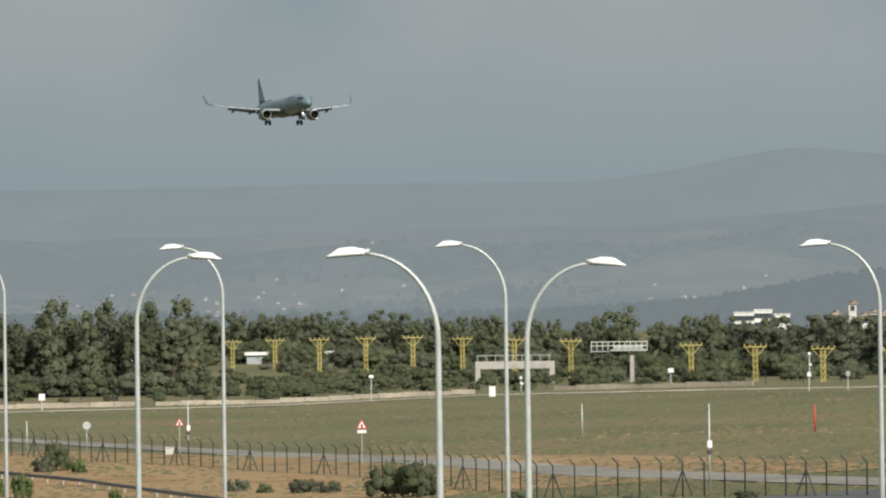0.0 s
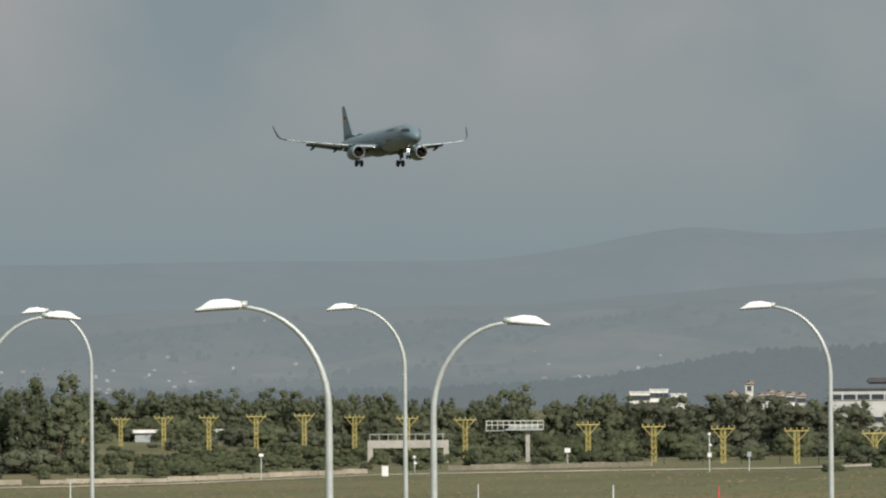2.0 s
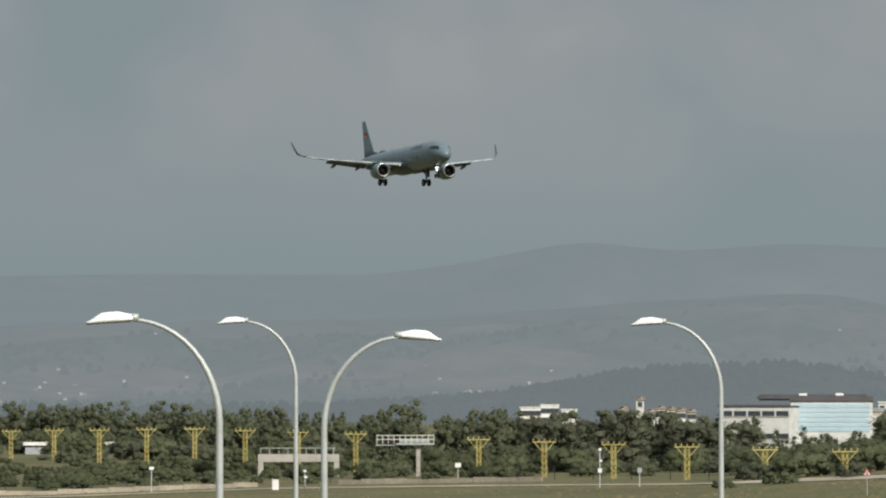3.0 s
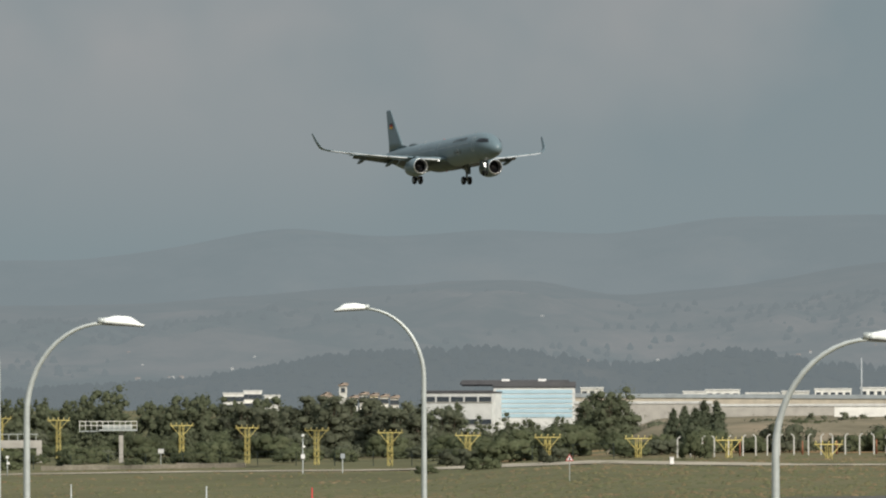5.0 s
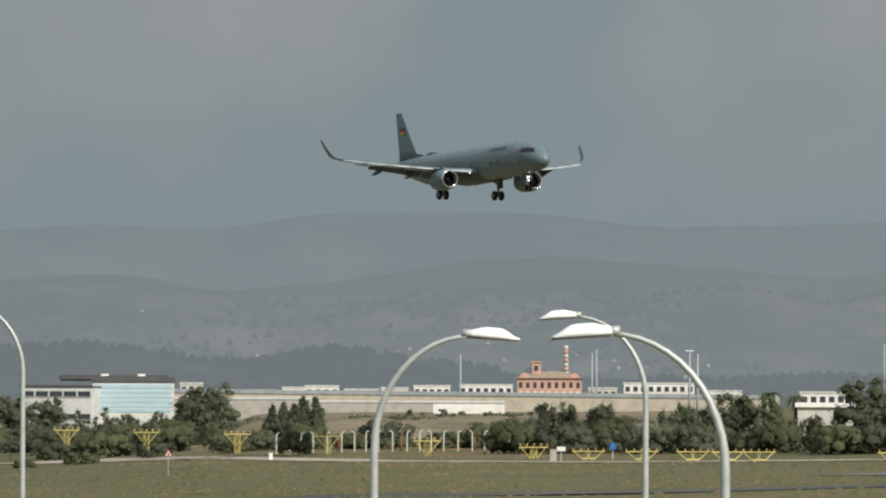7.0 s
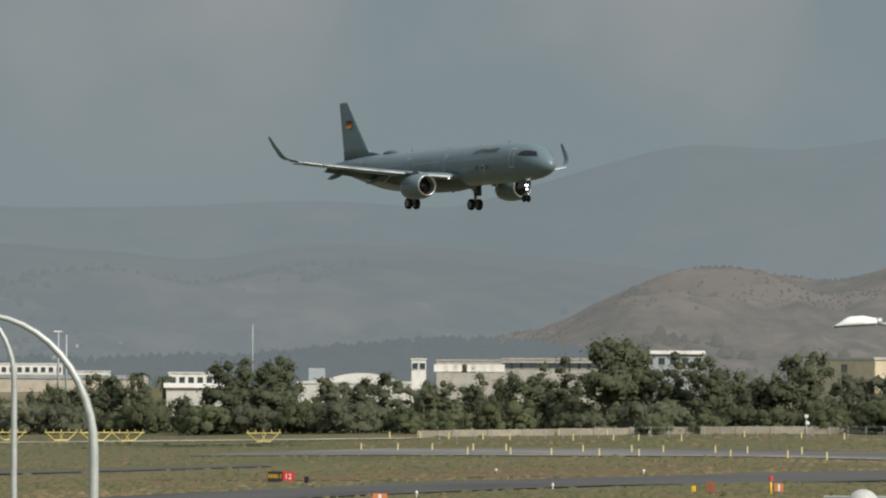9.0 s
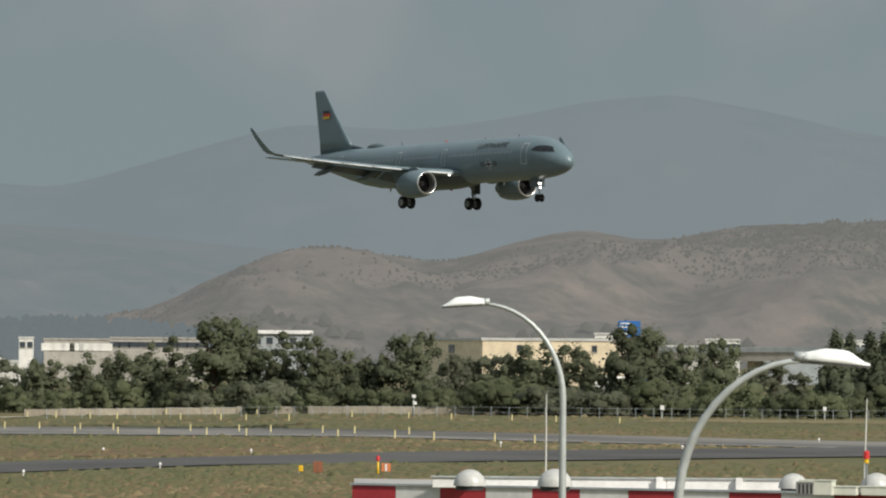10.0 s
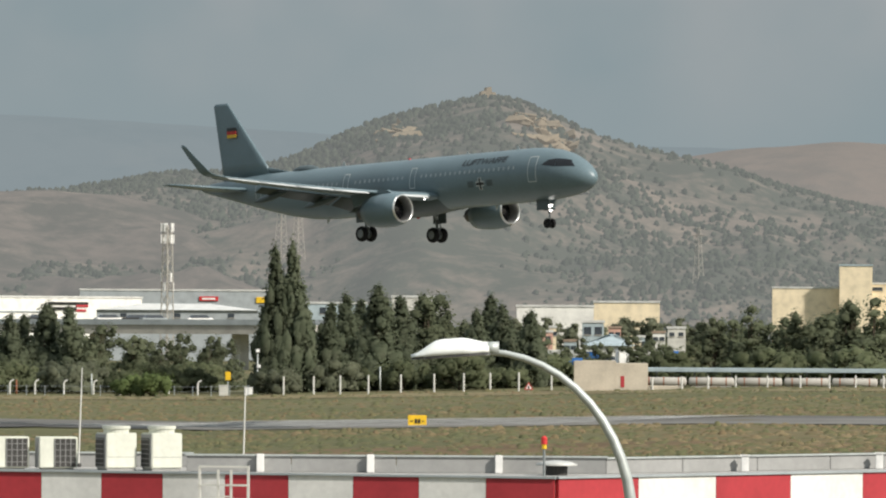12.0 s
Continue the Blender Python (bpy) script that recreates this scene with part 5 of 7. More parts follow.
def make_car(b, d, z, col, turn, big=False):
    car = empty("parked_car" if not big else "lorry", polar_m(b, d, z, turn), "car on the road, small and far" if not big else "white lorry on the road", "car" if not big else "lorry", "traffic")
    L, W, H = (4.3, 1.75, 0.75) if not big else (7.5, 2.4, 2.3)
    part("body", box(bmesh.new(), (-L / 2, -W / 2, 0.35), (L / 2, W / 2, 0.35 + H), bevel=0.15), M[col], car)
    if not big:
        bm = bmesh.new()
        loft(bm, [[Vector((x * s, y * s2, z)) for x, y in ((-1, -1), (1, -1), (1, 1), (-1, 1))] for s, s2, z in ((1.55, 0.80, 1.08), (1.05, 0.68, 1.55))])
        part("cabin", bm, M["pane_dark"], car)
    else:
        part("cab", box(bmesh.new(), (L / 2 + 0.1, -1.1, 0.4), (L / 2 + 2.0, 1.1, 2.4), bevel=0.15), M["sign_blue"], car)
    for x in (-L * 0.32, L * 0.32):
        for y in (-W / 2, W / 2):
            part("wheel", lathe(bmesh.new(), [(-0.1, 0.02), (-0.1, 0.3), (0.1, 0.3), (0.1, 0.02)], Matrix.Translation((x, y, 0.3)) @ Matrix.Rotation(math.pi / 2, 4, "Z"), 10), M["tyre"], car)


def polar_m(b, d, z, turn):
    return Matrix.Translation(polar(b, d, z)) @ Matrix.Rotation(radians(90 - b) + turn, 4, "Z")


for b, d, col, big in ((25.05, 1040, "sign_white", False), (25.2, 1045, "steel_grey", False), (24.95, 1040, "plaster_pale", False), (36.15, 980, "sign_white", True), (36.38, 985, "sign_white", False), (44.35, 1010, "sign_white", True), (45.2, 985, "sign_white", True), (45.9, 980, "sign_white", True), (46.1, 990, "sign_red", False), (45.6, 985, "sign_white", False)):
    make_car(b, d, lie(b, d), col, rv.uniform(-0.3, 0.3), big)
for b, col in ((40.1, "sign_white"), (40.6, "sign_black"), (41.2, "sign_white"), (41.45, "sign_black"), (41.6, "steel_grey"), (42.0, "sign_white")):
    d = float(np.interp(b, (36.4, 38.5, 40.5, 43.0), (1060, 1040, 1020, 1000)))
    make_car(b, d, spot(b, d, float(np.interp(b, (36.4, 38.5, 40.5, 43.0), (-38, -34, -29, -28)))).z, col, 0.35)


# ---- lattice mast and pylons ----
def make_lattice(name, label, b, d, e_top, base, top, mat, ground_z=None):
    g = on_ground(b, d) if ground_z is None else polar(b, d, ground_z)
    h = EYE_H + e_top * d / 11500 - g.z
    ob = empty(name, Matrix.Translation(g), label, "mast")
    for sx in (-1, 1):
        for sy in (-1, 1):
            part("leg", tube(bmesh.new(), [(sx * base, sy * base, -1), (sx * top, sy * top, h)], 0.11, 5), M[mat], ob)
    bm = bmesh.new()
    n = max(6, int(h / 2.2))
    for k in range(n):
        z0, z1 = h * k / n, h * (k + 1) / n
        w0, w1 = base + (top - base) * k / n, base + (top - base) * (k + 1) / n
        for a, c in (((-1, -1), (1, -1)), ((1, -1), (1, 1)), ((1, 1), (-1, 1)), ((-1, 1), (-1, -1))):
            tube(bm, [(a[0] * w0, a[1] * w0, z0), (c[0] * w1, c[1] * w1, z1)], 0.06, 4, False)
            tube(bm, [(c[0] * w0, c[1] * w0, z0), (a[0] * w1, a[1] * w1, z1)], 0.06, 4, False)
    part("bracing", bm, M[mat], ob)
    return ob, h


lt, lh = make_lattice("telecom_mast", "pale lattice telecom mast with antenna panels", 41.72, 1150, 147, 0.9, 0.55, "concrete")
for k, (z, n) in enumerate(((0.985, 5), (0.90, 6), (0.62, 3), (0.55, 3))):
    for i in range(n):
        a = 2 * math.pi * i / n + k
        part("antenna_panel", box(bmesh.new(), (-0.16, -0.1, -0.8), (0.16, 0.1, 0.8), Matrix.Translation((1.1 * math.cos(a), 1.1 * math.sin(a), lh * z)) @ Matrix.Rotation(a + 1.57, 4, "Z"), bevel=0.03), M["sign_white"], lt)
for b, e0, e1 in ((42.72, 154, 229), (42.87, 154, 214), (46.40, 80, 150), (36.0, 60, 110)):
    d = 2500
    py, ph = make_lattice("power_pylon", "thin grey lattice power pylon on the hillside", b, d, e1, 2.0, 0.4, "concrete", EYE_H + e0 * d / 11500 - 14)
    for z in (0.78, 0.88, 0.97):
        part("cross_arm", box(bmesh.new(), (-3.4, -0.15, ph * z), (3.4, 0.15, ph * z + 0.25)), M["concrete"], py)

# castle ruin on the summit
ruin = empty("castle_ruin", polar_m(44.53, 2950, EYE_H + 384 * 2950 / 11500 - 2.6, 0.3), "ruined ochre stone keep on the hill top", "ruin")
for x0, x1, h in ((-3.5, -1.0, 3.6), (-1.0, 1.6, 5.4), (1.6, 3.6, 3.2), (3.6, 5.5, 1.8)):
    bm = bmesh.new()
    loft(bm, [[Vector((x, y, z)) for x, y in ((x0, -2), (x1, -2), (x1, 2), (x0, 2))] for z in (-6, h * 0.7)] + [[Vector((x, y, h + 0.8 * noise.noise(Vector((x, y, 1))))) for x, y in ((x0 + 0.3, -1.8), (x1 - 0.2, -1.8), (x1 - 0.4, 1.8), (x0 + 0.2, 1.8))]])
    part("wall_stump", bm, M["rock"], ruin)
cliff_rnd = random.Random(9)
c_nd, c_nb, _ = castle_grid.shape
for (b_lo, b_hi), (j_lo, j_hi), n in (((44.8, 45.3), (28, 34), 60), ((43.6, 43.9), (31, 35), 14)):
    bm = bmesh.new()
    for k in range(n):
        i = int((cliff_rnd.uniform(b_lo, b_hi) - 38.6) / 17.4 * (c_nb - 1))
        c = Vector(castle_grid[cliff_rnd.randrange(j_lo, j_hi), i])
        s = cliff_rnd.uniform(1.6, 4.4)
        vs = []
        for q in range(9):
            v = Vector((cliff_rnd.gauss(0, 1), cliff_rnd.gauss(0, 1), cliff_rnd.gauss(0, 0.6))).normalized() * s * cliff_rnd.uniform(0.7, 1.1)
            vs.append(bm.verts.new(c + Vector((v.x * 1.6, v.y * 1.6, v.z))))
        bmesh.ops.convex_hull(bm, input=vs)
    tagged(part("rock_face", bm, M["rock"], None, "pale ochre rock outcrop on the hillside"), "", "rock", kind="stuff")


# ---- houses on the far slope ----
def house_proto(wall, roof, seed, label):
    r = random.Random(seed)
    w, dp, h = r.uniform(4.5, 7.5), r.uniform(4, 6), r.uniform(1.8, 2.6)
    ob = empty("hillside_house", Matrix(), label, "house", "hillside houses")
    part("wall", box(bmesh.new(), (-w / 2, -dp / 2, -2), (w / 2, dp / 2, h)), M[wall], ob)
    bm = bmesh.new()
    v = [bm.verts.new(p) for p in ((-w / 2 - .4, -dp / 2 - .4, h), (w / 2 + .4, -dp / 2 - .4, h), (w / 2 + .4, dp / 2 + .4, h), (-w / 2 - .4, dp / 2 + .4, h), (-w / 2 + 1.5, 0, h + 1.5), (w / 2 - 1.5, 0, h + 1.5))]
    for f in ((0, 1, 5, 4), (1, 2, 5), (2, 3, 4, 5), (3, 0, 4), (3, 2, 1, 0)):
        bm.faces.new([v[i] for i in f])
    part("roof", bm, M[roof], ob)
    for k in range(1):
        part("window", box(bmesh.new(), (-w * 0.3 + k * w * 0.45, -dp / 2 - 0.05, 1.0), (-w * 0.3 + k * w * 0.45 + 0.7, -dp / 2 + 0.05, 1.9)), M["hazed_roof"], ob)
    return ob


# house paints with haze added as grey-blue emission
for key, col in (("hazed_white", (0.80, 0.79, 0.74)), ("hazed_roof", (0.36, 0.25, 0.20)), ("hazed_cream", (0.66, 0.56, 0.46))):
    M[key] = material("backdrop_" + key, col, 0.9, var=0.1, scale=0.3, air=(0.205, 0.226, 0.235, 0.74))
protos = [house_proto("hazed_white", "hazed_roof", 1, "small white hillside house with a tiled roof"), house_proto("hazed_cream", "hazed_roof", 2, "small cream hillside house with a tiled roof"), house_proto("hazed_white", "hazed_white", 3, "small white hillside house with a flat roof")]
hr = random.Random(17)
placed = 0
nd, nb, _ = low_grid.shape
first = set()
while placed < 290:
    j = min(nd - 8, 9 + int(abs(hr.gauss(0, 6))))
    i = hr.randrange(80, 240)
    p = Vector(low_grid[j, i]) + Vector((hr.uniform(-4, 4), hr.uniform(-4, 4), 0))
    if noise.noise(p * 0.005) < hr.uniform(-0.2, 0.35):
        continue
    k = hr.randrange(3)
    b, d = bearing_of(p.x, p.y)
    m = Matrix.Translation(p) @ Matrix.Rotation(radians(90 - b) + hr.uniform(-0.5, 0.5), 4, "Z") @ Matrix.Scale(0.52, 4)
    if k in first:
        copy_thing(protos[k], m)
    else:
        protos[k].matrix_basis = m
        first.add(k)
    placed += 1


# ---- airfield furniture ----
# radar platform on one column
plat = empty("radar_platform", polar_m(19.3, 1050, lie(19.3, 1050), 0), "grey steel platform with railings on one column", "platform")
pz = EYE_H - 108 * 1050 / 11500 - lie(19.3, 1050)
part("column", box(bmesh.new(), (-0.35, -0.35, -0.3), (0.35, 0.35, pz), bevel=0.05), M["concrete"], plat)
part("deck", box(bmesh.new(), (-3.6, -1.2, pz), (2.6, 1.2, pz + 0.25), bevel=0.03), M["galv"], plat)
part("walkway", box(bmesh.new(), (-6.8, -0.7, pz - 0.1), (-3.5, 0.7, pz + 0.05)), M["galv"], plat)
for k in range(11):
    x = -6.7 + k * 0.92
    part("rail_post", box(bmesh.new(), (x, -1.2, pz + 0.2), (x + 0.09, -1.1, pz + 1.55)), M["fence_white"], plat)
for z in (0.85, 1.5):
    part("rail", box(bmesh.new(), (-6.8, -1.22, pz + z), (2.6, -1.12, pz + z + 0.1)), M["fence_white"], plat)
part("cabinet", box(bmesh.new(), (-2.9, -0.6, pz + 0.25), (1.8, 0.8, pz + 1.0), bevel=0.05), M["galv"], plat)
# concrete portal
port = empty("concrete_portal", polar_m(18.24, 1072, lie(18.24, 1072), 0), "pale concrete portal frame with a low side wall", "concrete frame")
hz = EYE_H - 124 * 1072 / 11500 - lie(18.24, 1072)
part("beam", box(bmesh.new(), (-6.6, -0.6, hz - 1.3), (6.8, 0.6, hz), bevel=0.05), M["concrete"], port)
for x in (-6.6, 5.9):
    part("leg", box(bmesh.new(), (x, -0.6, -0.3), (x + 0.9, 0.6, hz - 1.28), bevel=0.05), M["concrete"], port)
for k in range(9):
    part("rail_post", box(bmesh.new(), (-6.2 + k * 1.5, -0.55, hz), (-6.1 + k * 1.5, -0.45, hz + 1.0)), M["galv"], port)
part("rail", box(bmesh.new(), (-6.3, -0.56, hz + 0.95), (6.2, -0.44, hz + 1.05)), M["galv"], port)

# low approach bars close to the threshold
for b in (26.95, 27.42, 27.87, 28.18, 28.45, 29.65):
    d = 351.6 / math.sin(radians(b))
    g = on_ground(b, d)
    bar = empty("approach_bar", Matrix.Translation(g), "low yellow approach light bar on short struts", "light bar", "approach bars")
    zt = EYE_H - 151 * d / 11500 - g.z
    part("cross_bar", box(bmesh.new(), (-0.06, -2.2, zt - 0.11), (0.06, 2.2, zt)), M["mast_yellow"], bar)
    part("lower_bar", box(bmesh.new(), (-0.1, -0.9, 0.15), (0.1, 0.9, 0.3)), M["mast_yellow"], bar)
    for s in (-1, 1):
        part("strut", tube(bmesh.new(), [(0, s * 0.5, -0.1), (0, s * 1.9, zt - 0.1)], 0.055, 6), M["mast_yellow"], bar)
        part("strut", tube(bmesh.new(), [(0, s * 0.5, -0.1), (0, -s * 0.3, zt - 0.1)], 0.045, 6), M["mast_yellow"], bar)
    for k in range(5):
        part("approach_light", tube(bmesh.new(), [(0, (k - 2) * 1.0, zt), (0, (k - 2) * 1.0, zt + 0.32)], 0.055, 6), M["mast_yellow"], bar)

# threshold stakes
stake_bm = tube(bmesh.new(), [(0, 0, -0.05), (0, 0, 0.72)], 0.075, 6)
stake = part("pole", stake_bm, M["fence_white"], None)
first_stake = empty("marker_stake", Matrix(), "short pale yellow marker stake in the grass", "marker", "threshold stakes")
stake.parent = first_stake
M["stake"] = material("stake_paint", (0.66, 0.58, 0.30), 0.7, var=0.2, scale=2)
stake.data.materials[0] = M["stake"]
k = 0
for y, xs in ((392, np.arange(-640, -520, 9.5)), (372, np.arange(-625, -560, 6.5)), (330, np.arange(-560, -470, 7.0)), (318, np.arange(-520, -440, 7.5))):
    for i, x in enumerate(xs):
        if i % 7 == 5:
            continue
        m = Matrix.Translation(ground_xy(float(x), y + 0.6 * math.sin(3 * i)))
        if k == 0:
            first_stake.matrix_basis = m
        else:
            copy_thing(first_stake, m)
        k += 1

# white fence posts with bent tops
for seed, (b0, b1, d, e_top, step, bent) in enumerate(((24.2, 26.6, 860, -121, 0.115, 1), (39.9, 42.0, 716, -127, 0.235, 1), (42.75, 45.25, 700, -119, 0.265, 0), (46.0, 49.0, 690, -116, 0.26, 0))):
    proto = None
    b, k = b0, 0
    while b < b1:
        g = on_ground(b, d)
        h = EYE_H + e_top * d / 11500 - g.z
        if proto is None:
            proto = empty("fence_post", Matrix(), "weathered white concrete fence post", "fence post", "white fence posts")
            bm = tube(bmesh.new(), [(0, 0, -0.2), (0, 0, h - 0.4), (0.12 * bent, 0, h - 0.15), (0.42 * bent, 0, h)] if bent else [(0, 0, -0.2), (0, 0, h)], 0.10, 6)
            part("post", bm, M["fence_white"] if seed != 0 else M["plaster_pale"], proto)
            proto.matrix_basis = Matrix.Translation(g) @ Matrix.Rotation(radians(90 - b), 4, "Z")
        else:
            c = copy_thing(proto, Matrix.Translation(g) @ Matrix.Rotation(radians(90 - b) + (math.pi if seed == 0 and k % 3 == 0 else 0), 4, "Z"))
        b += step * (1.0 + 0.12 * math.sin(5 * k))
        k += 1
for b, e in ((24.42, -128), (24.75, -126), (25.3, -128), (25.6, -128), (25.95, -126), (26.3, -127), (39.95, -127), (40.4, -127), (42.75, -122)):
    d = 862 if b < 30 else 714
    make_pole("fence_post", "rusty red fence post", "fence post", b, d, e, 0.13, "rust")


def make_wire_fence(label, line, h, step, r, mat, wires, bent=0.0, braces=0, group=""):
    """Posts along a line with thin wires between; top arms may bend over."""
    pts = [on_ground(b, d) for b, d in line]
    dense = []
    for p, q, (b0, d0), (b1, d1) in zip(pts, pts[1:], line, line[1:]):
        n = max(1, round((b1 - b0) / step))
        dense += [(b0 + (b1 - b0) * i / n, d0 + (d1 - d0) * i / n) for i in range(n)]
    fence = empty("fence", Matrix.Translation(pts[0]), label, "fence", kind="structure")
    o = pts[0]
    bm = tube(bmesh.new(), [(0, 0, -0.2), (0, 0, h * 0.84), (-bent, 0, h)], r, 6)
    me = bpy.data.meshes.new("fence_post")
    bm.to_mesh(me)
    bm.free()
    me.materials.append(M[mat])
    places = [on_ground(b, d) for b, d in dense]
    for k, (p, (b, d)) in enumerate(zip(places, dense)):
        shared("fence_post", me, fence, Matrix.Translation(p - o) @ Matrix.Rotation(radians(90 - b), 4, "Z"))
        if braces and k % braces == 2:
            for s in (-1, 1):
                part("brace", tube(bmesh.new(), [(s * 0.75, 0, -0.1), (0, 0, h * 0.66)], r * 0.9, 5), M[mat], fence).matrix_basis = Matrix.Translation(p - o) @ Matrix.Rotation(radians(90 - b), 4, "Z")
    for z, rr in wires:
        bm = bmesh.new()
        for p, q in zip(places, places[1:]):
            tube(bm, [p - o + Vector((0, 0, z)), q - o + Vector((0, 0, z))], rr, 3, False)
        part("wire", bm, M[mat], fence)
    return fence


WIRES = [(0.17 * k, 0.014) for k in range(1, 15)]
make_wire_fence("dark green security fence with angled post tops", [(13.0, 690), (13.56, 671), (14.49, 635), (15.49, 608), (16.72, 561), (17.44, 524), (17.77, 500), (18.25, 477)], 2.95, 0.108, 0.062, "fence_dark", WIRES, 0.42, 6)
make_wire_fence("dark green security fence beside the perimeter road", [(18.3, 470), (18.6, 462), (19.2, 458), (20.0, 447), (21.7, 424), (23.5, 405)], 2.95, 0.185, 0.062, "fence_dark", WIRES, 0.42, 6)
make_wire_fence("thin grey boundary fence before the trees", [(31.2, 708), (34, 712), (37.5, 706), (40, 705), (42.6, 703)], 1.15, 0.16, 0.035, "steel_grey", [(0.5, 0.012), (1.05, 0.016)])
make_wire_fence("thin dark boundary fence along the gravel track", [(13.0, 960), (16, 985), (18.2, 1005), (20.5, 985), (22.2, 940), (24, 850)], 2.1, 0.34, 0.06, "fence_dark", [(0.7, 0.015), (1.4, 0.015), (2.05, 0.02)])
# low pale wall along the track
for b0, b1, d0, d1, h in ((12.4, 14.9, 948, 965, 0.75), (15.0, 17.9, 968, 985, 0.7), (18.6, 20.5, 988, 968, 0.7), (31.0, 33.5, 735, 735, 0.8), (33.5, 36.4, 733, 726, 0.75)):
    m, w, z = facing(b0, b1, d0, d1)
    wl_ = new("low_wall")
    wl_.matrix_basis = m
    tagged(wl_, "low pale rubble wall along the field edge", "wall", kind="structure")
    for k in range(int(w / 4)):
        g = ground_xy(*(m @ Vector((k * 4 + 2, 0, 0))).xy).z - z
        part("wall_block", box(bmesh.new(), (k * 4, -0.2, g - 0.4), (k * 4 + 3.97, 0.2, g + h * rv.uniform(0.8, 1.1)), bevel=0.04), M["gravel"], wl_)


def text_mesh(body, size, mat, name="lettering"):
    cu = bpy.data.curves.new(name, "FONT")
    cu.body, cu.size, cu.align_x, cu.align_y, cu.extrude = body, size, "CENTER", "CENTER", 0.008
    tmp = bpy.data.objects.new(name, cu)
    scene.collection.objects.link(tmp)
    bpy.context.view_layer.update()
    me = bpy.data.meshes.new_from_object(tmp.evaluated_get(bpy.context.evaluated_depsgraph_get()))
    bpy.data.objects.remove(tmp)
    me.materials.clear()
    me.materials.append(M[mat])
    return me


# taxiway sign: black field with yellow letters, red field with white figures
sg = empty("taxiway_sign", polar_m(29.805, 505, lie(29.8, 505), 0.0), "black and red taxiway holding position sign", "airfield sign")
zb = EYE_H - 238 * 505 / 11500 - lie(29.8, 505)
for x0, x1, mt in ((-1.02, 0.12, "sign_black"), (0.12, 1.02, "sign_red")):
    part("panel", box(bmesh.new(), (x0, -0.1, zb), (x1, 0.1, zb + 0.8), bevel=0.02), M[mt], sg)
shared("lettering", text_mesh("HW-1", 0.52, "sign_yellow"), sg, Matrix.Translation((-0.45, -0.115, zb + 0.4)) @ Matrix.Rotation(math.pi / 2, 4, "X") @ Matrix.Diagonal((0.8, 1, 1, 1)))
shared("lettering", text_mesh("12", 0.58, "sign_white"), sg, Matrix.Translation((0.55, -0.115, zb + 0.4)) @ Matrix.Rotation(math.pi / 2, 4, "X"))
for x in (-0.8, -0.1, 0.8):
    part("leg", box(bmesh.new(), (x - 0.04, -0.05, -0.1), (x + 0.04, 0.05, zb)), M["steel_grey"], sg)
# yellow direction sign with bars
ys = empty("direction_sign", polar_m(43.93, 500, lie(43.93, 500), 0.0), "yellow taxiway direction sign with dark bars", "airfield sign")
zb = EYE_H - 207 * 500 / 11500 - lie(43.93, 500)
part("panel", box(bmesh.new(), (-0.72, -0.1, zb), (0.72, 0.1, zb + 0.92), bevel=0.03), M["sign_yellow"], ys)
for x0, x1, z0, z1 in ((-0.55, -0.32, 0.42, 0.50), (-0.2, -0.02, 0.3, 0.62), (0.04, 0.24, 0.3, 0.62), (0.36, 0.50, 0.42, 0.50)):
    part("bar", box(bmesh.new(), (x0, -0.125, zb + z0), (x1, -0.105, zb + z1)), M["sign_black"], ys)
for x in (-0.5, 0.5):
    part("leg", box(bmesh.new(), (x - 0.04, -0.05, -0.1), (x + 0.04, 0.05, zb)), M["steel_grey"], ys)
# small orange and dark marker boards
for b, e_b, w, h, mt in ((30.675, -278, 0.95, 0.72, "orange_sign"), (33.59, -255, 0.62, 0.75, "rust"), (33.44, -253, 0.3, 0.4, "sign_yellow"), (34.19, -252, 0.62, 0.55, "orange_sign"), (30.03, -240, 0.36, 0.5, "sign_black")):
    z0 = lie(b, 450)
    d = (EYE_H - z0 - 0.12) * 11500 / -e_b
    mk = empty("marker_board", polar_m(b, d, lie(b, d), 0.0), "small weathered airfield marker board", "airfield sign")
    part("panel", box(bmesh.new(), (-w / 2, -0.08, 0.12), (w / 2, 0.08, 0.12 + h), bevel=0.02), M[mt], mk)
    part("face_bar", box(bmesh.new(), (-w * 0.1, -0.10, 0.16), (w * 0.12, -0.085, 0.08 + h)), M["sign_white"] if mt == "orange_sign" else M[mt], mk)
    for x in (-w * 0.35, w * 0.35):
        part("leg", box(bmesh.new(), (x - 0.03, -0.04, -0.1), (x + 0.03, 0.04, 0.14)), M["steel_grey"], mk)
ob, h = make_pole("warning_light", "red obstacle light on a short yellow post", "obstacle light", 34.12, 425, -232, 0.09, "sign_yellow")
part("lens", tube(bmesh.new(), [(0, 0, h), (0, 0, h + 0.3)], [0.16, 0.1], 10), M["sign_red"], ob)
# little white edge lights in the grass
for b, d in ((31.7, 515), (33.0, 500), (32.2, 455), (38.0, 560), (36.8, 520), (35.2, 530), (29.0, 440), (31.0, 440)):
    lt_ = empty("edge_light", Matrix.Translation(on_ground(b, d)), "small white taxiway edge light", "edge light", "edge lights")
    part("stem", tube(bmesh.new(), [(0, 0, -0.05), (0, 0, 0.28)], 0.04, 6), M["sign_white"], lt_)
    part("cap", tube(bmesh.new(), [(0, 0, 0.26), (0, 0, 0.42)], [0.11, 0.07], 8), M["sign_white"], lt_)


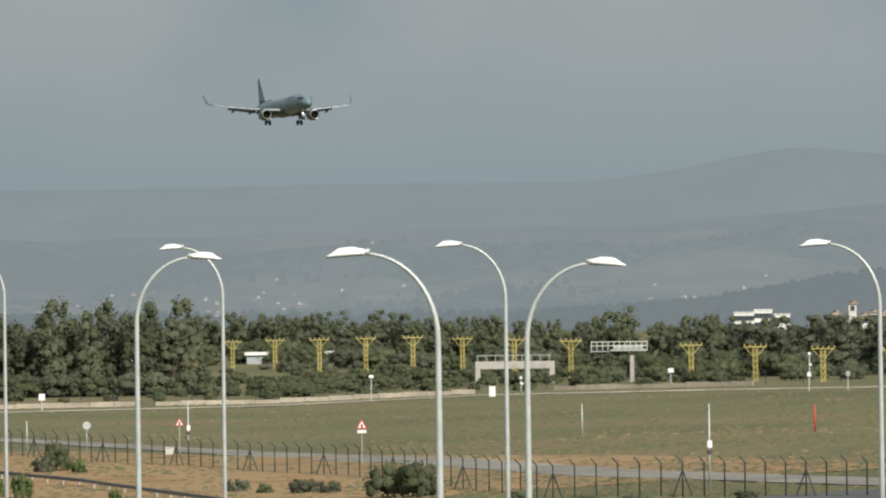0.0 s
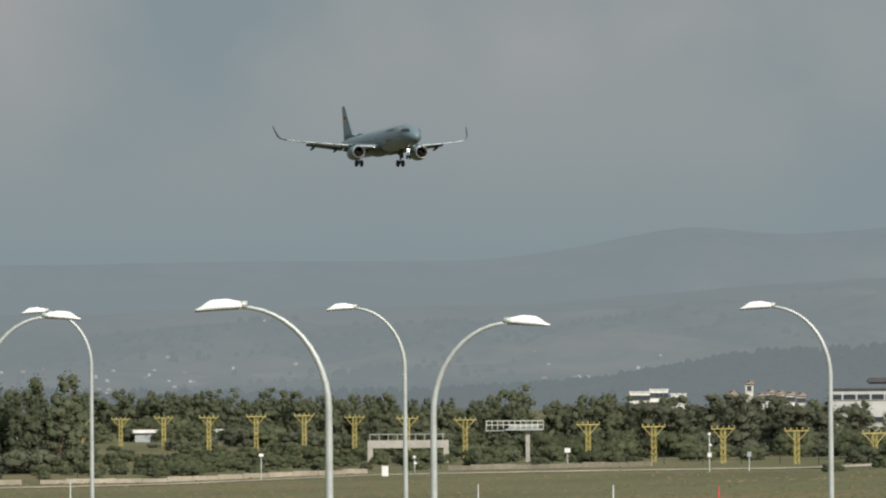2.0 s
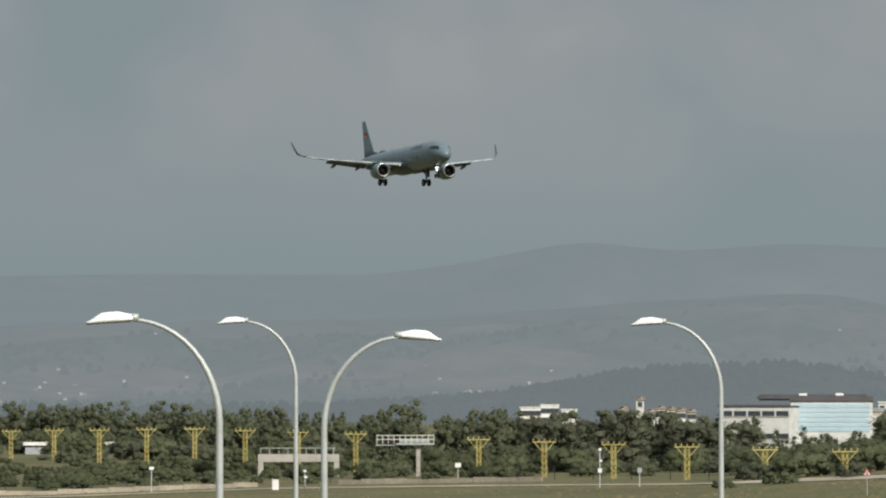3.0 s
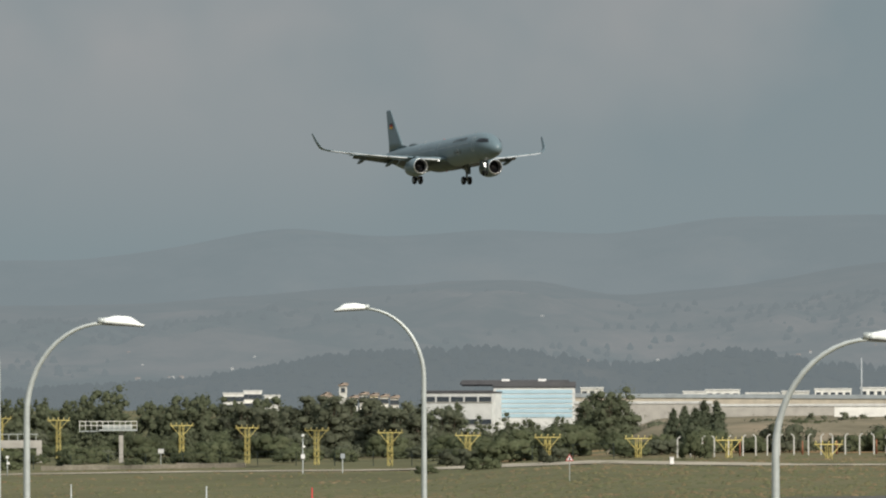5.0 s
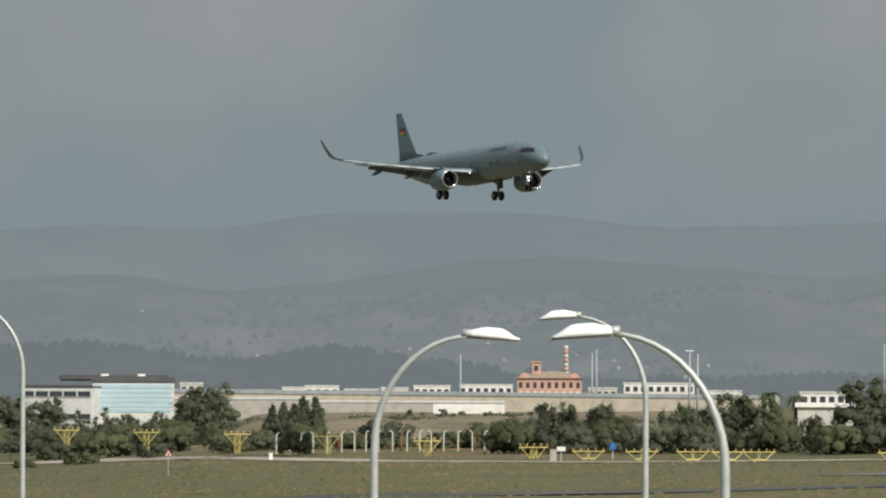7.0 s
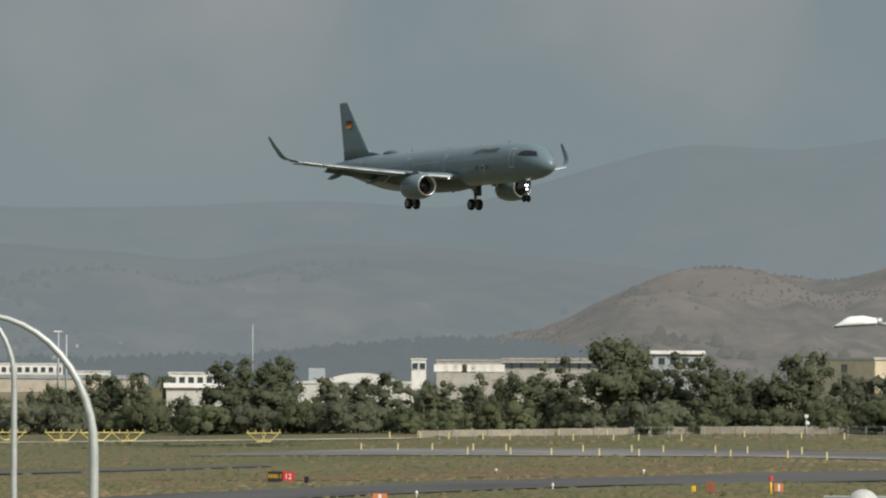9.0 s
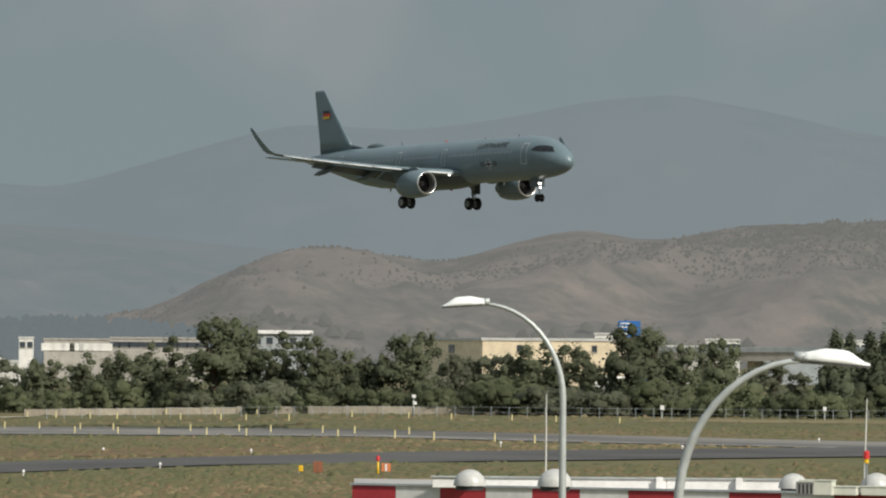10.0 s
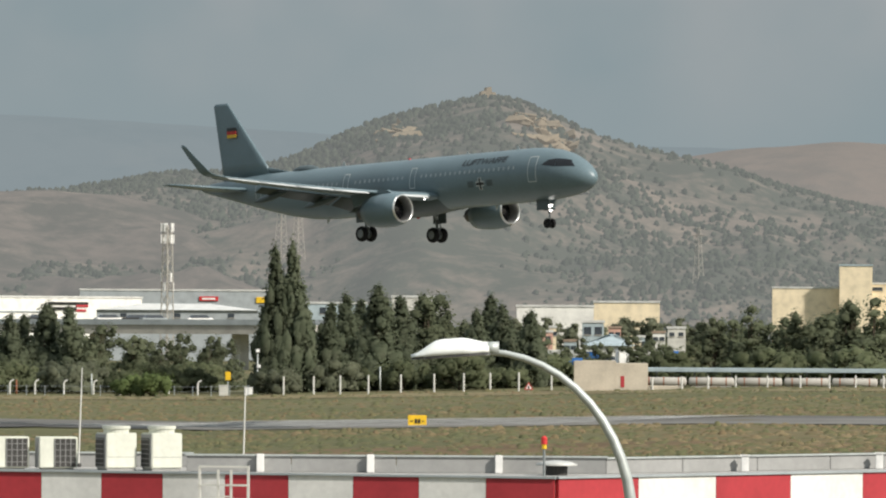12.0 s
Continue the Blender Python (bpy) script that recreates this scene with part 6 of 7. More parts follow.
# road signs, poles and boxes
def make_triangle_sign(b, d, e_mid, size, plate):
    g = on_ground(b, d)
    zc = EYE_H + e_mid * d / 11500 - g.z
    s = empty("warning_sign", polar_m(b, d, g.z, 0), "triangular red and white warning sign on a post", "road sign", "warning signs")
    part("post", tube(bmesh.new(), [(0, 0.05, -0.2), (0, 0.05, zc + size * 0.3)], 0.04, 6), M["galv"], s)
    for k, (sc, mt) in enumerate(((1.0, "sign_red"), (0.70, "sign_white"))):
        bm = bmesh.new()
        tri = [Vector((math.sin(a) * size * 0.6 * sc, 0, math.cos(a) * size * 0.6 * sc)) for a in (0, 2.094, 4.189)]
        loft(bm, [[p + Vector((0, -0.02 * k - 0.02, zc)) for p in tri], [p + Vector((0, -0.02 * k, zc)) for p in tri]])
        part("face" if k else "border", bm, M[mt], s)
    part("symbol", box(bmesh.new(), (-0.09 * size, -0.055, zc - 0.2 * size), (0.09 * size, -0.045, zc + 0.16 * size)), M["sign_black"], s)
    if plate:
        part("plate", box(bmesh.new(), (-0.42 * size, -0.03, zc - 0.72 * size), (0.42 * size, 0.0, zc - 0.42 * size)), M["sign_white"], s)


make_triangle_sign(15.19, 640, -229, 0.9, False)
make_triangle_sign(16.85, 600, -238, 1.0, True)
make_triangle_sign(23.25, 720, -159, 0.85, False)
make_triangle_sign(44.91, 690, -135, 0.9, False)
for b, d, e in ((14.35, 660, -231),):
    ob, h = make_pole("round_sign", "round grey back of a road sign on a post", "road sign", b, d, e, 0.05, "galv")
    part("disc", lathe(bmesh.new(), [(0.03, 0.02), (0.03, 0.42), (0.0, 0.42), (0.0, 0.02)], Matrix.Translation((0, -0.05, h)) @ Matrix.Rotation(-math.pi / 2, 4, "Z"), 20), M["galv"], ob)
for b, d, e, hd in ((15.27, 640, -190, "box"), (20.05, 455, -206, "box"), (18.86, 650, -202, None), (13.81, 680, -221, None)):
    make_pole("service_pole", "slim grey service pole in the grass", "pole", b, d, e, 0.085, "galv", hd)
ob, h = make_pole("warning_light", "slim red and white obstacle pole", "obstacle light", 20.98, 640, -209, 0.1, "sign_red")
for b, d, e, hd in ((42.52, 712, -75, "camera"), (39.57, 712, -88, "camera"), (34.43, 705, -120, "camera"), (41.06, 712, -116, None), (20.9, 960, -118, "camera"), (18.3, 950, -155, "camera"), (43.6, 716, -100, None)):
    make_pole("camera_pole", "grey camera pole at the fence", "pole", b, d, e, 0.11, "galv", hd)
for b, d, w, h, mt, lab in ((18.04, 950, 0.95, 1.5, "sign_white", "white equipment cabinet beside the track"), (26.64, 760, 0.8, 1.5, "concrete", "grey equipment cabinet by the threshold"), (42.22, 705, 1.0, 1.15, "plaster_pale", "pale equipment cabinet at the fence"), (42.44, 705, 0.9, 0.85, "sign_white", "white equipment cabinet at the fence"), (24.15, 800, 0.5, 0.9, "sign_white", "small white box at the field edge"), (15.1, 662, 0.9, 0.8, "plaster_pale", "pale box beside the perimeter road")):
    cb = empty("equipment_cabinet", polar_m(b, d, lie(b, d), 0), lab, "cabinet")
    part("body", box(bmesh.new(), (-w / 2, -0.3, 0.0), (w / 2, 0.3, h), bevel=0.03), M[mt], cb)
    part("lid", box(bmesh.new(), (-w / 2 - 0.04, -0.34, h), (w / 2 + 0.04, 0.34, h + 0.06), bevel=0.015), M[mt], cb)
    part("door", box(bmesh.new(), (-w * 0.42, -0.325, 0.12), (w * 0.42, -0.302, h - 0.08)), M[mt], cb)


def make_board(b, d, e0, e1, w, mat, label, posts=True):
    g = on_ground(b, d)
    z0, z1 = EYE_H + e0 * d / 11500 - g.z, EYE_H + e1 * d / 11500 - g.z
    s = empty("sign_board", polar_m(b, d, g.z, 0), label, "sign")
    part("panel", box(bmesh.new(), (-w / 2, -0.08, z0), (w / 2, 0.08, z1), bevel=0.03), M[mat], s)
    for x in ((-w * 0.35, w * 0.35) if w > 1.5 else (0.0,)):
        part("post", box(bmesh.new(), (x - 0.07, 0.08, -0.3), (x + 0.07, 0.2, z1)), M["galv"], s)
    if w > 2:
        for k in range(4):
            part("bar", box(bmesh.new(), (-w * 0.4, -0.1, z0 + (z1 - z0) * (0.14 + 0.22 * k)), (w * (0.1 + 0.08 * (k % 3)), -0.085, z0 + (z1 - z0) * (0.22 + 0.22 * k))), M["sign_white"], s)


make_board(36.325, 980, -10, 18, 3.4, "sign_blue", "big blue motorway sign with pale bars")
make_board(27.165, 780, -149, -137, 0.7, "sign_blue", "small square blue sign on a post")
make_board(26.71, 770, -152, -144, 1.0, "sign_white", "small white board at the field edge")
make_board(19.65, 1000, -148, -140, 0.9, "sign_white", "small white notice on the fence")
make_board(13.98, 930, -184, -172, 0.9, "sign_white", "small white notice board by the track")
make_board(16.95, 960, -151, -146, 0.7, "sign_white", "small white notice on the fence")
make_board(36.62, 706, -139, -131, 0.45, "sign_white", "small white notice on the fence")
make_board(38.05, 706, -139, -131, 0.4, "sign_white", "small white notice on the fence")
make_board(42.26, 712, -126, -111, 0.6, "sign_yellow", "small yellow sign on a post")
make_board(20.90, 900, -158, -150, 0.55, "sign_white", "small triangular plate sign")
make_board(21.25, 900, -158, -149, 0.6, "steel_grey", "small grey triangular sign")

# concrete blocks, tank wagons under a canopy
blk = empty("concrete_blockhouse", polar_m(45.33, 690, lie(45.5, 690), 0), "stained concrete blockhouse with a stepped top", "blockhouse")
for x0, x1, h in ((-0.3, 4.2, 3.2), (4.0, 7.6, 2.95), (7.6, 11.0, 0.55)):
    part("wall", box(bmesh.new(), (x0, 0, -0.4), (x1, 5, h), bevel=0.08), M["bunker"], blk)
part("tarpaulin", box(bmesh.new(), (-0.8, 1, 2.7), (1.0, 4, 3.45), bevel=0.35), M["sign_blue"], blk, "blue covered heap")
part("door_mark", box(bmesh.new(), (4.7, -0.03, 0.4), (5.1, 0.0, 1.6)), M["band_red"], blk)
for k in range(8):
    b = 46.1 + 0.42 * k
    z = EYE_H - 124 * 705 / 11500
    tank = empty("tank_wagon", polar_m(b, 705, lie(b, 705), 0), "dull pale tank wagon on a siding", "railway wagon", "tank wagons")
    hz = z - lie(b, 705)
    part("tank", lathe(bmesh.new(), [(-2.5, 0.05), (-2.42, 0.42), (-2.3, 0.5), (2.3, 0.5), (2.42, 0.42), (2.5, 0.05)], Matrix.Translation((0, 0, hz)), 16), M["concrete"], tank, "", False)
    part("cradle", box(bmesh.new(), (-2.2, -0.4, hz - 1.4), (2.2, 0.4, hz - 0.45), bevel=0.05), M["concrete"], tank)
    for x in (-1.6, 0.0, 1.6):
        part("band", lathe(bmesh.new(), [(x - 0.06, 0.515), (x + 0.06, 0.515)], Matrix.Translation((0, 0, hz)), 16), M["rust"], tank)
m, w, z = facing(45.7, 49.5, 712)
can = empty("siding_canopy", m, "long blue-grey flat canopy roof over the siding", "canopy")
zt = EYE_H - 99 * 712 / 11500 - z
part("roof", box(bmesh.new(), (-0.5, -2, zt - 0.45), (w, 3, zt), bevel=0.05), M["stripe_green"], can)
for k in range(12):
    part("post", box(bmesh.new(), (k * w / 11.5, 1.0, -0.5), (k * w / 11.5 + 0.2, 1.2, zt - 0.4)), M["steel_grey"], can)


# ---- the roof with red and white parapet ----
ROOF_Z = 4.42
p_w, p_c, p_e = polar(33.91, 211), polar(45.15, 196), polar(49.6, 214)
far_side = [polar(33.91, 221), polar(45.15, 212), polar(49.6, 224)]
bld = empty("roof_terrace_building", Matrix.Translation(p_w), "low airport building with a red and white striped parapet", "building")
bm = bmesh.new()
foot = [p_w, p_c, p_e, far_side[2], far_side[1], far_side[0]]
loft(bm, [[Vector((q.x, q.y, z)) - p_w for q in foot] for z in (-1.5, ROOF_Z - 0.02)])
part("wall", bm, M["plaster_pale"], bld)
bm = bmesh.new()
loft(bm, [[Vector((q.x, q.y, z)) - p_w for q in foot] for z in (ROOF_Z - 0.016, ROOF_Z)])
part("roof_deck", bm, M["roof_deck"], bld)
for a, c, n, flip in ((p_w, p_c, 23, 0), (p_c, p_e, 7, 0)):
    run = (c - a)
    ang = math.atan2(run.y, run.x)
    grow = 0.0165 if n > 10 else -0.01
    cum = [k + grow * k * (k - 1) / 2 for k in range(n + 1)]
    for k in range(n):
        o = a + run * (cum[k] / cum[n]) - p_w
        wdt = run.length * (cum[k + 1] - cum[k]) / cum[n]
        bm = box(bmesh.new(), (0.004, -0.14, 2.4), (wdt - 0.004, 0.0, ROOF_Z + 0.02), Matrix.Translation(o) @ Matrix.Rotation(ang, 4, "Z"), bevel=0.008)
        part("panel", bm, M["band_red"] if (k + flip) % 2 == 0 else M["band_white"], bld, "red painted panel" if (k + flip) % 2 == 0 else "white painted panel")
    bm = box(bmesh.new(), (-0.05, -0.2, ROOF_Z + 0.024), (run.length + 0.05, 0.12, ROOF_Z + 0.09), Matrix.Translation(a - p_w) @ Matrix.Rotation(ang, 4, "Z"))
    part("coping", bm, M["steel_grey"], bld)


def roof_m(b, d, turn=0.0):
    return polar_m(b, d, ROOF_Z, turn)


def upstand(b0, b1, d, h, mat, label, blocks=(), d1=None):
    p, q = polar(b0, d, ROOF_Z), polar(b1, d1 or d, ROOF_Z)
    ang = math.atan2(q.y - p.y, q.x - p.x)
    up_ = empty("roof_upstand", Matrix.Translation(p) @ Matrix.Rotation(ang, 4, "Z"), label, "parapet")
    L = (q - p).length
    n = max(1, int(L / 3.2))
    for k in range(n):
        part("panel", box(bmesh.new(), (k * L / n, 0, 0), ((k + 1) * L / n - 0.02, 0.18, h), bevel=0.012), M[mat], up_)
    part("coping", box(bmesh.new(), (-0.05, -0.06, h), (L + 0.05, 0.24, h + 0.05)), M["galv"], up_)
    for b in blocks:
        c = up_.matrix_basis.inverted() @ polar(b, d, ROOF_Z)
        part("vent_block", box(bmesh.new(), (c.x - 0.12, -0.22, 0), (c.x + 0.12, -0.01, h + 0.07), bevel=0.02), M["sign_white"], up_, "bright white vertical block")


upstand(34.6, 37.7, 209, 0.33, "sign_white", "low white roof upstand", (34.9, 35.7, 36.6, 37.3))
upstand(41.9, 45.6, 203, 0.50, "ac_side", "grey metal upstand with white blocks", (42.55, 43.52, 44.65))
upstand(45.6, 49.4, 203.2, 0.46, "ac_side", "grey metal upstand with white blocks along the end", (), 219)
for b, d in ((46.82, 207.4), (48.0, 212.2)):
    vb = empty("roof_vent", roof_m(b, d), "bright white vent block on the roof edge", "vent")
    part("block", box(bmesh.new(), (-0.12, -0.2, 0), (0.12, 0.0, 0.5), bevel=0.02), M["sign_white"], vb)
    part("cap", box(bmesh.new(), (-0.15, -0.23, 0.5), (0.15, 0.03, 0.54)), M["sign_white"], vb)
upstand(38.9, 41.95, 209, 0.42, "ac_side", "grey metal upstand behind the units", ())


def make_tall_unit(b):
    ac = empty("air_conditioner", roof_m(b, 204, radians(24)), "tall cream outdoor air-conditioning unit on the roof", "air conditioner", "roof units")
    w, d, h = 0.52, 0.42, 1.18
    part("casing", box(bmesh.new(), (-w, -d, 0.08), (w, d, h), bevel=0.025), M["ac_shell"], ac)
    part("side_panel", box(bmesh.new(), (-w - 0.012, -d + 0.02, 0.1), (-w - 0.002, d - 0.02, h - 0.04)), M["ac_side"], ac, "grey side panel")
    part("side_grille", box(bmesh.new(), (-w - 0.03, -d + 0.16, 0.14), (-w - 0.014, d - 0.06, h - 0.16)), M["ac_dark"], ac, "dark coil grille")
    for k in range(6):
        part("grille_bar", box(bmesh.new(), (-w - 0.045, -d + 0.16, 0.22 + 0.15 * k), (-w - 0.032, d - 0.06, 0.24 + 0.15 * k)), M["ac_side"], ac)
    part("fan_cowl", tube(bmesh.new(), [(0, 0, h), (0, 0, h + 0.10), (0, 0, h + 0.13), (0, 0, h + 0.22)], [0.40, 0.40, 0.44, 0.44], 20), M["ac_shell"], ac)
    part("seam", box(bmesh.new(), (-w + 0.05, -d - 0.006, 0.42), (w - 0.05, -d - 0.001, 0.435)), M["ac_side"], ac)
    part("plinth", box(bmesh.new(), (-w + 0.04, -d + 0.04, 0), (w - 0.04, d - 0.04, 0.08)), M["ac_side"], ac)


for b in (39.22, 39.67, 41.28, 41.68):
    make_tall_unit(b)
for b in (40.33, 40.755):
    ac = empty("air_conditioner", roof_m(b, 204.5, radians(14)), "low cream air-conditioning unit with a dark grille", "air conditioner", "roof units")
    part("casing", box(bmesh.new(), (-0.62, -0.28, 0.06), (0.62, 0.28, 1.04), bevel=0.025), M["ac_shell"], ac)
    part("side_panel", box(bmesh.new(), (-0.632, -0.25, 0.08), (-0.622, 0.25, 1.0)), M["ac_side"], ac)
    part("grille", box(bmesh.new(), (-0.14, -0.30, 0.10), (0.56, -0.285, 0.98)), M["ac_dark"], ac, "dark coil grille")
    for k in range(4):
        part("grille_bar", box(bmesh.new(), (-0.13 + 0.17 * k, -0.315, 0.10), (-0.11 + 0.17 * k, -0.302, 0.98)), M["ac_side"], ac)
    for k in range(4):
        part("grille_bar", box(bmesh.new(), (-0.14, -0.325, 0.24 + 0.19 * k), (0.56, -0.317, 0.255 + 0.19 * k)), M["ac_side"], ac)
    part("foot", box(bmesh.new(), (-0.5, -0.2, 0), (0.5, 0.2, 0.06)), M["ac_side"], ac)
M["dome"] = material("roof_dome_grey", (0.50, 0.50, 0.47), 0.35, var=0.12, scale=2)
for b, r, d in ((34.93, 0.52, 206), (35.68, 0.56, 206), (37.78, 0.48, 206), (38.51, 0.52, 206)):
    dm = empty("roof_ventilator", roof_m(b, d), "domed grey roof ventilator", "ventilator", "roof ventilators")
    part("dome", lathe(bmesh.new(), [(0.14 + r * math.sin(a), r * math.cos(a) + 0.001) for a in (math.pi / 2 * k / 8 for k in range(9))], Matrix.Rotation(-math.pi / 2, 4, "Y"), 24), M["dome"], dm, "", False)
    part("collar", tube(bmesh.new(), [(0, 0, 0), (0, 0, 0.15)], r * 0.86, 20), M["ac_dark"], dm)
for b, w, h, mt in ((38.0, 0.55, 0.45, "ac_shell"), (38.25, 0.4, 0.26, "ac_shell"), (38.52, 0.48, 0.27, "ac_shell"), (38.82, 0.45, 0.26, "ac_side"), (37.9, 0.3, 0.4, "ac_side")):
    bx = empty("roof_cabinet", roof_m(b, 203.5, radians(-15)), "small pale equipment cabinet on the roof", "cabinet")
    part("body", box(bmesh.new(), (-w, -0.25, 0), (w * 0.9, 0.25, h), bevel=0.02), M[mt], bx)
    part("lid", box(bmesh.new(), (-w - 0.02, -0.27, h), (w * 0.9 + 0.02, 0.27, h + 0.03)), M["ac_shell"], bx)
    if mt == "ac_side":
        for k in range(4):
            part("slot", box(bmesh.new(), (-w * 0.7 + 0.13 * k, -0.262, 0.05), (-w * 0.7 + 0.13 * k + 0.06, -0.252, h - 0.05)), M["ac_dark"], bx)
for b, e, lean, d in ((35.60, -113, 0.0, 206), (38.40, -116, 0.025, 206), (38.77, -112, 0.03, 207), (38.91, -115, -0.012, 207), (39.75, -109, 0.004, 208), (40.95, -105, 0.03, 208), (42.4, -136, 0.02, 207)):
    g = polar(b, d, ROOF_Z)
    h = EYE_H + e * d / 11500 - ROOF_Z
    wp = empty("whip_aerial", roof_m(b, d), "thin pale whip aerial on the roof", "aerial", "whip aerials")
    part("rod", tube(bmesh.new(), [(0, 0, 0), (lean * h, 0, h)], [0.028, 0.018], 6), M["fence_white"], wp)
    part("foot", tube(bmesh.new(), [(0, 0, 0), (0, 0, 0.12)], 0.09, 8), M["ac_dark"], wp)
for b, e, d in ((38.42, -222, 204), (45.05, -236, 199)):
    h = EYE_H + e * d / 11500 - ROOF_Z
    bc = empty("obstruction_light", roof_m(b, d), "red obstruction light on a yellow-brown stem", "obstruction light")
    part("stem", tube(bmesh.new(), [(0, 0, 0), (0, 0, h - 0.1)], 0.04, 8), M["strut"], bc)
    part("collar", tube(bmesh.new(), [(0, 0, h - 0.14), (0, 0, h)], 0.075, 10), M["sign_yellow"], bc)
    part("lens", tube(bmesh.new(), [(0, 0, h), (0, 0, h + 0.2), (0, 0, h + 0.26)], [0.1, 0.095, 0.04], 12), M["sign_red"], bc)
ds = empty("roof_extractor", roof_m(45.16, 201), "flat grey mushroom extractor on the roof", "ventilator")
part("cap", lathe(bmesh.new(), [(0.30, 0.64), (0.34, 0.66), (0.42, 0.45), (0.46, 0.15), (0.47, 0.01)], Matrix.Rotation(-math.pi / 2, 4, "Y"), 24), M["dome"], ds, "", False)
part("neck", tube(bmesh.new(), [(0, 0, 0), (0, 0, 0.34)], 0.34, 16), M["ac_dark"], ds)
# ladder cage
ld = empty("roof_ladder", polar_m(42.23, 197.5, ROOF_Z - 3.0, radians(-10)), "white steel ladder cage at the parapet", "ladder")
for x in (-0.75, -0.18, 0.22, 0.75):
    part("upright", box(bmesh.new(), (x - 0.035, -0.04, -2.8), (x + 0.035, 0.04, 3.3 if abs(x) > 0.5 else 3.2)), M["fence_white"], ld)
for z in (3.26, 2.7):
    part("hoop", box(bmesh.new(), (-0.78, -0.05, z), (0.78, 0.05, z + 0.06)), M["fence_white"], ld)
for k in range(16):
    part("rung", box(bmesh.new(), (-0.17, -0.03, -2.4 + 0.34 * k), (0.21, 0.03, -2.4 + 0.34 * k + 0.05)), M["fence_white"], ld)
part("bracket", box(bmesh.new(), (-0.7, 0.0, 2.2), (0.7, 0.9, 2.3)), M["fence_white"], ld)

# crash barrier in the lower corner
rail = empty("crash_barrier", Matrix.Translation(on_ground(13.2, 592)), "grey steel crash barrier along a lane", "barrier", kind="structure")
pts = [on_ground(b, d) - on_ground(13.2, 592) for b, d in ((13.2, 592), (13.55, 580), (14.25, 552), (14.95, 517), (15.6, 490))]
bm = bmesh.new()
loft(bm, [[p + Vector((0, 0, z)) + Vector((0, y, 0)) for y, z in ((0, 0.45), (-0.06, 0.52), (0, 0.6), (-0.06, 0.68), (0, 0.76), (0.03, 0.76), (0.03, 0.45))] for p in pts])
part("beam", bm, M["titan"], rail)
for p, q in zip(pts, pts[1:]):
    for k in range(5):
        part("post", box(bmesh.new(), (-0.05, 0.03, -0.2), (0.05, 0.12, 0.7), Matrix.Translation(p.lerp(q, k / 5))), M["galv"], rail)


# ---- trees ----
def leaves(rnd, centre, size, count, leaf):
    """Small crossed leaf blades in a lump round a centre."""
    out = []
    for _ in range(count):
        v = Vector((rnd.gauss(0, 1), rnd.gauss(0, 1), rnd.gauss(0, 1))).normalized() * rnd.uniform(0.55, 1.30)
        p = centre + Vector((v.x * size[0], v.y * size[0], v.z * size[1]))
        n = (v + Vector((rnd.uniform(-.8, .8), rnd.uniform(-.8, .8), rnd.uniform(0.1, 1.4)))).normalized()
        a = n.orthogonal().normalized()
        a.rotate(Matrix.Rotation(rnd.uniform(0, 6.28), 3, n))
        b = n.cross(a)
        s = leaf * rnd.uniform(0.6, 1.3)
        out.append(((v * 0.9 + Vector((0, 0, 0.75))).normalized(), p + a * s, p + b * s * 0.6 + n * s * 0.15, p - a * s, p - b * s * 0.6 + n * s * 0.1))
    return out


def clump_shape():
    bm = bmesh.new()
    bmesh.ops.create_icosphere(bm, subdivisions=1, radius=1.0)
    vs = [v.co.copy() for v in bm.verts]
    fs = [tuple(v.index for v in f.verts) for f in bm.faces]
    bm.free()
    return vs, fs


CLUMP_V, CLUMP_F = clump_shape()


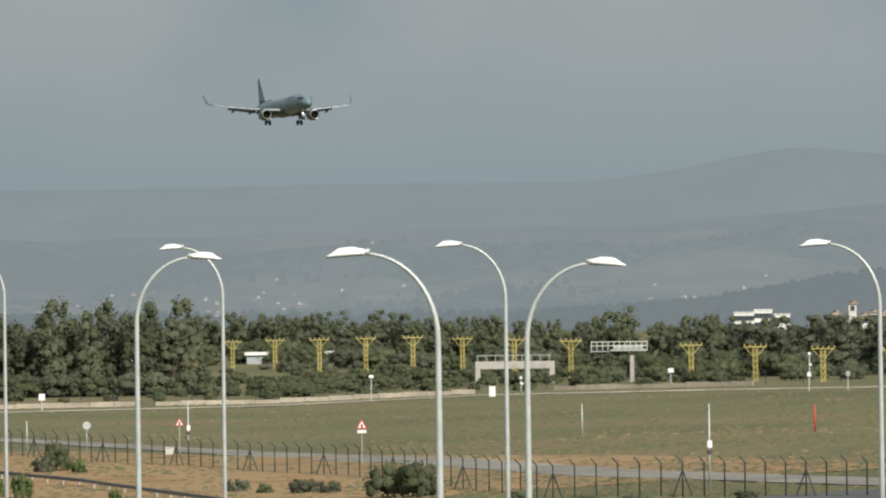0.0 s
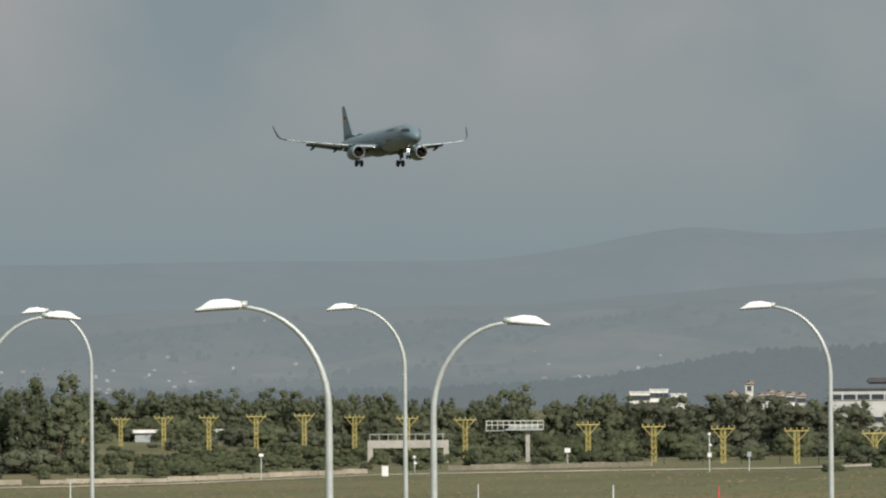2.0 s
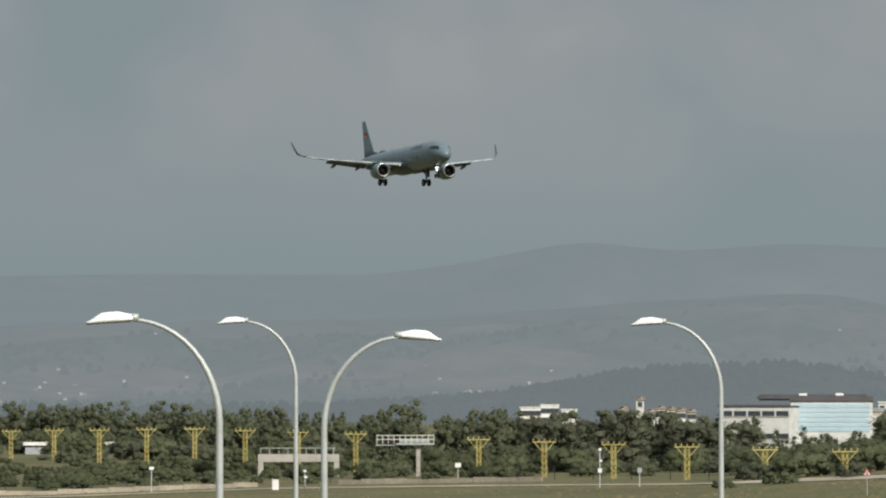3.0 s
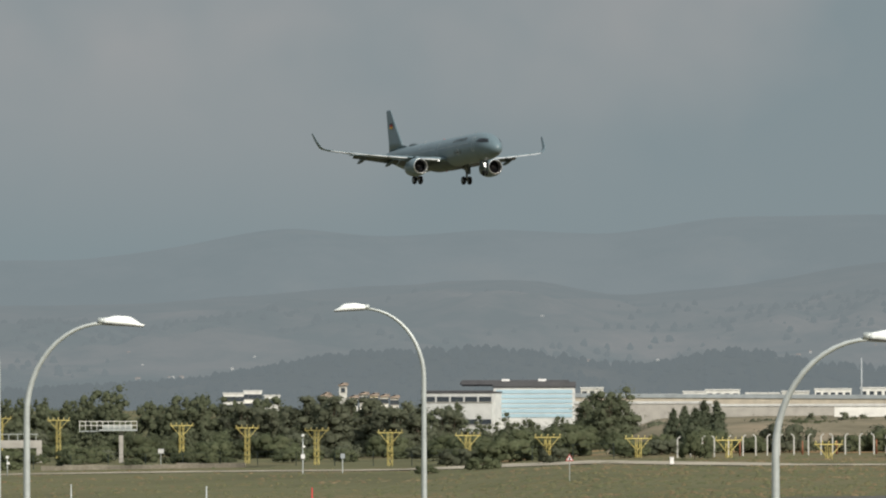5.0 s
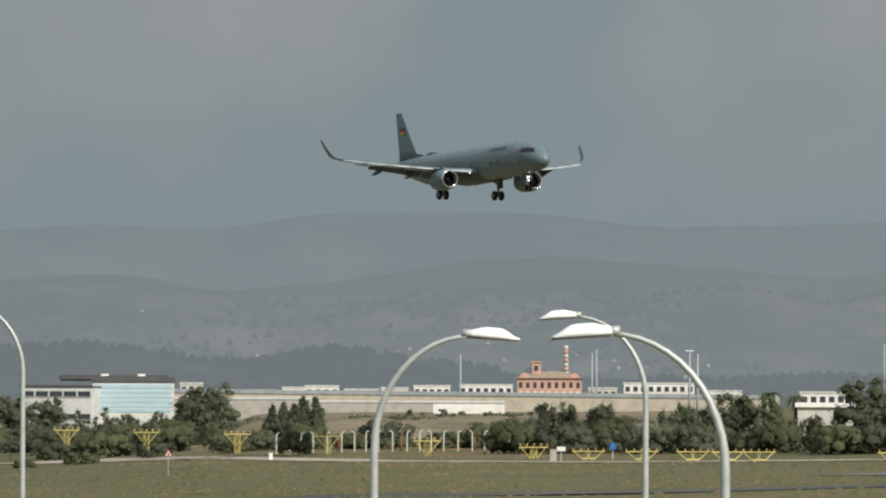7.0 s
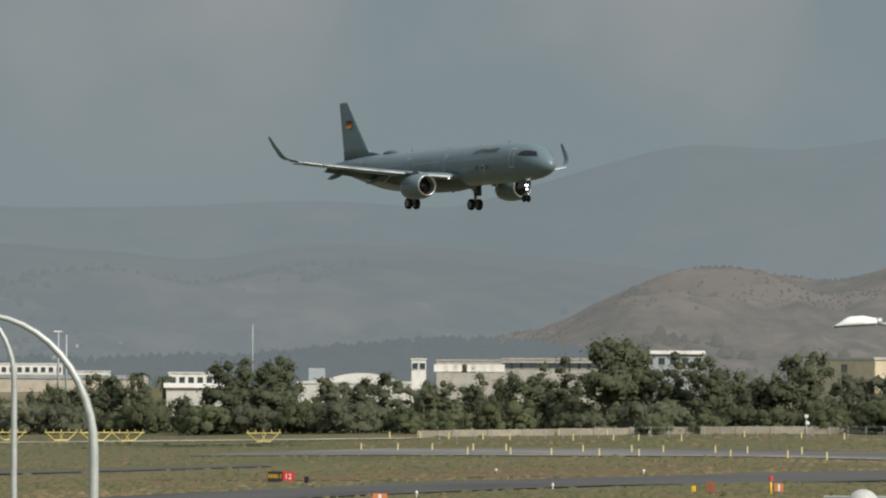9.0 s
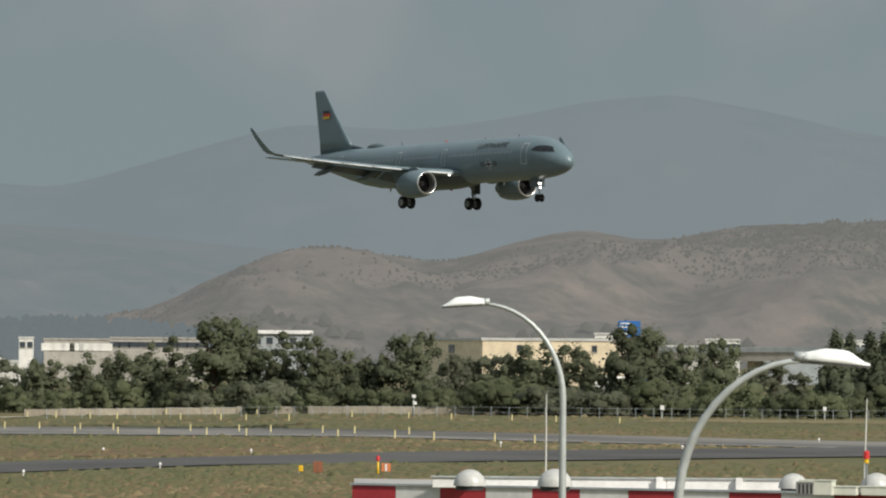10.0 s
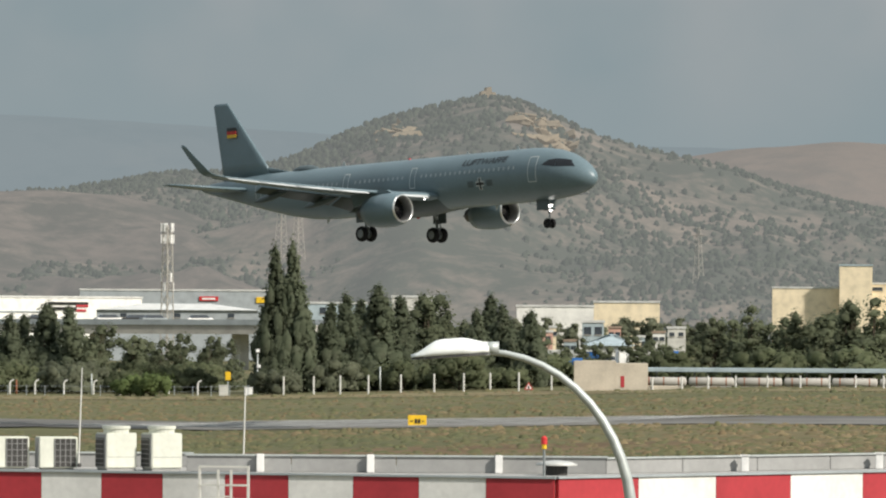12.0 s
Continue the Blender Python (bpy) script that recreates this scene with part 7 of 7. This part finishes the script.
def make_tree(name, label, category, mat, height, spread, seed, lumps, leaf, form, count=44):
    rnd = random.Random(seed)
    tree = empty(name, Matrix(), label, category, "tree belt")
    bm = bmesh.new()
    r0 = height * 0.022 + 0.05
    trunk_h = {"round": 0.55, "spire": 0.9, "bush": 0.35}[form] * height
    pts = [Vector((0.05 * height * noise.noise(Vector((seed, k, 0))), 0.05 * height * noise.noise(Vector((k, seed, 3))), trunk_h * k / 5 - 0.2)) for k in range(6)]
    tube(bm, pts, [r0 * (1 - 0.14 * k) for k in range(6)], 6)
    verts, faces, normals = [], [], []
    heads = [(rnd.uniform(0, 6.28), rnd.uniform(0.25, 0.6), rnd.uniform(0.72, 1.0)) for _ in range(4)]
    heads[0] = (heads[0][0], 0.15, 1.0)
    for i in range(lumps):
        if form == "spire":
            f = (i + 0.5) / lumps
            z = height * (0.06 + 0.92 * f)
            r = spread * (1 - f) ** 0.75 * rnd.uniform(0.2, 0.85) * (0.75 + 0.35 * rnd.random())
            a = rnd.uniform(0, 6.28)
            s = (spread * (0.13 + 0.26 * (1 - f)), spread * (0.26 + 0.42 * (1 - f)))
        elif form == "bush":
            a, f = rnd.uniform(0, 6.28), rnd.random()
            r = spread * math.sqrt(rnd.random()) * 0.8
            z = height * (0.16 + 0.56 * f * (1 - 0.5 * (r / spread) ** 2))
            s = (spread * rnd.uniform(0.2, 0.36), height * rnd.uniform(0.16, 0.28))
        else:
            # several upright heads share the crown
            ha, hr_, ht_ = heads[i % 4]
            f = rnd.random() ** 1.15
            z = height * (0.06 + 0.93 * f * ht_)
            a = rnd.uniform(0, 6.28)
            r = spread * 0.58 * (1.0 - 0.72 * f) * math.sqrt(rnd.uniform(0.05, 1.0))
            s = (spread * rnd.uniform(0.20, 0.36) * (1.12 - 0.4 * f), height * rnd.uniform(0.07, 0.13))
        c = Vector((r * math.cos(a), r * math.sin(a), z))
        if form == "round":
            c += Vector((math.cos(ha), math.sin(ha), 0)) * hr_ * spread * (0.4 + 0.6 * f)
        if i % 4 == 0 and form != "spire":
            j = min(5, 2 + i % 4)
            tube(bm, [pts[j], pts[j].lerp(c, 0.5) + Vector((0, 0, 0.1)), c], [r0 * 0.45, r0 * 0.28, r0 * 0.1], 4, False)
        out = Vector((c.x / spread, c.y / spread, 0.3))
        base = len(verts)
        for v in CLUMP_V:
            k = 0.66 + 0.30 * noise.noise(v * 1.7 + Vector((i * 3.1, seed, 0))) + 0.18 * noise.noise(v * 4.1 + Vector((seed, i * 2.3, 5)))
            verts.append(c + Vector((v.x * s[0] * k, v.y * s[0] * k, v.z * s[1] * k)))
            normals.append((v * (0.55 + 0.45 * k) + out * 0.7 + Vector((0, 0, 0.15))).normalized())
        faces += [tuple(base + q for q in f3) for f3 in CLUMP_F]
        for q in leaves(rnd, c, s, count, leaf):
            n = (q[0] * 0.6 + out).normalized()
            base = len(verts)
            verts += q[1:]
            normals += [n] * 4
            faces.append((base, base + 1, base + 2, base + 3))
    part("trunk", bm, M["bark"], tree)
    me = mesh_of("crown", verts, faces, mat)
    soft_normals(me, normals)
    crown = new("crown", me)
    crown.parent = tree
    return tree


KINDS = {
    "round": [make_tree("tree", "dense dark green broadleaf tree at the airfield edge", "tree", M["leaf_a"], 10, 3.6, 21 + k, 52, 0.215, "round", 36) for k in range(4)],
    "grey": [make_tree("tree", "grey-green olive-like tree behind the track", "tree", M["leaf_b"], 10, 4.2, 41 + k, 50, 0.22, "round", 36) for k in range(2)],
    "spire": [make_tree("tree", "tall dark conical casuarina tree", "tree", M["leaf_d"], 10, 3.1, 61 + k, 64, 0.19, "spire", 32) for k in range(3)],
    "bush": [make_tree("bush", "low wild green bush on rough ground", "bush", M["leaf_c"] if k else M["leaf_b"], 10, 9.0, 81 + k, 28, 0.45, "bush", 34) for k in range(3)],
    "green": [make_tree("bush", "fresh green rounded bush", "bush", M["leaf_e"], 10, 7.5, 91 + k, 26, 0.42, "bush", 40) for k in range(2)],
}
used = {}


woods = {}


def plant(kind, b, d, height, wide=1.0, rnd=random, joined=False):
    ps = KINDS[kind]
    p = ps[rnd.randrange(len(ps))]
    s = height / 10.0
    m = Matrix.Translation(on_ground(b, d, -0.05)) @ Matrix.Rotation(rnd.uniform(0, 6.28), 4, "Z")
    if joined:
        woods.setdefault(kind, []).append((p, m @ Matrix.Diagonal((s * wide, s * wide, s, 1))))
        return None
    if p.name not in used:
        used[p.name] = True
        p.matrix_basis = m
        t = p
    else:
        t = copy_thing(p, m)
    t.scale = (s * wide, s * wide, s)
    return t


# stretches of the belt: bearings, height of the tree tops, distance, kind
BELT_WEST = [(12.0, 13.6, 8.0, 1080, "round"), (13.5, 15.3, 8.6, 1075, "round"), (15.3, 16.5, 6.0, 1420, "round"), (16.2, 17.5, 5.5, 1400, "round"), (17.45, 18.15, 5.6, 1250, "round"), (18.2, 18.9, 3.4, 1260, "round"),
             (18.85, 19.4, 6.8, 1160, "round"), (19.4, 20.25, 6.3, 1150, "round"), (20.2, 21.2, 5.2, 1080, "grey"), (21.0, 22.3, 4.8, 1060, "grey"), (20.2, 22.4, 4.6, 1130, "round")]
BELT_MID = [(22.2, 23.3, 2.5, 1000, "round"), (22.4, 23.2, 1.5, 960, "grey"), (23.25, 23.8, 6.6, 985, "round"), (24.05, 24.55, 4.6, 940, "spire"), (25.7, 26.3, 3.4, 900, "bush"), (26.4, 27.2, 5.2, 860, "round"),
            (27.5, 28.6, 5.4, 830, "round"), (28.6, 29.2, 3.0, 820, "round"), (29.15, 30.0, 8.0, 800, "round"), (30.0, 31.0, 5.6, 790, "grey"), (30.9, 31.9, 6.0, 775, "round"), (31.8, 32.5, 8.0, 765, "round")]
BELT_EAST = [(32.5, 33.15, 10.2, 755, "round"), (33.1, 33.6, 8.0, 750, "round"), (33.5, 34.15, 6.4, 750, "round"), (34.15, 34.6, 10.4, 745, "round"), (34.6, 35.3, 6.4, 745, "grey"), (35.2, 36.2, 7.2, 740, "round"), (36.15, 36.7, 10.4, 735, "round"),
             (36.6, 37.3, 8.4, 735, "round"), (37.2, 38.0, 5.6, 735, "grey"), (38.0, 38.3, 9.6, 735, "spire"), (38.3, 39.15, 10.2, 740, "spire"), (39.1, 40.0, 7.6, 735, "round"), (39.9, 40.9, 9.4, 735, "spire")]
BELT_END = [(40.8, 41.6, 6.6, 740, "round"), (41.5, 42.4, 6.0, 745, "round"), (42.7, 43.2, 9.0, 725, "spire"), (43.15, 43.8, 11.8, 730, "spire"), (43.8, 44.35, 12.0, 735, "round"), (44.3, 45.05, 9.8, 735, "spire"), (45.05, 45.7, 5.2, 750, "round"),
            (45.65, 46.4, 6.4, 745, "round"), (46.35, 47.0, 10.2, 735, "round"), (47.0, 47.25, 9.4, 735, "round"), (47.25, 47.75, 12.0, 735, "round"), (47.75, 48.4, 11.4, 735, "round")]
FILL = [(22.3, 23.3, 0.6, 930, "bush"), (23.7, 26.5, 1.0, 900, "bush"), (26.3, 28.4, 1.6, 850, "bush"), (23.3, 24.6, 1.4, 1010, "bush"), (24.4, 26.4, 1.0, 1010, "bush"), (25.2, 26.6, 2.6, 1010, "grey"), (26.0, 28.0, 1.8, 990, "grey"), (15.2, 17.0, -2.0, 1345, "grey"), (16.8, 19.0, -1.0, 1300, "grey"), (18.8, 20.4, -0.5, 1120, "round"),
        (37.9, 41.0, 7.6, 752, "round"), (42.9, 45.2, 7.6, 754, "round"), (40.9, 42.4, 4.0, 750, "round"), (15.4, 19.0, 3.6, 1460, "round"), (44.1, 46.7, 8.2, 1225, "grey"), (46.2, 47.8, 8.0, 1300, "round")]
FILL_SPAN = {f[:2] for f in FILL}
belt_rnd = random.Random(5)
for b0, b1, top, d, kind in BELT_WEST + BELT_MID + BELT_EAST + BELT_END + FILL:
    step = math.degrees((4.3 if kind == "round" else 5.0 if kind == "grey" else 3.2) / d)
    for row, (dd, cut) in enumerate(((0, 0.0), (16, 0.0))):
        b = b0 + step * (0.5 + 0.5 * row) + 0.02
        while b < b1:
            dist = d + dd + belt_rnd.uniform(-5, 5)
            h = (top + (0.9 if 28 < b < 46 and (b0, b1) not in FILL_SPAN else 0.0) - lie(b, dist)) * belt_rnd.uniform(0.80, 1.03)
            if kind == "bush":
                h *= 0.6
            plant(kind, b, dist, h, belt_rnd.uniform(0.95, 1.3) * (12 / max(h, 9)) ** 0.5, belt_rnd, d >= 1120 or ((b0, b1) in FILL_SPAN and d > 745))
            b += step * belt_rnd.uniform(0.8, 1.35)
    # undergrowth before the trees
    b = b0
    while b < b1:
        h = belt_rnd.uniform(2.6, 5.4)
        plant("bush", b, d - belt_rnd.uniform(6, 18), h, belt_rnd.uniform(0.9, 1.35), belt_rnd)
        b += math.degrees(belt_rnd.uniform(4.5, 8.0) / d)
# rough scrub between the track and the masts
for d0, b0, b1 in ((1012, 12.6, 22.2), (1085, 15.2, 21.5), (1190, 15.2, 19.2), (1280, 15.2, 17.6), (880, 22.0, 26.6)):
    b = b0
    while b < b1:
        plant("bush", b, d0 + belt_rnd.uniform(-14, 14), belt_rnd.uniform(1.2, 3.0), belt_rnd.uniform(0.9, 1.5), belt_rnd)
        b += math.degrees(belt_rnd.uniform(4, 11) / d0)
for d0, b0, b1 in ((1045, 15.0, 22.0), (1125, 15.2, 20.0), (1160, 15.2, 19.5), (1215, 15.2, 19.0)):
    b = b0
    while b < b1:
        plant("bush", b, d0 + belt_rnd.uniform(-16, 16), belt_rnd.uniform(1.4, 3.6), belt_rnd.uniform(0.9, 1.6), belt_rnd, True)
        b += math.degrees(belt_rnd.uniform(3, 7) / d0)
# bushes on the dry bank and by the terrace
for b, d, h, w in ((14.06, 606, 3.4, 0.62), (14.25, 596, 1.7, 0.9), (13.95, 600, 1.9, 0.8), (13.72, 520, 2.6, 0.6), (13.5, 526, 1.9, 0.7), (14.58, 508, 1.3, 0.7), (15.7, 530, 1.5, 0.9), (15.95, 522, 1.2, 0.9), (16.3, 518, 1.7, 1.0), (16.55, 515, 1.4, 0.9), (17.08, 492, 3.4, 0.72), (17.35, 488, 3.6, 0.72), (17.25, 500, 2.4, 0.9), (18.3, 455, 1.3, 1.2), (19.4, 440, 1.0, 1.4), (18.9, 450, 0.8, 1.3), (20.4, 436, 0.9, 1.3), (41.4, 700, 3.0, 1.1), (41.6, 698, 3.3, 1.0), (24.35, 840, 4.2, 0.7), (18.85, 1010, 3.2, 0.8), (20.1, 1015, 4.4, 0.9)):
    plant("green" if (b, d) in ((13.72, 520), (13.5, 526), (14.58, 508), (14.25, 596), (41.4, 700), (41.6, 698)) else "bush", b, d, h, w, belt_rnd)
for b, d in ((28.55, 960), (28.77, 965)):
    palm = empty("palm_tree", Matrix.Translation(on_ground(b, d)), "tall date palm with a ragged crown", "palm tree", "palms")
    top_z = EYE_H - (36 if b < 28.6 else 42) * d / 11500 - lie(b, d)
    part("trunk", tube(bmesh.new(), [(0, 0, -0.3), (0.1, 0, top_z * 0.5), (0, 0, top_z - 1.0)], [0.35, 0.28, 0.26], 8), M["bark"], palm)
    for k in range(26):
        a, el = belt_rnd.uniform(0, 6.28), belt_rnd.uniform(-0.5, 1.2)
        bm = bmesh.new()
        dirv = Vector((math.cos(a), math.sin(a), 0))
        rows_ = []
        for i in range(6):
            f = i / 5
            c = Vector((0, 0, top_z - 1.0)) + dirv * (1.9 * f * math.cos(el * (1 - f))) + Vector((0, 0, 1.3 * math.sin(el) * f - 1.5 * f * f))
            sd = Vector((-dirv.y, dirv.x, 0)) * 0.26 * (1 - f * 0.8)
            rows_.append((bm.verts.new(c - sd - Vector((0, 0, 0.12))), bm.verts.new(c), bm.verts.new(c + sd - Vector((0, 0, 0.12)))))
        for r0, r1 in zip(rows_, rows_[1:]):
            bm.faces.new((r0[0], r0[1], r1[1], r1[0]))
            bm.faces.new((r0[1], r0[2], r1[2], r1[1]))
        part("frond", bm, M["leaf_a"], palm)
# the pair of very tall trees
for b, h in ((42.67, 16.0), (42.82, 16.4), (42.73, 13.0), (42.9, 12.0), (42.6, 10.5)):
    plant("spire", b, 722, h, 0.66 if h > 12 else 0.8, belt_rnd)


# distant and rear rows of the woods, too many to count
for kind, many in woods.items():
    vs, fs, ns, k = [], [], [], 0
    for p, m in many:
        me = next(c for c in p.children if c.name.startswith("crown")).data
        co = np.empty(len(me.vertices) * 3)
        me.vertices.foreach_get("co", co)
        mm = np.array(m)
        vs.append(co.reshape(-1, 3) @ mm[:3, :3].T + mm[:3, 3])
        no = np.empty(len(me.loops) * 3)
        me.corner_normals.foreach_get("vector", no)
        no = no.reshape(-1, 3)
        at = np.empty(len(me.loops), dtype=np.int32)
        me.loops.foreach_get("vertex_index", at)
        vn = np.zeros((len(me.vertices), 3))
        vn[at] = no
        vn = vn @ mm[:3, :3].T
        ns.append(vn / np.linalg.norm(vn, axis=1, keepdims=True))
        # the rear rows keep every second blade
        fs += [tuple(i + k for i in f.vertices) for q, f in enumerate(me.polygons) if len(f.vertices) == 3 or q % 2]
        k += len(me.vertices)
    mat = next(c for c in many[0][0].children if c.name.startswith("crown")).data.materials[0]
    far_me = mesh_of("far_woods", np.concatenate(vs).tolist(), fs, mat)
    soft_normals(far_me, np.concatenate(ns).tolist())
    tagged(new("far_woods", far_me), "rear rows of dark mixed woodland", "woods", kind="stuff")


# ---- tufts and low clumps of the airfield grass ----
def grass_material():
    m = bpy.data.materials.new("grass_clump_blades")
    m.use_nodes = True
    n, l = m.node_tree.nodes, m.node_tree.links
    b = n["Principled BSDF"]
    b.inputs["Roughness"].default_value, b.inputs["Specular IOR Level"].default_value = 0.95, 0.1
    tc, geo = n.new("ShaderNodeTexCoord"), n.new("ShaderNodeNewGeometry")
    patch, mix = n.new("ShaderNodeTexNoise"), n.new("ShaderNodeMath")
    patch.inputs["Scale"].default_value, patch.inputs["Detail"].default_value = 0.02, 4
    l.new(tc.outputs["Object"], patch.inputs["Vector"])
    mix.operation, mix.inputs[1].default_value = "MULTIPLY_ADD", 0.42
    l.new(geo.outputs["Random Per Island"], mix.inputs[0])
    l.new(patch.outputs[0], mix.inputs[2])
    ramp = n.new("ShaderNodeValToRGB")
    stops = ((0.42, (0.088, 0.094, 0.050)), (0.60, (0.104, 0.107, 0.054)), (0.76, (0.122, 0.112, 0.058)), (0.90, (0.150, 0.112, 0.064)), (1.02, (0.19, 0.150, 0.085)))
    ramp.color_ramp.elements[0].position, ramp.color_ramp.elements[0].color = stops[0][0], (*stops[0][1], 1)
    ramp.color_ramp.elements[1].position, ramp.color_ramp.elements[1].color = stops[-1][0], (*stops[-1][1], 1)
    for at, col in stops[1:-1]:
        ramp.color_ramp.elements.new(at).color = (*col, 1)
    l.new(mix.outputs[0], ramp.inputs[0])
    l.new(ramp.outputs[0], b.inputs["Base Color"])
    return m


def near_paving(x, y):
    for line, width, category in PAVED:
        if category in ("ground", "marking"):
            continue
        for (ax, ay), (bx, by) in zip(line, line[1:]):
            vx, vy = bx - ax, by - ay
            f = max(0.0, min(1.0, ((x - ax) * vx + (y - ay) * vy) / (vx * vx + vy * vy)))
            if math.hypot(x - ax - f * vx, y - ay - f * vy) < width / 2 + 0.8:
                return True
    return False


def make_grass(count, seed):
    rnd = random.Random(seed)
    verts, faces = [], []
    while count > 0:
        b = rnd.uniform(12.4, 49.5)
        far = float(np.interp(b, (12, 18, 22, 25, 31, 49), (1000, 1000, 930, 850, 735, 700)))
        d = 1.0 / rnd.uniform(1.0 / far, 1.0 / (330 if b > 26 else 420))
        p = polar(b, d)
        if near_paving(p.x, p.y) or noise.noise(Vector((p.x * 0.03, p.y * 0.008, 4.0))) < rnd.uniform(-0.7, 0.1):
            continue
        count -= 1
        g = ground_xy(p.x, p.y).z
        w, h = rnd.uniform(0.2, 0.7), rnd.uniform(0.05, 0.17) * (1.8 if rnd.random() < 0.06 else 1.0)
        base, a0 = len(verts), rnd.uniform(0, 6.28)
        for k in range(6):
            r = w * rnd.uniform(0.7, 1.2)
            verts.append((p.x + r * math.cos(a0 + k * 1.047), p.y + r * math.sin(a0 + k * 1.047), g - 0.02))
        for k in range(3):
            r = w * rnd.uniform(0.2, 0.6)
            verts.append((p.x + r * math.cos(a0 + k * 2.09), p.y + r * math.sin(a0 + k * 2.09), g + h * rnd.uniform(0.7, 1.15)))
        for k in range(3):
            i, j, t, u = base + 2 * k, base + (2 * k + 1) % 6, base + 6 + k, base + 6 + (k + 1) % 3
            faces += [(i, j, t), (j, base + (2 * k + 2) % 6, u), (j, u, t)]
        faces.append((base + 6, base + 7, base + 8))
    tagged(new("grass_clumps", mesh_of("grass_clumps", verts, faces, grass_material(), False)), "rough tufts of green and straw-coloured grass", "grass", kind="stuff")


make_grass(42000, 77)


# ---- moving things ----
def motions():
    walk(airliner, [
        (0, pose(-1403.62, 413.89, 53.91, 0, -2.20, -0.26)),
        (0.1, pose(-1364.23, 403.65, 54.10, 0, -2.20, -0.26)),
        (0.2, pose(-1326.72, 393.98, 54.23, 0, -2.20, -0.26)),
        (0.3, pose(-1290.96, 384.85, 54.30, 0, -2.20, -0.26)),
        (0.4, pose(-1256.82, 376.22, 54.32, 0, -2.21, -0.26)),
        (0.5, pose(-1224.20, 368.06, 54.30, 0, -2.21, -0.26)),
        (0.75, pose(-1177.53, 359.50, 53.76, 0, -2.21, -0.26)),
        (1, pose(-1133.43, 351.50, 53.12, 0, -2.22, -0.26)),
        (1.5, pose(-1098.05, 351.50, 51.76, 0, -2.22, -0.26)),
        (2, pose(-1059.94, 351.50, 50.24, 0, -2.23, -0.26)),
        (2.5, pose(-1024.93, 351.50, 48.72, 0, -2.24, -0.26)),
        (3.5, pose(-952.70, 351.50, 45.70, 0, -2.25, -0.26)),
        (4.5, pose(-880.57, 351.50, 42.72, 0, -2.27, -0.26)),
        (5, pose(-843.23, 351.50, 41.15, 0, -2.28, -0.26)),
        (5.5, pose(-809.46, 351.50, 39.67, 0, -2.28, -0.26)),
        (6, pose(-772.52, 351.50, 37.96, 0, -2.29, -0.26)),
        (6.5, pose(-738.08, 351.50, 36.57, 0, -2.30, -0.26)),
        (7.5, pose(-665.71, 350.88, 33.30, 0, -1.90, -0.26)),
        (8.5, pose(-593.42, 350.25, 30.09, 0, -1.45, -0.26)),
        (9, pose(-556.45, 350.23, 28.65, 0, -1.35, -0.26)),
        (9.5, pose(-522.06, 350.21, 27.25, 0, -1.28, -0.26)),
        (10, pose(-485.54, 350.19, 25.68, 0, -1.32, -0.26)),
        (10.5, pose(-451.47, 350.16, 24.17, 0, -1.60, -0.26)),
        (11, pose(-414.73, 350.14, 22.70, 0, -2.20, -0.26)),
        (11.5, pose(-380.87, 350.12, 21.48, 0, -2.80, -0.26)),
        (12, pose(-344.19, 350.10, 20.21, 0, -3.05, -0.26)),
    ])


motions()
